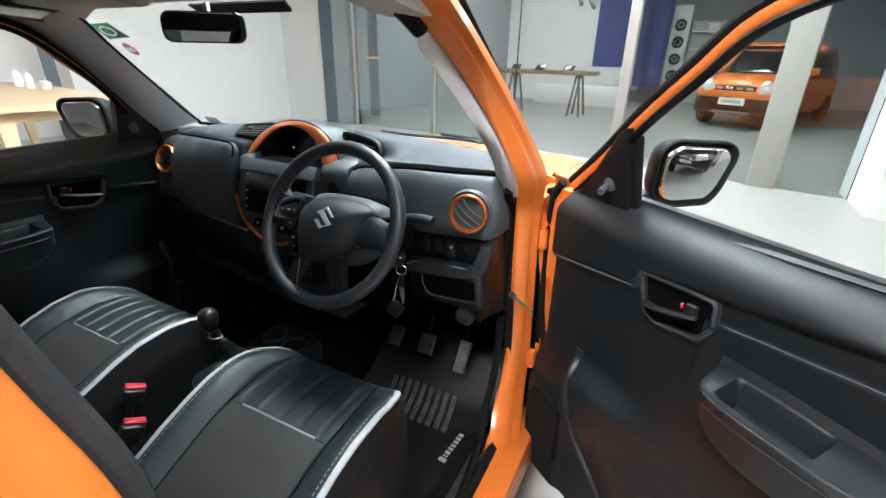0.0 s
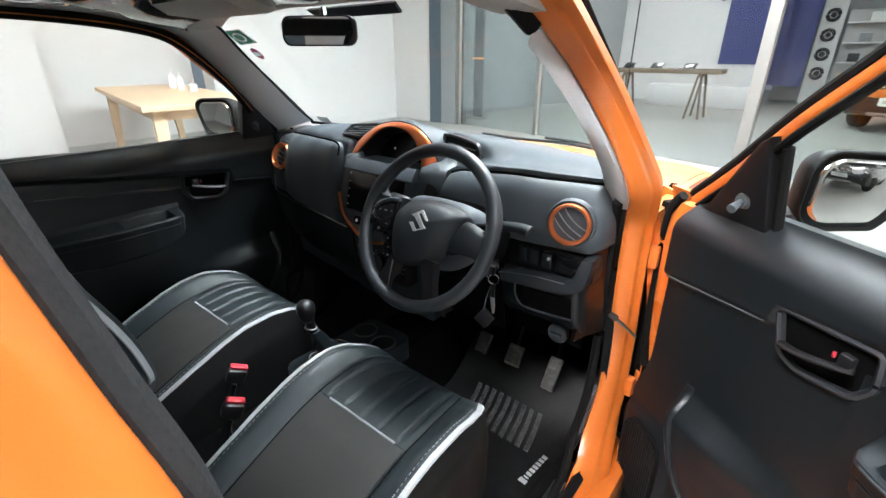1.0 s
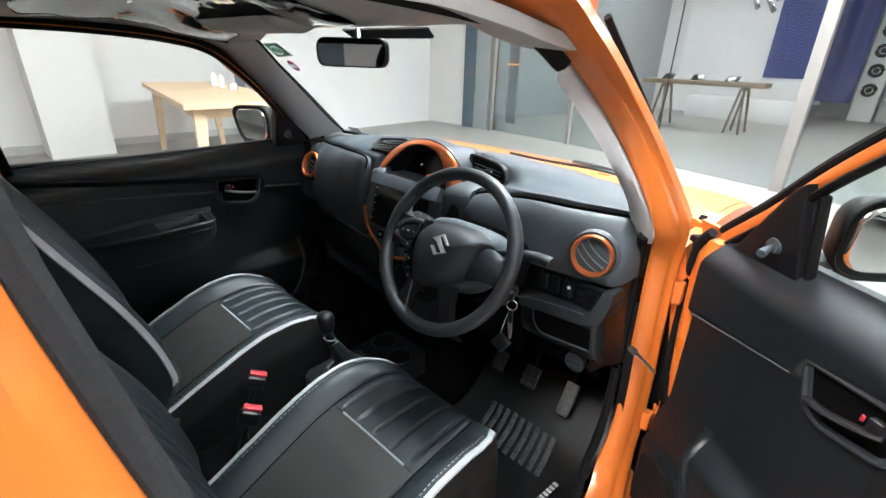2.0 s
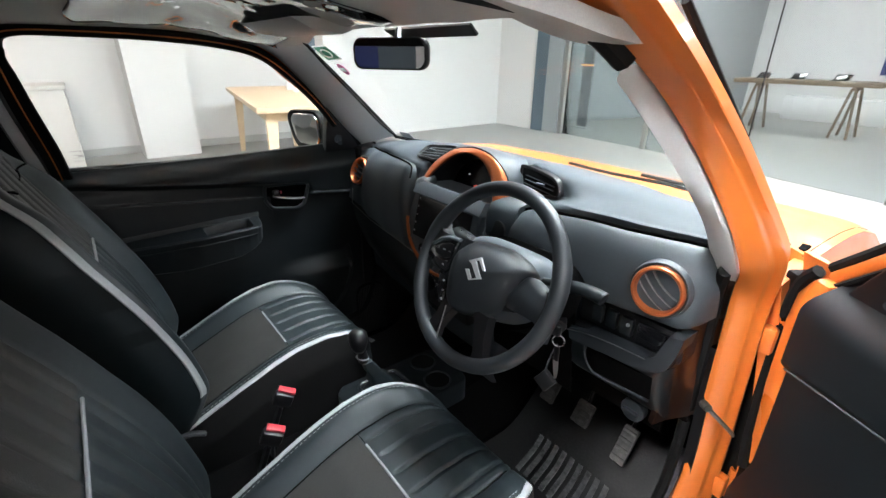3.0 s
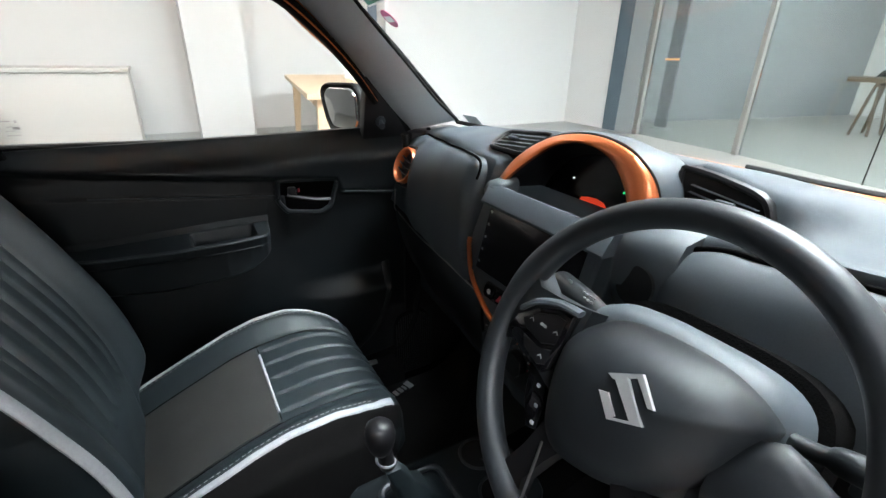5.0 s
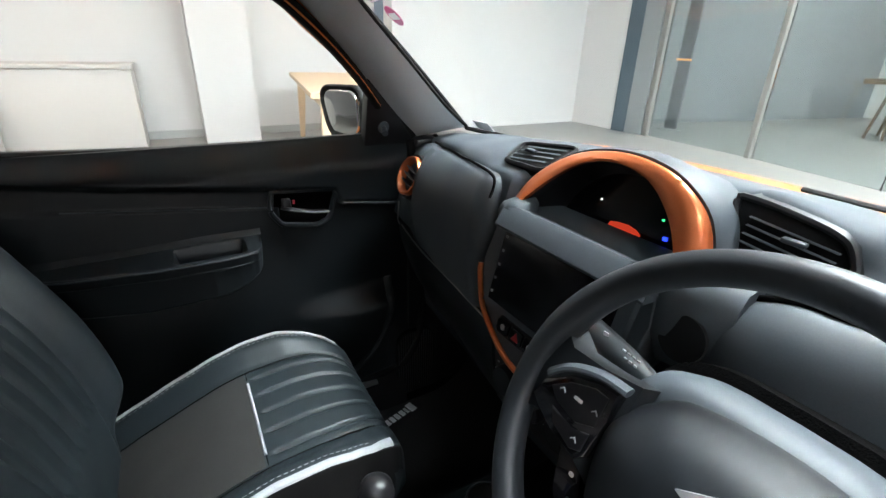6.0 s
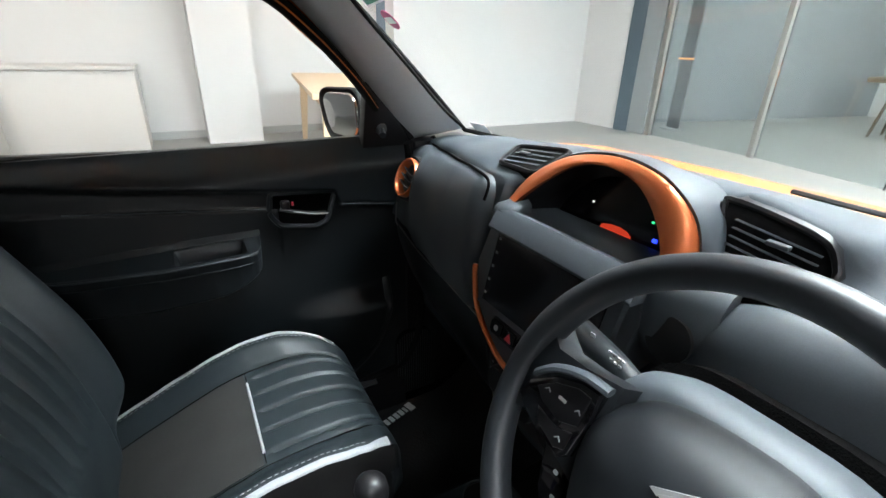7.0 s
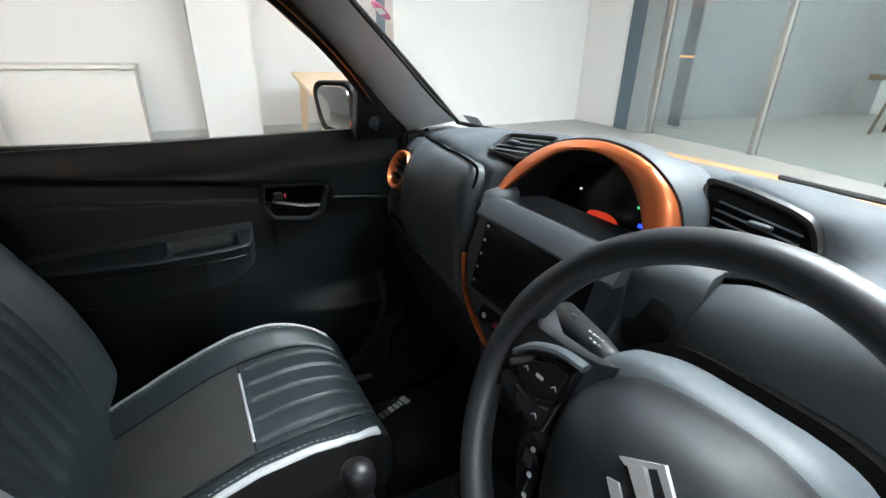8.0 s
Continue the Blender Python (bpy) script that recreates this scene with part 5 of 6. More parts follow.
        part("side_shield", bm_grid(skirt, 20, 40, (-s * 0.003, 0, 0)), SIDE, st, "dull black seat side covering", angle=60)
    part("seat_base", bm_between((x0 - 0.20, 3.22, 0.17), (x0 + 0.20, 3.70, 0.345), 0.015), BLACK, st)

    # backrest with a fixed headrest
    def back(h):
        """Front line at height fraction h: y, z, half width, depth."""
        z = 0.42 + 0.91 * h
        line = [(0.30, 3.343), (0.42, 3.340), (0.53, 3.334), (0.61, 3.322), (0.69, 3.304), (0.78, 3.270), (0.85, 3.236), (0.94, 3.190), (1.05, 3.133), (1.154, 3.092), (1.234, 3.078), (1.33, 3.060), (1.42, 3.046)]
        return (sum(lin(line, z + 0.0125 * k) for k in range(-5, 6)) / 11 + back_shift, z,
                lin([(0.42, 0.200), (0.53, 0.215), (0.73, 0.234), (0.93, 0.234), (1.01, 0.224), (1.066, 0.20), (1.114, 0.155), (1.17, 0.13), (1.274, 0.122), (1.314, 0.105), (1.33, 0.09)], z),
                lin([(0.42, 0.13), (1.0, 0.12), (1.17, 0.09), (1.33, 0.06)], z))

    def bfront(x, h):
        y, z, w, d = back(h)
        u = abs(x) / w
        body = 1 - smooth(1.01, 1.11, z)
        yy = y + (bolster - 0.06 * (1 - smooth(0.44, 0.58, z))) * smooth(0.56, 0.86, u) * body - drop * smooth(0.90, 1.0, u) ** 1.5
        yy -= 0.005 * body * math.exp(-((abs(x) - 0.58 * w) / 0.004) ** 2)
        if 0.60 < z < 1.09 and u < 0.58:
            yy -= 0.007 * math.exp(-(((x / 0.05 + 0.5) % 1 - 0.5) * 0.05 / 0.007) ** 2)
        return yy + 0.0015 * noise.noise(Vector((x * 15, h * 12, x0)))

    rings = []
    for k in range(91):
        h = k / 90
        y, z, w, d = back(h)
        row = [Vector((x0 + w * (-1 + 2 * q / 80), bfront(w * (-1 + 2 * q / 80), h), z)) for q in range(81)]
        rings.append(row + [Vector((x0 + w * 1.01, y - 0.05, z - 0.005)), Vector((x0 + w * 0.97, y - d, z - 0.02)), Vector((x0 - w * 0.97, y - d, z - 0.02)), Vector((x0 - w * 1.01, y - 0.05, z - 0.005))])
    backrest = part("backrest", bm_loft(rings), LEATHER, st, angle=50)
    for s in (-1, 1):
        def bband(u, v):
            h = (0.15 if drop < 0.03 else 0.04) + (0.57 if drop < 0.03 else 0.68) * v
            y, z, w, d = back(h)
            f = 0.960 + 0.035 * min(1, u / 0.8)
            p = Vector((x0 + s * (w * f + 0.0015), bfront(w * f, h) + 0.0022, z))
            if u > 0.8:
                p += Vector((s * 0.0015, -0.004 * (u - 0.8) / 0.2, 0))
            return p
        part("edging", bm_grid(bband, 10, 60, (-s * 0.003, -0.002, 0)), SILVER, backrest, "silver leatherette edging")
    def upper(u, v):
        """Charcoal cloth of the upper back and headrest."""
        h = 0.515 + 0.475 * v
        w = back(h)[2] * (0.575 + 0.28 * smooth(0.70, 0.80, h))
        return Vector((x0 - w + 2 * w * u, bfront(-w + 2 * w * u, h) + 0.0016, back(h)[1]))
    part("upper_panel", bm_grid(upper, 60, 50, (0, -0.004, 0)), PANEL_LEATHER, backrest, "charcoal matt cloth of the upper back and headrest", angle=60)
    part("seam", bm_tube([Vector((x0 - 0.15 + 0.30 * k / 20, bfront(-0.15 + 0.30 * k / 20, 0.70) + 0.002, 0.42 + 0.91 * 0.70 - 0.012 * math.cos(math.pi * (k / 10 - 1)))) for k in range(21)], 0.0022, 5), CARPET_AND_SHADE, backrest)
    part("piping", bm_tube([(x0 - 0.10 + 0.20 * k / 10, back(0.511)[0] + 0.004, 0.885) for k in range(11)], 0.0026, 6), SILVER, backrest, "silver piping across the backrest")
    return st


stitches = []
seat_l = seat(-0.336, -0.022, 0.034, 0.022)
seat_r = seat(0.333, -0.064, 0.012, 0.050)
for x, z in ((-0.104, 0.480), (-0.112, 0.470)):
    part("recliner_lever", bm_tube(curve([(x, 3.245, z), (x + 0.004, 3.275, z + 0.004), (x + 0.006, 3.305, z - 0.010)], 4), 0.0035, 8, wide=0.008), RIM, seat_l, "grey recliner lever")
for cush in {c for _, _, c in stitches}:
    tagged(part("stitching", bm_join(*[bm_tube(p, 0.0009, 4) for p, s, c in stitches if c == cush]), THREAD, cush), kind="stuff")
for x, y, z, t in ((-0.052, 3.480, 0.535, -24), (0.050, 3.416, 0.530, -24)):
    bk = thing("seat_belt_buckle", (x, y, z - 0.2), "black seat belt buckle with red release button", "seat belt buckle", "belt buckles")
    m = pose(0, 0, 0, -25, 0, t)
    part("body", bm_box((x, y, z - 0.022), (0.026, 0.046, 0.036), 0.006, m), BLACK, bk)
    part("release_button", bm_box((x, y + 0.012, z - 0.003), (0.020, 0.042, 0.008), 0.003, m), RED, bk, "red release button")
    part("stem", bm_tube(curve([(x, y - 0.01, z - 0.04), (x, y - 0.04, z - 0.12), (x, y - 0.05, z - 0.20)], 4), 0.006, 6, wide=0.014), BLACK, bk)

# ---- gear lever, console, pedals, mats ----
gear = thing("gear_lever", (0, 3.72, 0.37), "black gear lever with round knob and leather boot", "gear lever")
kc = Vector((-0.011, 3.675, 0.628))
part("knob", bm_loft([ring_of(kc + Vector((0, 0, z)), (0, 0.05, 1), r, 24) for r, z in ((0.012, -0.036), (0.019, -0.025), (0.0235, -0.010), (0.025, 0.006), (0.0225, 0.019), (0.015, 0.027), (0.004, 0.030))]), BLACK, gear, "satin black ball knob", angle=80)
part("collar", bm_loft([ring_of(kc + Vector((0, 0.006 + 0.2 * -z * 0.3, z)), (0, 0.2, 1), r, 20) for r, z in ((0.013, -0.075), (0.015, -0.06), (0.013, -0.045), (0.010, -0.03))]), BLACK, gear)
part("ring", bm_tube(ring_of(kc + Vector((0, 0.008, -0.058)), (0, 0.2, 1), 0.0155, 24), 0.0022, 6, True), EDGE, gear)
boot = []
for f, z, y in ((0.24, -0.07, 3.69), (0.34, -0.10, 3.705), (0.30, -0.115, 3.712), (0.55, -0.14, 3.725), (0.50, -0.155, 3.73), (0.8, -0.175, 3.74), (1.0, -0.190, 3.745)):
    boot.append([Vector((-0.005 + a * f, y + b * f, kc.z + z)) for a, b in rounded(0.10, 0.11, 0.02, 3)])
part("boot", bm_loft(boot), LEATHER, gear, angle=60)
part("boot_frame", bm_tube([Vector((-0.005 + a, 3.748 + b, 0.440)) for a, b in rounded(0.115, 0.125, 0.02, 4)], 0.006, 8, True), RIM, gear)
cons = thing("centre_console", (0, 3.8, 0.36), "black plastic floor console with two cup holders", "console")
part("tray", bm_prism(rounded(0.19, 0.34, 0.03), lambda a, b: Vector((a, 3.80 + b, 0.432)), (0, 0, -0.07), 0.006), PANEL, cons)
for x, y in ((-0.045, 3.90), (0.050, 3.885)):
    part("cup_rim", bm_tube(ring_of((x, y, 0.437), (0, 0, 1), 0.038, 32), 0.0030, 8, True), RIM, cons)
    part("cup_well", bm_cyl((x, y, 0.38), (x, y, 0.4345), 0.036, n=32), RUBBER, cons)
for k, (x, y, z, w, h) in enumerate(((0.192, 4.236, 0.312, 0.050, 0.072), (0.335, 4.205, 0.342, 0.055, 0.070), (0.478, 4.190, 0.348, 0.042, 0.105))):
    pd = thing("pedal", (x, y + 0.08, 0.6), ("ribbed steel and rubber clutch pedal", "ribbed steel and rubber brake pedal", "long ribbed accelerator pedal")[k], "pedal", "foot pedals")
    m = pose(0, 0, 0, -35, 0, 0)
    part("plate", bm_box((x, y, z), (w, 0.014, h), 0.005, m), PEDAL, pd)
    for q in range(4):
        part("rib", bm_box(Vector((x, y, z)) + m.to_3x3() @ Vector((0, -0.009, h * (-0.36 + 0.24 * q))), (w * 0.86, 0.004, h * 0.08), 0.001, m), PEDAL, pd)
    part("arm", bm_tube(curve([(x, y + 0.012, z), (x, y + 0.06, z + 0.12), (x, y + 0.08, 0.62)], 4), 0.006, 6), BLACK, pd)


def mat_sheet(u, v, x0, x1, y0, y1):
    x, y = x0 + (x1 - x0) * u, y0 + (y1 - y0) * v
    return (x, y, 0.178 + 0.16 * smooth(4.08, 4.34, y) ** 1.3 + 0.006 * noise.noise(Vector((x * 9, y * 9, 2))))


fm = thing("driver_floor_mat", (0.40, 3.95, 0.17), "black rubber floor mat with ribbed heel pad and white lettering", "floor mat", "floor mats")
part("sheet", bm_grid(lambda u, v: mat_sheet(u, v, 0.13, 0.605, 3.62, 4.32), 24, 36, (0, 0, -0.006)), MATRUB, fm)
for k in range(9):
    a = Vector((0.228 + 0.0290 * k, 4.160, 0.0))
    zc = mat_sheet((a.x - 0.13) / 0.475, (a.y - 3.62) / 0.70, 0.13, 0.605, 3.62, 4.32)[2]
    part("heel_rib", bm_grid(lambda u, v: Vector((a.x + 0.015 * u + 0.028 * v, a.y - 0.140 * v, mat_sheet((a.x - 0.13) / 0.475, (a.y - 0.16 * v - 3.62) / 0.70, 0.13, 0.605, 3.62, 4.32)[2] + 0.006)), 2, 8, (0, 0, -0.006)), PALERUB, fm)


def mat_bars(thing_, at_, right, up, widths, h, lift):
    x = 0.0
    for w in widths:
        c = at_ + right * (x + w / 2)
        m = Matrix((right, up, right.cross(up))).transposed().to_4x4()
        part("lettering_bar", bm_box(c + Vector((0, 0, lift)), (w, h * (1.5 if x == 0 else 1.0), 0.002), 0.0, m), MARK, thing_)
        x += w + 0.006


rdir = Vector((0.09, 0.99, 0)).normalized()
mat_bars(fm, Vector((0.545, 3.912, 0.19)), rdir, Vector((-rdir.y, rdir.x, 0)), (0.014, 0.005, 0.010, 0.010, 0.009, 0.009, 0.009, 0.011), 0.015, 0.001)
pm = thing("passenger_floor_mat", (-0.40, 3.95, 0.17), "black rubber floor mat with white lettering", "floor mat", "floor mats")
part("sheet", bm_grid(lambda u, v: mat_sheet(u, v, -0.605, -0.13, 3.62, 4.32), 24, 36, (0, 0, -0.006)), MATRUB, pm)
mat_bars(pm, Vector((-0.565, 4.005, 0.19)), Vector((0.30, -0.95, 0)).normalized(), Vector((0.95, 0.30, 0)).normalized(), (0.020, 0.008, 0.013, 0.013, 0.012, 0.012), 0.022, 0.002)

# ---- mirror and stickers on the windscreen ----
rvm = thing("rear_view_mirror", (0.01, 3.80, 1.35), "black rear-view mirror on the windscreen header", "rear-view mirror")
MM = look((0.045, 3.765, 1.304), (0.62, 2.75, 1.30)).to_3x3()
mloc = lambda a, b, n=0.0: Vector((0.045, 3.765, 1.304)) + MM @ Vector((a, b, -n))
shape = rounded(0.168, 0.060, 0.020, 5)
part("housing", bm_loft([[mloc(a * f, b * f, n) for a, b in shape] for f, n in ((0.5, -0.035), (0.85, -0.026), (1.0, -0.008), (1.0, 0.004), (0.96, 0.006))]), BLACK, rvm, angle=60)
part("glass", bm_prism([(a * 0.93, b * 0.90) for a, b in shape], lambda a, b: mloc(a, b, 0.0068), (0, 0.001, 0)), MIRROR, rvm, "mirror glass")
part("stem", bm_tube(curve([mloc(0, 0.01, -0.03), (0.02, 3.80, 1.33), (0.0, 3.815, 1.350)], 4), 0.008, 8), BLACK, rvm)
part("base", bm_prism([(0.265, 0.985), (0.60, 0.985), (0.595, 0.935), (0.285, 0.935)], lambda u, v: Vector(screen(u * 0.72 + 0.25, v)) + Vector((0, -0.008, -0.006)), (0, 0.005, 0.004)), BLACK, rvm, "black shade strip at the mirror foot")


def sticker(name, label, u0, v0, du, dv):
    """Print on the inside of the windscreen."""
    th = thing(name, tuple(Vector(screen(u0, v0))), label, "sticker", "windscreen stickers")
    return th, lambda a, b, o=0.0: Vector(screen(u0 + du * a, v0 + dv * b)) + Vector((0, -0.003 - o, -0.003 - o))


th, pl = sticker("sticker", "white sticker with green square and ring stuck on the windscreen", 0.070, 0.820, 0.053, 0.066)
part("paper", bm_prism([(-0.48, -0.80), (1.18, -0.46), (0.90, 1.15), (-0.62, 1.06)], pl, (0, 0.001, 0.001)), PAPER, th)
part("print", bm_prism([(-0.37, -0.64), (1.02, -0.36), (0.80, 1.05), (-0.51, 0.95)], lambda a, b: pl(a, b, 0.0006), (0, 0.0005, 0.0005)), GREEN, th)
part("ring", bm_tube([pl(0.24 + 0.42 * math.cos(2 * math.pi * k / 24), 0.25 + 0.46 * math.sin(2 * math.pi * k / 24), 0.001) for k in range(24)], 0.003, 6, True), PAPER, th)
th, pl = sticker("sticker", "round magenta sticker with pale band stuck on the windscreen", 0.079, 0.700, 0.0165, 0.046)
part("disc", bm_prism([(math.cos(2 * math.pi * k / 28), math.sin(2 * math.pi * k / 28)) for k in range(28)], pl, (0, 0.001, 0.001)), PINK, th)
part("band", bm_prism([(-0.75, -0.35), (0.75, -0.35), (0.75, 0.30), (-0.75, 0.30)], lambda a, b: pl(a, b, 0.0006), (0, 0.0005, 0.0005)), PAPER, th)
th, pl = sticker("sticker", "small clear label low on the windscreen", 0.070, 0.06, 0.022, 0.03)
part("paper", bm_prism([(-1, -1), (1, -1), (1, 1), (-1, 1)], pl, (0, 0.001, 0.001)), PAPER, th)

# ---- front doors ----
HINGE = (0.69, 4.20, 0.25)


def door(s):
    """Front door in its closed place; s = 1 on the driver's side."""
    d = thing("driver_door" if s > 0 else "passenger_door", (s * HINGE[0], HINGE[1], HINGE[2]), "orange car door with black inner panel, %s" % ("standing wide open" if s > 0 else "closed"), "car door", "front doors")

    def P(x, y, z):
        return Vector((s * x, y, z))

    def crease(y):
        return 0.826 + (3.987 - y) * 0.118

    def ridge(y):
        """Lower edge of the belt roll: drops to the crease in front of the handle."""
        return 0.877 + (3.832 - y) * 0.124 - 0.033 * smooth(3.832, 3.846, y)

    def second(y):
        return 0.853 + (3.66 - y) * 0.11

    def lip_(y):
        return lin([(3.15, 0.770), (3.30, 0.773), (3.45, 0.776), (3.54, 0.780), (3.66, 0.779)], y)

    def lip_x(y):
        """How far in the armrest's edge reaches; it ends in a blunt nose at the front."""
        out = lin([(3.12, 0.652), (3.20, 0.622), (3.30, 0.592), (3.446, 0.565), (3.537, 0.557), (3.59, 0.560), (3.620, 0.568)], y)
        return out + (0.657 - out) * lin([(3.616, 0.0), (3.630, 0.06), (3.640, 0.25), (3.646, 0.6), (3.650, 1.0)], y)

    def rest(u, v):
        """Armrest: top with a grab recess, a crisp edge, an outer face and the underside."""
        y = lin([(0.0, 3.12), (0.4, 3.47), (0.55, 3.51), (0.80, 3.585), (0.90, 3.622), (1.0, 3.650)], v)
        xl, zl = lip_x(y), lip_(y)
        bottom = lin([(3.12, 0.69), (3.40, 0.676), (3.56, 0.689), (3.60, 0.702), (3.636, 0.722), (3.664, 0.74)], y)
        x, z = lin([(0.0, 0.657), (0.12, 0.648), (0.34, xl + 0.010), (0.37, xl + 0.003), (0.40, xl), (0.50, xl + 0.004), (0.54, xl + 0.007), (0.82, xl + 0.016), (0.86, xl + 0.024), (1.0, 0.662)], u), \
            lin([(0.0, zl + 0.034), (0.12, zl + 0.014), (0.34, zl + 0.005), (0.37, zl + 0.005), (0.40, zl), (0.50, zl - 0.017), (0.54, zl - 0.020), (0.82, bottom + 0.006), (0.86, bottom), (1.0, bottom - 0.016)], u)
        z -= 0.045 * smooth(3.470, 3.480, y) * (1 - smooth(3.598, 3.612, y)) * smooth(0.135, 0.160, u) * (1 - smooth(0.295, 0.325, u))
        return P(x, y, z)

    def ramp(a, b, q):
        return min(1.0, max(0.0, (q - a) / (b - a)))

    def inner(y, z):
        """Inner face: smaller is nearer the seats."""
        zl = ridge(y)
        x = 0.659
        x -= (0.017 + (0.016 * smooth(3.92, 3.62, y) if s < 0 else 0.0)) * smooth(zl - 0.010, zl + 0.012, z)
        x += 0.060 * smooth(0.91, 0.999, z) ** 1.7
        if y < 3.70:
            x -= 0.005 * (1 - ramp(second(y) - 0.002, second(y) + 0.003, z)) * smooth(0.70, 0.80, z)
        # map pocket with a curved front edge, speaker swell
        e = interp([(0.20, 3.70), (0.27, 3.77), (0.336, 3.846), (0.40, 3.917), (0.45, 3.95), (0.504, 3.968), (0.577, 3.981), (0.66, 3.985), (1.0, 3.99)], z)
        x -= 0.044 * (1 - ramp(e - 0.018, e, y)) * smooth(e - 0.34, e - 0.06, y) * (1 - smooth(0.53, 0.60, z))
        x -= 0.012 * smooth(3.96, 3.995, y) * (1 - smooth(0.41, 0.45, z))
        return x

    def sheet(u, v):
        z = 0.125 + 0.872 * v
        y1 = 4.096 + 0.034 * (1 - smooth(0.46, 0.60, z)) - 0.016 * smooth(0.93, 1.0, z)
        y = y1 - (y1 - 3.14) * u
        return P(inner(y, z), y, z)

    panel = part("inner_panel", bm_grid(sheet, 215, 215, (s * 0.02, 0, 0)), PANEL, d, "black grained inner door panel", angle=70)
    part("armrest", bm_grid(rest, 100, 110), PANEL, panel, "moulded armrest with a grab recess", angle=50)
    # two lighter tubes imitate the highlights along the armrest lip
    part("armrest_glint", bm_tube([P(lip_x(y) - 0.0005, y, lip_(y) + 0.002) for y in [3.16 + 0.460 * k / 24 for k in range(25)]], 0.0022, 6), RIM, panel, "lighter tube painted as a highlight on the armrest edge")
    part("armrest_glint", bm_tube([P(lip_x(y) + 0.003, y, lip_(y) - 0.019) for y in [3.44 + 0.178 * k / 12 for k in range(13)]], 0.0014, 6), RIM, panel)
    part("outer_skin", bm_grid(lambda u, v: P(0.735 + 0.025 * math.sin(math.pi * (0.2 + 0.6 * v)) - 0.02 * smooth(0.9, 1, v), 4.21 - 1.07 * u, 0.17 + 0.81 * v), 30, 20, (-s * 0.012, 0, 0)), PAINT, d)
    part("door_edge", bm_loft([[P(0.672, 4.092, z), P(0.664 + o, 4.100, z), P(0.662 + o, 4.118, z), P(0.667 + o, 4.138 - w, z), P(0.70, 4.142 - w, z), P(0.70, 4.092, z)] for z, o, w in ((0.56, 0.012, 0.032), (0.62, 0.002, 0.012), (0.75, -0.003, 0.004), (0.88, -0.003, 0.0), (0.935, 0.0, 0.002), (0.968, 0.008, 0.016))]), PAINT, d, angle=60)
    # black seal and shut face also put the hinge gap's shade into colour
    part("edge_seal", bm_tube(curve([P(0.672, y, z) for y, z in ((4.128, 0.54), (4.140, 0.62), (4.146, 0.75), (4.150, 0.88), (4.142, 0.95), (4.118, 0.985))], 5), 0.011, 8), RUBBER, d, "black rubber seal that also darkens the shaded gap at the door edge")
    part("shut_face", bm_join(bm_between(P(0.69, 4.142, 0.27), P(0.735, 4.204, 0.95), 0.008), bm_between(P(0.675, 4.095, 0.27), P(0.735, 4.142, 0.60), 0.004), bm_between(P(0.674, 3.14, 0.25), P(0.735, 4.2, 0.273), 0.004)), RUBBER, d, "shut face coloured black for the shade beside the hinges")
    part("rear_edge", bm_between(P(0.672, 3.118, 0.27), P(0.735, 3.138, 0.98), 0.006), PAINT, d)
    out_ = [(3.135, 0.985), (3.122, 1.10), (3.115, 1.22), (3.120, 1.31), (3.165, 1.357), (3.30, 1.370), (3.45, 1.366), (3.60, 1.350), (3.715, 1.312), (3.805, 1.242), (3.904, 1.162), (4.010, 1.064), (4.125, 0.968)]
    line = curve([P(tum(z) + 0.012, y, z) for y, z in (out_ if s > 0 else out_[:-1])], 5)
    part("window_frame", bm_tube(line, 0.014 if s > 0 else 0.020, 10, wide=0.013 if s > 0 else 0.016), PAINT, d, "orange painted window frame", angle=50)
    INN = [(0.679, 3.184, 0.985), (0.656, 3.178, 1.042), (0.633, 3.172, 1.090), (0.604, 3.158, 1.170), (0.590, 3.145, 1.250), (0.584, 3.137, 1.310), (0.575, 3.168, 1.338), (0.570, 3.285, 1.339), (0.570, 3.437, 1.334), (0.571, 3.590, 1.319), (0.576, 3.698, 1.292), (0.587, 3.795, 1.223), (0.613, 3.887, 1.137), (0.642, 3.948, 1.068)]
    INN_UP = [(0.670, 3.150, 0.985), (0.648, 3.144, 1.042), (0.628, 3.136, 1.090), (0.600, 3.122, 1.170), (0.586, 3.112, 1.250), (0.572, 3.112, 1.330), (0.556, 3.160, 1.352), (0.548, 3.285, 1.356), (0.548, 3.438, 1.350), (0.554, 3.594, 1.338), (0.562, 3.705, 1.308), (0.582, 3.802, 1.240), (0.612, 3.897, 1.150), (0.642, 3.958, 1.080)]
    part("frame_seal", bm_tube(curve([P(tum(z) - 0.004, y - 0.014, z - 0.012) for y, z in out_] if s > 0 else [P(*q) for q in INN], 5), 0.006, 8, wide=0.010), RUBBER, d, "black rubber window run")
    if s < 0:
        rim_out = curve([P(*q) for q in INN], 5)
        # black stands for the rubber and for orange frame paint in shade
        part("shaded_frame_trim", bm_loft([[p, p.lerp(q, 0.5) + Vector((0.004, 0, 0)), q, q + Vector((-0.02, 0, 0.01)), p + Vector((-0.03, 0, 0.006))] for p, q in zip(rim_out, curve([P(*q) for q in INN_UP], 5))]), RUBBER, d, "black window frame lining, rubber and shaded orange paint in one", angle=50)
        part("frame_strip", bm_tube([p.lerp(q, 0.45) + Vector((0.004, 0, -0.001)) for p, q in zip(rim_out, curve([P(*q) for q in INN_UP], 5))], 0.0018, 6), PAINT, d, "thin orange painted frame edge")
    if s > 0:
        part("frame_strip", bm_tube([p + Vector((0, 0.013, 0.013)) for p in line[30:]], 0.010, 8), RUBBER, d, "black weatherstrip round the window frame")
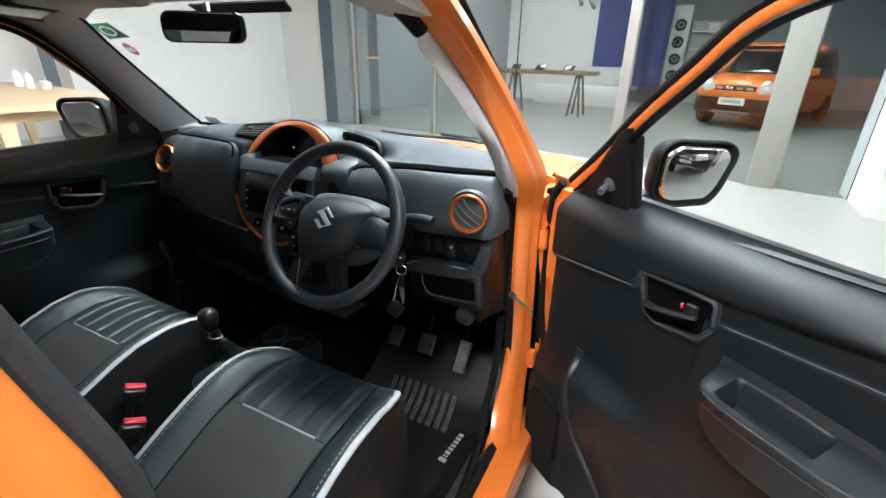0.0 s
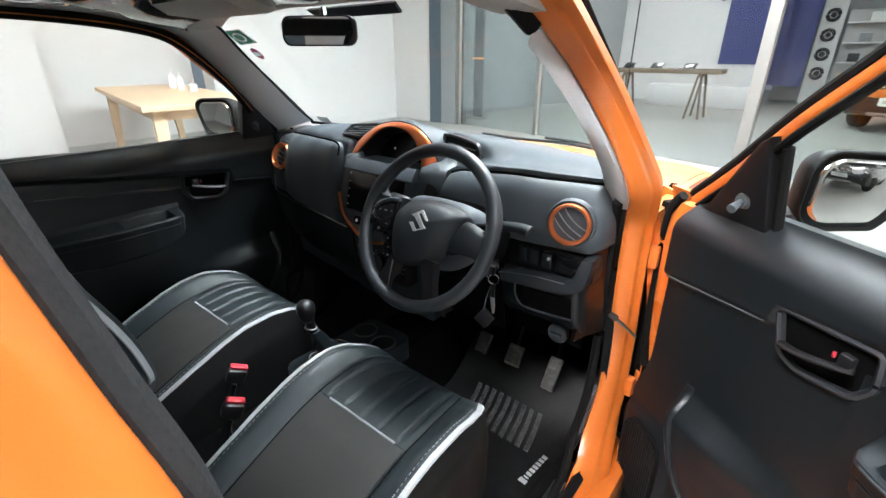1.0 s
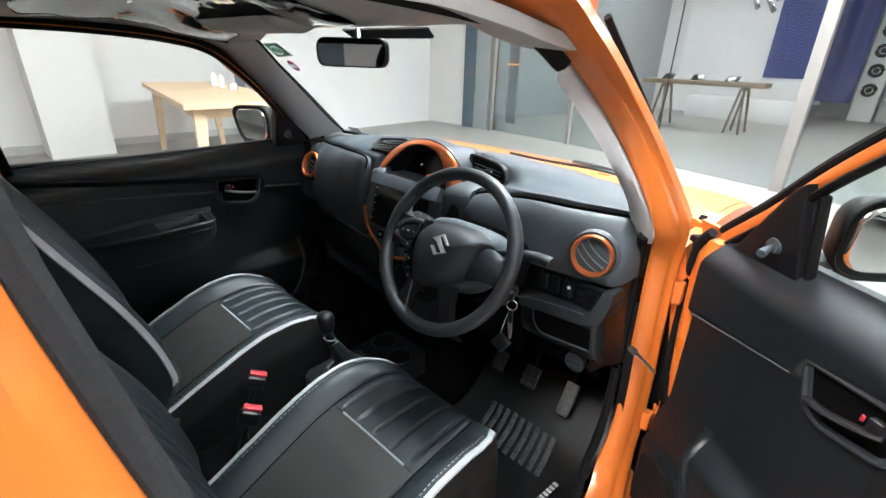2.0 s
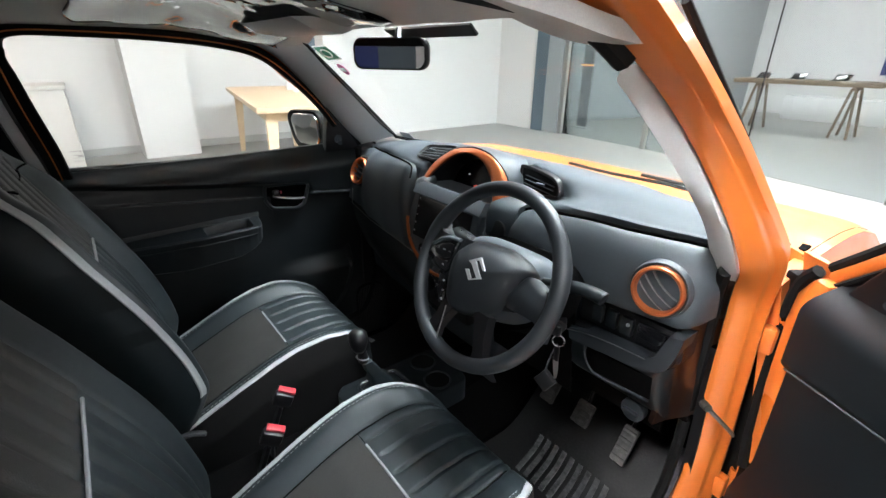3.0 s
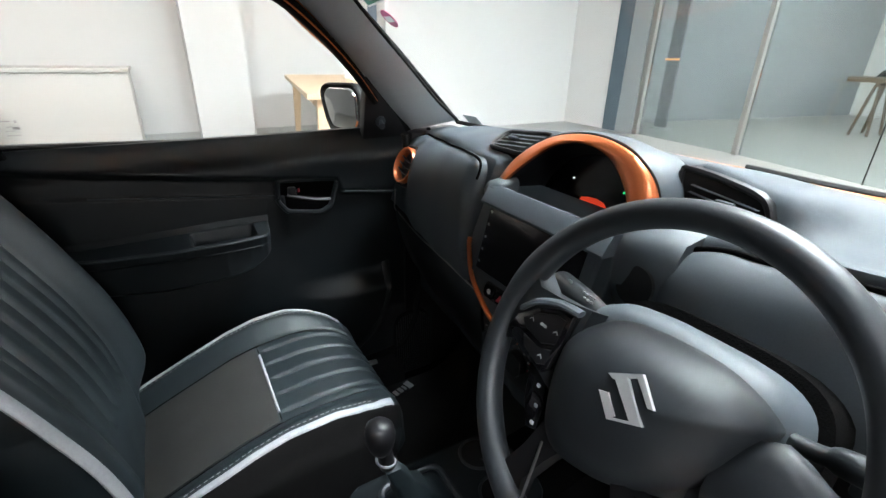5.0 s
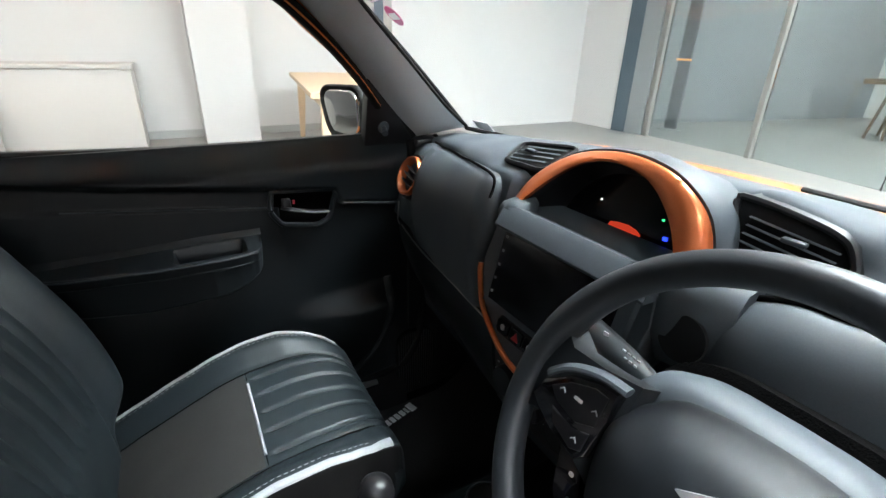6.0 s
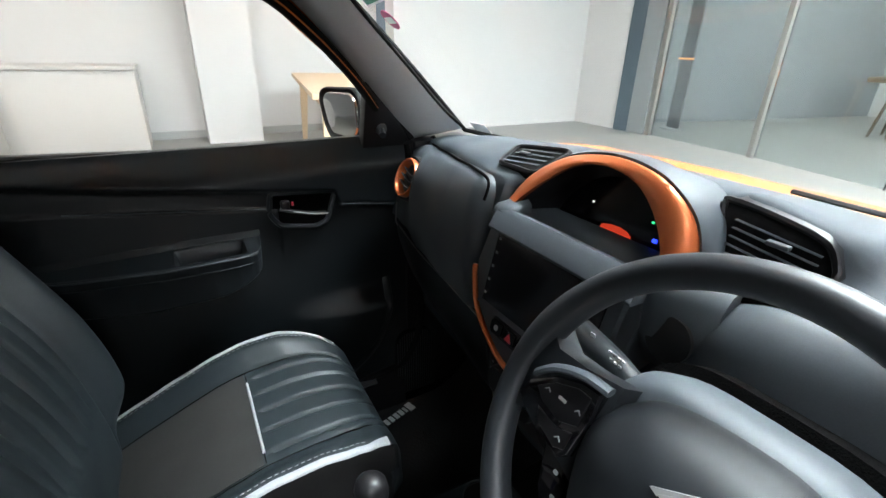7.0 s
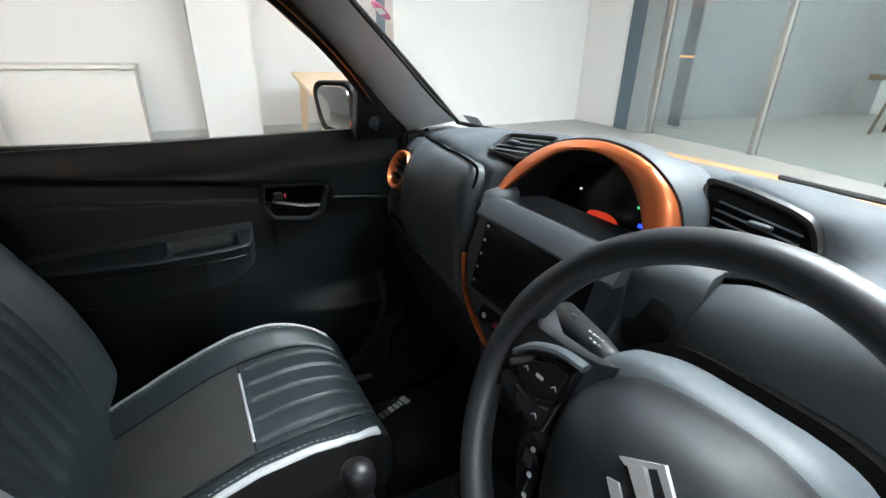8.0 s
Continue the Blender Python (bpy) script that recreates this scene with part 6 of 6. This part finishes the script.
        part("window_divider", bm_tube([P(tum(z) - 0.004, y, z) for y, z in ((3.918, 0.96), (3.914, 1.04), (3.908, 1.125))], 0.009, 8), RUBBER, d, "black upright window run")
    pane = part("window_pane", bm_grid(lambda u, v: P(tum(0.95 + 0.40 * v), 3.15 + u * (lin([(0, 3.96), (0.33, 3.95), (0.55, 3.87), (0.8, 3.77), (1.0, 3.57)], v) - 3.15), 0.95 + 0.40 * v), 8, 10, (s * 0.004, 0, 0)), GLASS, d, "clear door window, fully up")
    pane.visible_shadow = False
    if s < 0:
        for y, z, w, h in ((3.208, 1.055, 0.018, 0.0022), (3.224, 1.054, 0.004, 0.005), (3.212, 1.044, 0.010, 0.0014), (3.222, 1.041, 0.011, 0.005), (3.212, 1.036, 0.016, 0.0012), (3.215, 1.027, 0.022, 0.0014)):
            part("print_bar", bm_box(P(tum(z) - 0.0015, y, z), (0.0006, w, h)), STEEL, pane)
    part("sill_strip", bm_tube([P(0.704, 3.15 + 0.79 * k / 8, 1.003 - 0.030 * k / 8) for k in range(9)], 0.0055, 6, wide=0.012), BLACK, d)
    part("sill_bead", bm_tube([P(0.712, 3.15 + 0.79 * k / 8, 1.007 - 0.030 * k / 8) for k in range(9)], 0.002, 6), STEEL, d)
    sail = part("mirror_sail", bm_prism([(4.075, 0.962), (3.925, 0.962), (3.925, 1.140), (3.945, 1.128)], lambda y, z: P(tum(z) - 0.022, y, z), (s * 0.03, 0, 0), 0.004), BLACK, d, "black triangular mirror base")
    part("mirror_knob", bm_join(bm_cyl(P(0.672, 3.972, 1.018), P(0.662, 3.972, 1.018), 0.016, 0.013), bm_cyl(P(0.664, 3.972, 1.018), P(0.634, 3.962, 1.008), 0.0045, 0.008)), DASH, sail)
    # door mirror turned towards the driver
    i_, o_ = Vector((0.790, 3.968)), Vector((0.974, 3.898))
    ax2 = (o_ - i_).normalized()
    nn = Vector((ax2.y, -ax2.x)) if Vector((ax2.y, -ax2.x)).y < 0 else Vector((-ax2.y, ax2.x))
    mid = (i_ + o_) / 2
    mo = []
    for a, b in rounded(0.196, 0.150, 0.046, 7):
        low_b = 0.5 - b / 0.150
        mo.append((a - 0.050 * low_b * max(0.0, a / 0.098) - 0.012 * low_b * max(0.0, -a / 0.098), b * (1 - 0.12 * max(0.0, a / 0.098))))
    gl = [(a * 0.90 + 0.001, b * 0.90) for a, b in mo]
    mp = lambda a, b, n: P(mid.x + ax2.x * a + nn.x * (n - 0.075 * b), mid.y + ax2.y * a + nn.y * (n - 0.075 * b), 1.030 + b)
    housing = part("mirror_housing", bm_loft([[mp(a * f, b * f, n) for a, b in mo] for f, n in ((0.30, -0.085), (0.62, -0.075), (0.86, -0.050), (0.97, -0.018), (1.0, 0.000), (0.985, 0.008), (0.95, 0.010), (0.915, 0.007), (0.905, 0.003))], caps=True), SIDE, d, "black plastic door mirror housing", angle=60)
    part("mirror_glass", bm_loft([[mp(a * f, b * f, 0.0055 + 0.028 * b * f + 0.0024 * (1 - f * f)) for a, b in gl] for f in (1.0, 0.8, 0.6, 0.4, 0.2, 0.02)]), MIRROR, housing, "convex mirror glass", angle=180)
    part("mirror_arm", bm_tube(curve([P(0.69, 3.985, 0.972), P(0.74, 3.99, 0.97), P(0.80, 3.985, 0.975)], 4), 0.016, 8, wide=0.03), BLACK, d)
    # inner handle
    bez = [(3.838, 0.880), (3.684, 0.889), (3.678, 0.838), (3.700, 0.806), (3.785, 0.792), (3.815, 0.806)]
    loop_ = []
    for k in range(6):
        a_, b_, c_ = Vector(bez[k - 1]), Vector(bez[k]), Vector(bez[(k + 1) % 6])
        for f in (0.0, 0.33, 0.66, 1.0):
            p0, p2 = b_ + (a_ - b_).normalized() * 0.010, b_ + (c_ - b_).normalized() * 0.010
            loop_.append(p0 * (1 - f) ** 2 + b_ * 2 * f * (1 - f) + p2 * f * f)
    hb = part("handle_bezel", bm_tube([P(inner(3.76, 0.84) - 0.004, q.x, q.y) for q in loop_], 0.0065, 8, True, wide=0.0095), RIM, d)
    part("handle_cup", bm_prism([(y * 0.97 + 3.76 * 0.03, z) for y, z in bez], lambda y, z: P(inner(3.76, 0.84) - 0.002, y, z), (s * 0.004, 0, 0)), CARPET_AND_SHADE, hb)
    part("release_lever", bm_tube(curve([P(0.634, 3.700, 0.856), P(0.628, 3.72, 0.850), P(0.626, 3.77, 0.838), P(0.634, 3.806, 0.832)], 4), 0.0045, 8, wide=0.009), BLACK, hb, "black door release lever")
    part("lock_tab", bm_box(P(0.634, 3.712, 0.862), (0.014, 0.020, 0.026), 0.004), BLACK, hb)
    part("lock_mark", bm_box(P(0.630, 3.728, 0.866), (0.004, 0.005, 0.010), 0.0015), RED, hb, "red lock marking")
    # lighter tubes painted as sheen along the panel creases
    part("crease_glint", bm_tube([P(inner(y, ridge(y) + 0.008) - 0.001, y, ridge(y) + 0.003) for y in [3.85 + 0.235 * k / 12 for k in range(13)]], 0.0018, 6), DASH, panel)
    part("crease_glint", bm_tube([P(inner(y, second(y) + 0.006) - 0.004, y, second(y) + 0.001) for y in [3.30 + 0.38 * k / 12 for k in range(13)]], 0.0016, 6), DASH, panel)
    # map pocket and speaker
    pe = lambda z: interp([(0.20, 3.70), (0.27, 3.77), (0.336, 3.846), (0.40, 3.917), (0.45, 3.95), (0.504, 3.968), (0.577, 3.981), (0.66, 3.985)], z) - 0.014
    part("pocket_edge", bm_tube(curve([P(inner(pe(z) - 0.02, z) + 0.003, pe(z), z) for z in (0.25, 0.30, 0.35, 0.40, 0.45, 0.50, 0.545, 0.58, 0.605)], 4), 0.008, 10, wide=0.012), PANEL, panel, "rounded map pocket edge")
    spk = part("speaker_grille", bm_prism([(4.048 + math.copysign(0.064 * abs(math.cos(2 * math.pi * k / 36)) ** 0.5, math.cos(2 * math.pi * k / 36)), 0.300 + math.copysign(0.115 * abs(math.sin(2 * math.pi * k / 36)) ** 0.5, math.sin(2 * math.pi * k / 36))) for k in range(36)], lambda y, z: P(0.634, y, z), (s * 0.012, 0, 0), 0.003), RUBBER, panel, "ribbed speaker grille")
    for k in range(16):
        y = 4.048 + 0.058 * (-1 + 2 * k / 15)
        h = 0.115 * max(0.02, 1 - ((y - 4.048) / 0.064) ** 4) ** 0.25 - 0.006
        part("rib", bm_tube([P(0.6325, y, 0.300 - h), P(0.6325, y, 0.300 + h)], 0.0016, 5), PANEL, spk)
    return d


door_l = door(-1)
door_r = door(1)
door_r.rotation_euler = (0, 0, radians(53))

# ---- furniture of the showroom ----
tb = thing("wooden_table", (-4.7, 5.1, 0), "long pale wooden table with sturdy tapered legs", "table")
tu, tv = Vector((-0.987, 0.163, 0)), Vector((0.163, 0.987, 0))
ta = Vector((-3.3, 4.47, 0))
TZ = 0.86
tp = lambda a, b, z=0.0: ta + tu * a + tv * b + Vector((0, 0, z))
part("tabletop", bm_prism([(0, 0), (2.94, 0), (2.94, 0.95), (0, 0.95)], lambda a, b: tp(a, b, TZ - 0.045), (0, 0, 0.045), 0.004), WOOD, tb)
for a0, b0_, a1, b1_ in ((0.10, 0.09, 2.84, 0.12), (0.10, 0.83, 2.84, 0.86), (0.10, 0.12, 0.13, 0.83)):
    part("apron", bm_prism([(a0, b0_), (a1, b0_), (a1, b1_), (a0, b1_)], lambda a, b: tp(a, b, TZ - 0.13), (0, 0, 0.085)), WOOD, tb)
for a in (0.14, 2.78):
    for b in (0.13, 0.80):
        sa, sb = (-0.05 if a < 1 else 0.05), (-0.04 if b < 0.4 else 0.04)
        part("leg", bm_loft([[tp(a + sa * f + p * w, b + sb * f + q * w, z) for p, q in ((-1, -1), (1, -1), (1, 1), (-1, 1))] for z, w, f in ((0.0, 0.030, 1.0), (0.70, 0.048, 0.0), (TZ - 0.045, 0.048, 0.0))]), WOOD, tb)
for x, y, h, r, mt in ((-4.9, 5.45, 0.16, 0.035, PAPER), (-5.25, 5.5, 0.17, 0.04, PAPER), (-4.6, 5.45, 0.10, 0.05, LAMPGLASS)):
    bt = thing("bottle", (x, y, 0.86), "small pump bottle standing on the wooden table", "bottle", "table bottles")
    part("body", bm_loft([ring_of((x, y, 0.86 + z * h), (0, 0, 1), r * f, 20) for f, z in ((0.95, 0), (1, 0.05), (1, 0.7), (0.6, 0.85), (0.35, 0.9))]), mt, bt)
    part("pump", bm_join(bm_cyl((x, y, 0.86 + 0.9 * h), (x, y, 0.86 + 1.15 * h), 0.006), bm_box((x + 0.015, y, 0.86 + 1.15 * h), (0.05, 0.012, 0.01), 0.002)), PAPER, bt)
ctr = thing("reception_counter", (-6.3, 2.6, 0), "plain white reception counter against the wall", "counter")
part("body", bm_between((-6.70, 1.00, 0), (-6.0, 3.19, 0.90), 0.008), WARMWHITE, ctr)
part("top", bm_between((-6.72, 0.98, 0.90), (-5.97, 3.21, 0.945), 0.006), WARMWHITE, ctr)
ct2 = thing("display_plinth", (-5.4, 1.6, 0), "long warm white display plinth with small label card", "plinth")
part("body", bm_between((-5.9, -2.2, 0), (-4.9, 1.95, 0.92), 0.01), WARMWHITE, ct2)
part("label_card", bm_between((-4.895, 1.55, 0.32), (-4.885, 1.80, 0.46)), PAPER, ct2)
for k in range(3):
    part("text_bar", bm_between((-4.884, 1.58, 0.36 + 0.03 * k), (-4.881, 1.76 - 0.03 * k, 0.368 + 0.03 * k)), BASEB, ct2)

bench = thing("trestle_table", (-2.0, 13.95, 0), "long brown wooden trestle table with three tablets", "table")
part("tabletop", bm_between((-3.12, 13.62, 0.86), (-0.88, 14.28, 0.945), 0.006), BROWNWOOD, bench)
for x in (-2.72, -1.25):
    part("crossbar", bm_between((x - 0.03, 13.72, 0.80), (x + 0.03, 14.18, 0.86)), BROWNWOOD, bench)
    for y, lean in ((13.76, -0.10), (14.14, 0.10)):
        for side in (-1, 1):
            part("leg", bm_tube([(x + side * 0.13, y + lean, 0.0), (x + side * 0.03, y, 0.82)], 0.028, 4), BROWNWOOD, bench)
b0, bd = Vector((-3.1, 13.85, -0.015)), Vector((1, 0, 0))
for a in (0.42, 0.98, 1.62):
    tbv = thing("tablet", tuple(b0 + bd * a + Vector((0, 0, 0.96))), "black tablet on a small stand on the trestle table", "tablet", "tablets")
    c = b0 + bd * a + Vector((0, 0, 1.01))
    part("screen", bm_box(c, (0.24, 0.012, 0.16), 0.004, pose(0, 0, 0, -50, 0, -15)), GLOSS, tbv)
    part("stand", bm_cyl(c - Vector((0, 0, 0.05)), c, 0.02), BLACK, tbv)
blk = thing("low_white_counter", (-1.9, 17.2, 0), "low white display counter", "counter")
part("body", bm_between((-2.95, 16.25, 0), (-0.55, 16.9, 0.50), 0.01), WHITE, blk)
part("shadow_plinth", bm_between((-2.90, 16.30, 0.0), (-0.60, 16.88, 0.03)), BASEB, blk)
sign = thing("wall_emblem", (-2.0, 17.5, 2.4), "large silver emblem of slanted bars on the white wall", "wall emblem")
for a0, a1, c0, c1 in ((-0.30, -0.10, 0.30, 0.06), (-0.12, 0.26, 0.42, -0.02), (0.08, 0.30, 0.48, 0.22)):
    part("bar", bm_prism([(a0, c0), (a0 + 0.10, c0 + 0.06), (a1, c1 + 0.06), (a1 - 0.10, c1)], lambda a, b: Vector((-2.0 + a, 17.44, 2.42 + b)), (0, 0.05, 0), 0.008), CHROME, sign)
nav = thing("wall_banner", (-1.18, 17.48, 1.0), "navy blue panel hung high on the white wall", "banner")
part("panel", bm_between((-1.66, 17.46, 0.97), (-0.72, 17.497, 3.9), 0.004), BANNER, nav)
ban = thing("banner", (-0.23, 18.3, 0.45), "tall navy blue fabric banner", "banner")
part("cloth", bm_grid(lambda u, v: Vector((-0.60 + 0.74 * u, 18.3 + 0.03 * math.sin(u * 9), 0.45 + 3.45 * v)), 24, 10, (0, 0.02, 0)), BANNER, ban)
shelf = thing("accessory_shelf", (0.7, 18.9, 0), "white wall shelf with round wheels and accessories", "shelf")
part("back_panel", bm_between((0.15, 19.0, 0), (0.62, 19.08, 2.6), 0.01), PAPER, shelf)
part("back_panel", bm_between((0.70, 19.0, 0), (1.5, 19.08, 2.2), 0.01), BASEB, shelf)
for j in range(4):
    part("wheel_disc", bm_join(bm_tube(ring_of((0.38, 18.97, 0.75 + 0.45 * j), (0, -1, 0), 0.12, 20), 0.04, 8, True), bm_cyl((0.38, 18.99, 0.75 + 0.45 * j), (0.38, 18.94, 0.75 + 0.45 * j), 0.06)), BLACK, shelf)
for j in range(4):
    part("shelf_board", bm_between((0.70, 18.75, 0.55 + 0.45 * j), (1.5, 19.0, 0.58 + 0.45 * j)), PAPER, shelf)
    part("box", bm_between((0.80 + 0.1 * j, 18.8, 0.58 + 0.45 * j), (1.0 + 0.12 * j, 18.95, 0.78 + 0.45 * j), 0.01), (WOOD, BLACK, STEELBLUE, PAPER)[j], shelf)
solo("wall_hall", bm_between((-0.55, 19.6, 0), (13.6, 19.8, 3.9)), HALL, "dim grey far wall of the hall", kind="structure")
tot = thing("totem_sign", (-4.68, 11.0, 0), "slim dark standing sign with a lit orange strip", "sign")
part("base", bm_between((-4.86, 10.92, 0), (-4.50, 11.12, 0.03), 0.008), BASEB, tot)
part("panel", bm_between((-4.78, 11.0, 0.03), (-4.56, 11.05, 2.05), 0.01), TOTEM, tot)
part("strip", bm_between((-4.80, 10.985, 1.13), (-4.54, 10.998, 1.16)), ORANGE_GLOW, tot, "lit orange strip")


# ---- other cars on show ----
def show_car(name, m, paint, label):
    """Small five-door hatchback, front towards +y; m: its pose."""
    th = new(name)
    BASE[th] = Matrix.Identity(4)
    tagged(th, label, "car")

    def ring(y, w, z0, z1, r=0.12):
        return [Vector((-w + r, y, z0)), Vector((w - r, y, z0)), Vector((w, y, z0 + r)), Vector((w, y, z1 - 1.2 * r)), Vector((w - 1.4 * r, y, z1)), Vector((-w + 1.4 * r, y, z1)), Vector((-w, y, z1 - 1.2 * r)), Vector((-w, y, z0 + r))]

    part("body", bm_loft([ring(*q) for q in ((-1.78, 0.60, 0.42, 0.90), (-1.72, 0.70, 0.32, 1.0), (-1.4, 0.75, 0.24, 1.02), (-0.5, 0.76, 0.22, 1.0), (0.6, 0.76, 0.22, 0.98), (0.9, 0.75, 0.22, 0.99), (1.4, 0.74, 0.24, 0.93), (1.68, 0.72, 0.28, 0.84), (1.76, 0.64, 0.34, 0.76))]), paint, th, angle=50)
    part("cabin", bm_loft([[Vector((-w, y, 0.95)), Vector((w, y, 0.95)), Vector((w * 0.98, y, z * 0.5 + 0.475)), Vector((w * 0.84, y, z)), Vector((-w * 0.84, y, z)), Vector((-w * 0.98, y, z * 0.5 + 0.475))] for y, w, z in ((-1.70, 0.66, 1.10), (-1.45, 0.70, 1.47), (-1.0, 0.71, 1.54), (0.0, 0.71, 1.55), (0.25, 0.70, 1.50), (0.80, 0.68, 1.02))]), GLOSS, th, "dark glazed cabin", angle=30)
    part("roof", bm_loft([[Vector((-w, y, z)), Vector((w, y, z)), Vector((w * 0.9, y, z + 0.03)), Vector((-w * 0.9, y, z + 0.03))] for y, w, z in ((-1.5, 0.58, 1.46), (-1.0, 0.60, 1.53), (0.0, 0.60, 1.545), (0.28, 0.58, 1.50))]), paint, th)
    for s in (-1, 1):
        part("windscreen_post", bm_tube([(s * 0.60, 0.26, 1.50), (s * 0.67, 0.84, 1.0)], 0.03, 6), paint, th)
        part("headlamp", bm_loft([ring_of((s * 0.52, 1.70 + o, 0.76), (0.25 * s, 1, 0.1), r, 18) for r, o in ((0.13, -0.03), (0.125, 0.03), (0.08, 0.06), (0.02, 0.07))]), LAMPGLASS, th, "clear headlamp")
        part("door_mirror", bm_box((s * 0.84, 0.55, 1.05), (0.17, 0.09, 0.13), 0.03), paint, th)
        for y in (1.18, -1.20):
            wh = part("wheel", bm_loft([ring_of((s * (0.68 + o), y, 0.29), (1, 0, 0), r, 32) for r, o in ((0.20, -0.09), (0.28, -0.085), (0.29, -0.06), (0.29, 0.06), (0.28, 0.085), (0.20, 0.09))]), TYRE, th, "black tyre")
            part("rim", bm_loft([ring_of((s * (0.68 + o), y, 0.29), (1, 0, 0), r, 20) for r, o in ((0.20, 0.05), (0.195, 0.088), (0.15, 0.075), (0.04, 0.085))]), STEEL, wh)
    part("bumper", bm_loft([[Vector((-w, y, z0)), Vector((w, y, z0)), Vector((w, y, z1)), Vector((-w, y, z1))] for y, w, z0, z1 in ((1.55, 0.745, 0.24, 0.58), (1.72, 0.70, 0.26, 0.58), (1.79, 0.58, 0.30, 0.56))]), BLACK, th, "black lower bumper")
    part("grille", bm_box((0, 1.755, 0.74), (0.72, 0.05, 0.10), 0.02), BLACK, th)
    for k in range(4):
        part("grille_bar", bm_box((-0.27 + 0.18 * k, 1.785, 0.74), (0.12, 0.02, 0.05), 0.008), CHROME, th)
    part("skid_plate", bm_box((0, 1.78, 0.30), (0.70, 0.06, 0.05), 0.015), STEEL, th)
    pl_ = part("number_plate", bm_box((0, 1.805, 0.50), (0.46, 0.012, 0.13), 0.004), PAPER, th, "white plate with plain bars")
    part("plate_bar", bm_box((0, 1.813, 0.50), (0.34, 0.004, 0.055)), BASEB, pl_)
    th.matrix_basis = m
    return th


show_car("orange_hatchback", pose(2.47, 15.3, 0, 0, 0, 155), PAINT, "orange hatchback parked behind the glass partition")
show_car("dark_hatchback", pose(9.8, 0.1, 0, 0, 0, 75), NAVYDARK, "dark brown hatchback parked across the showroom")
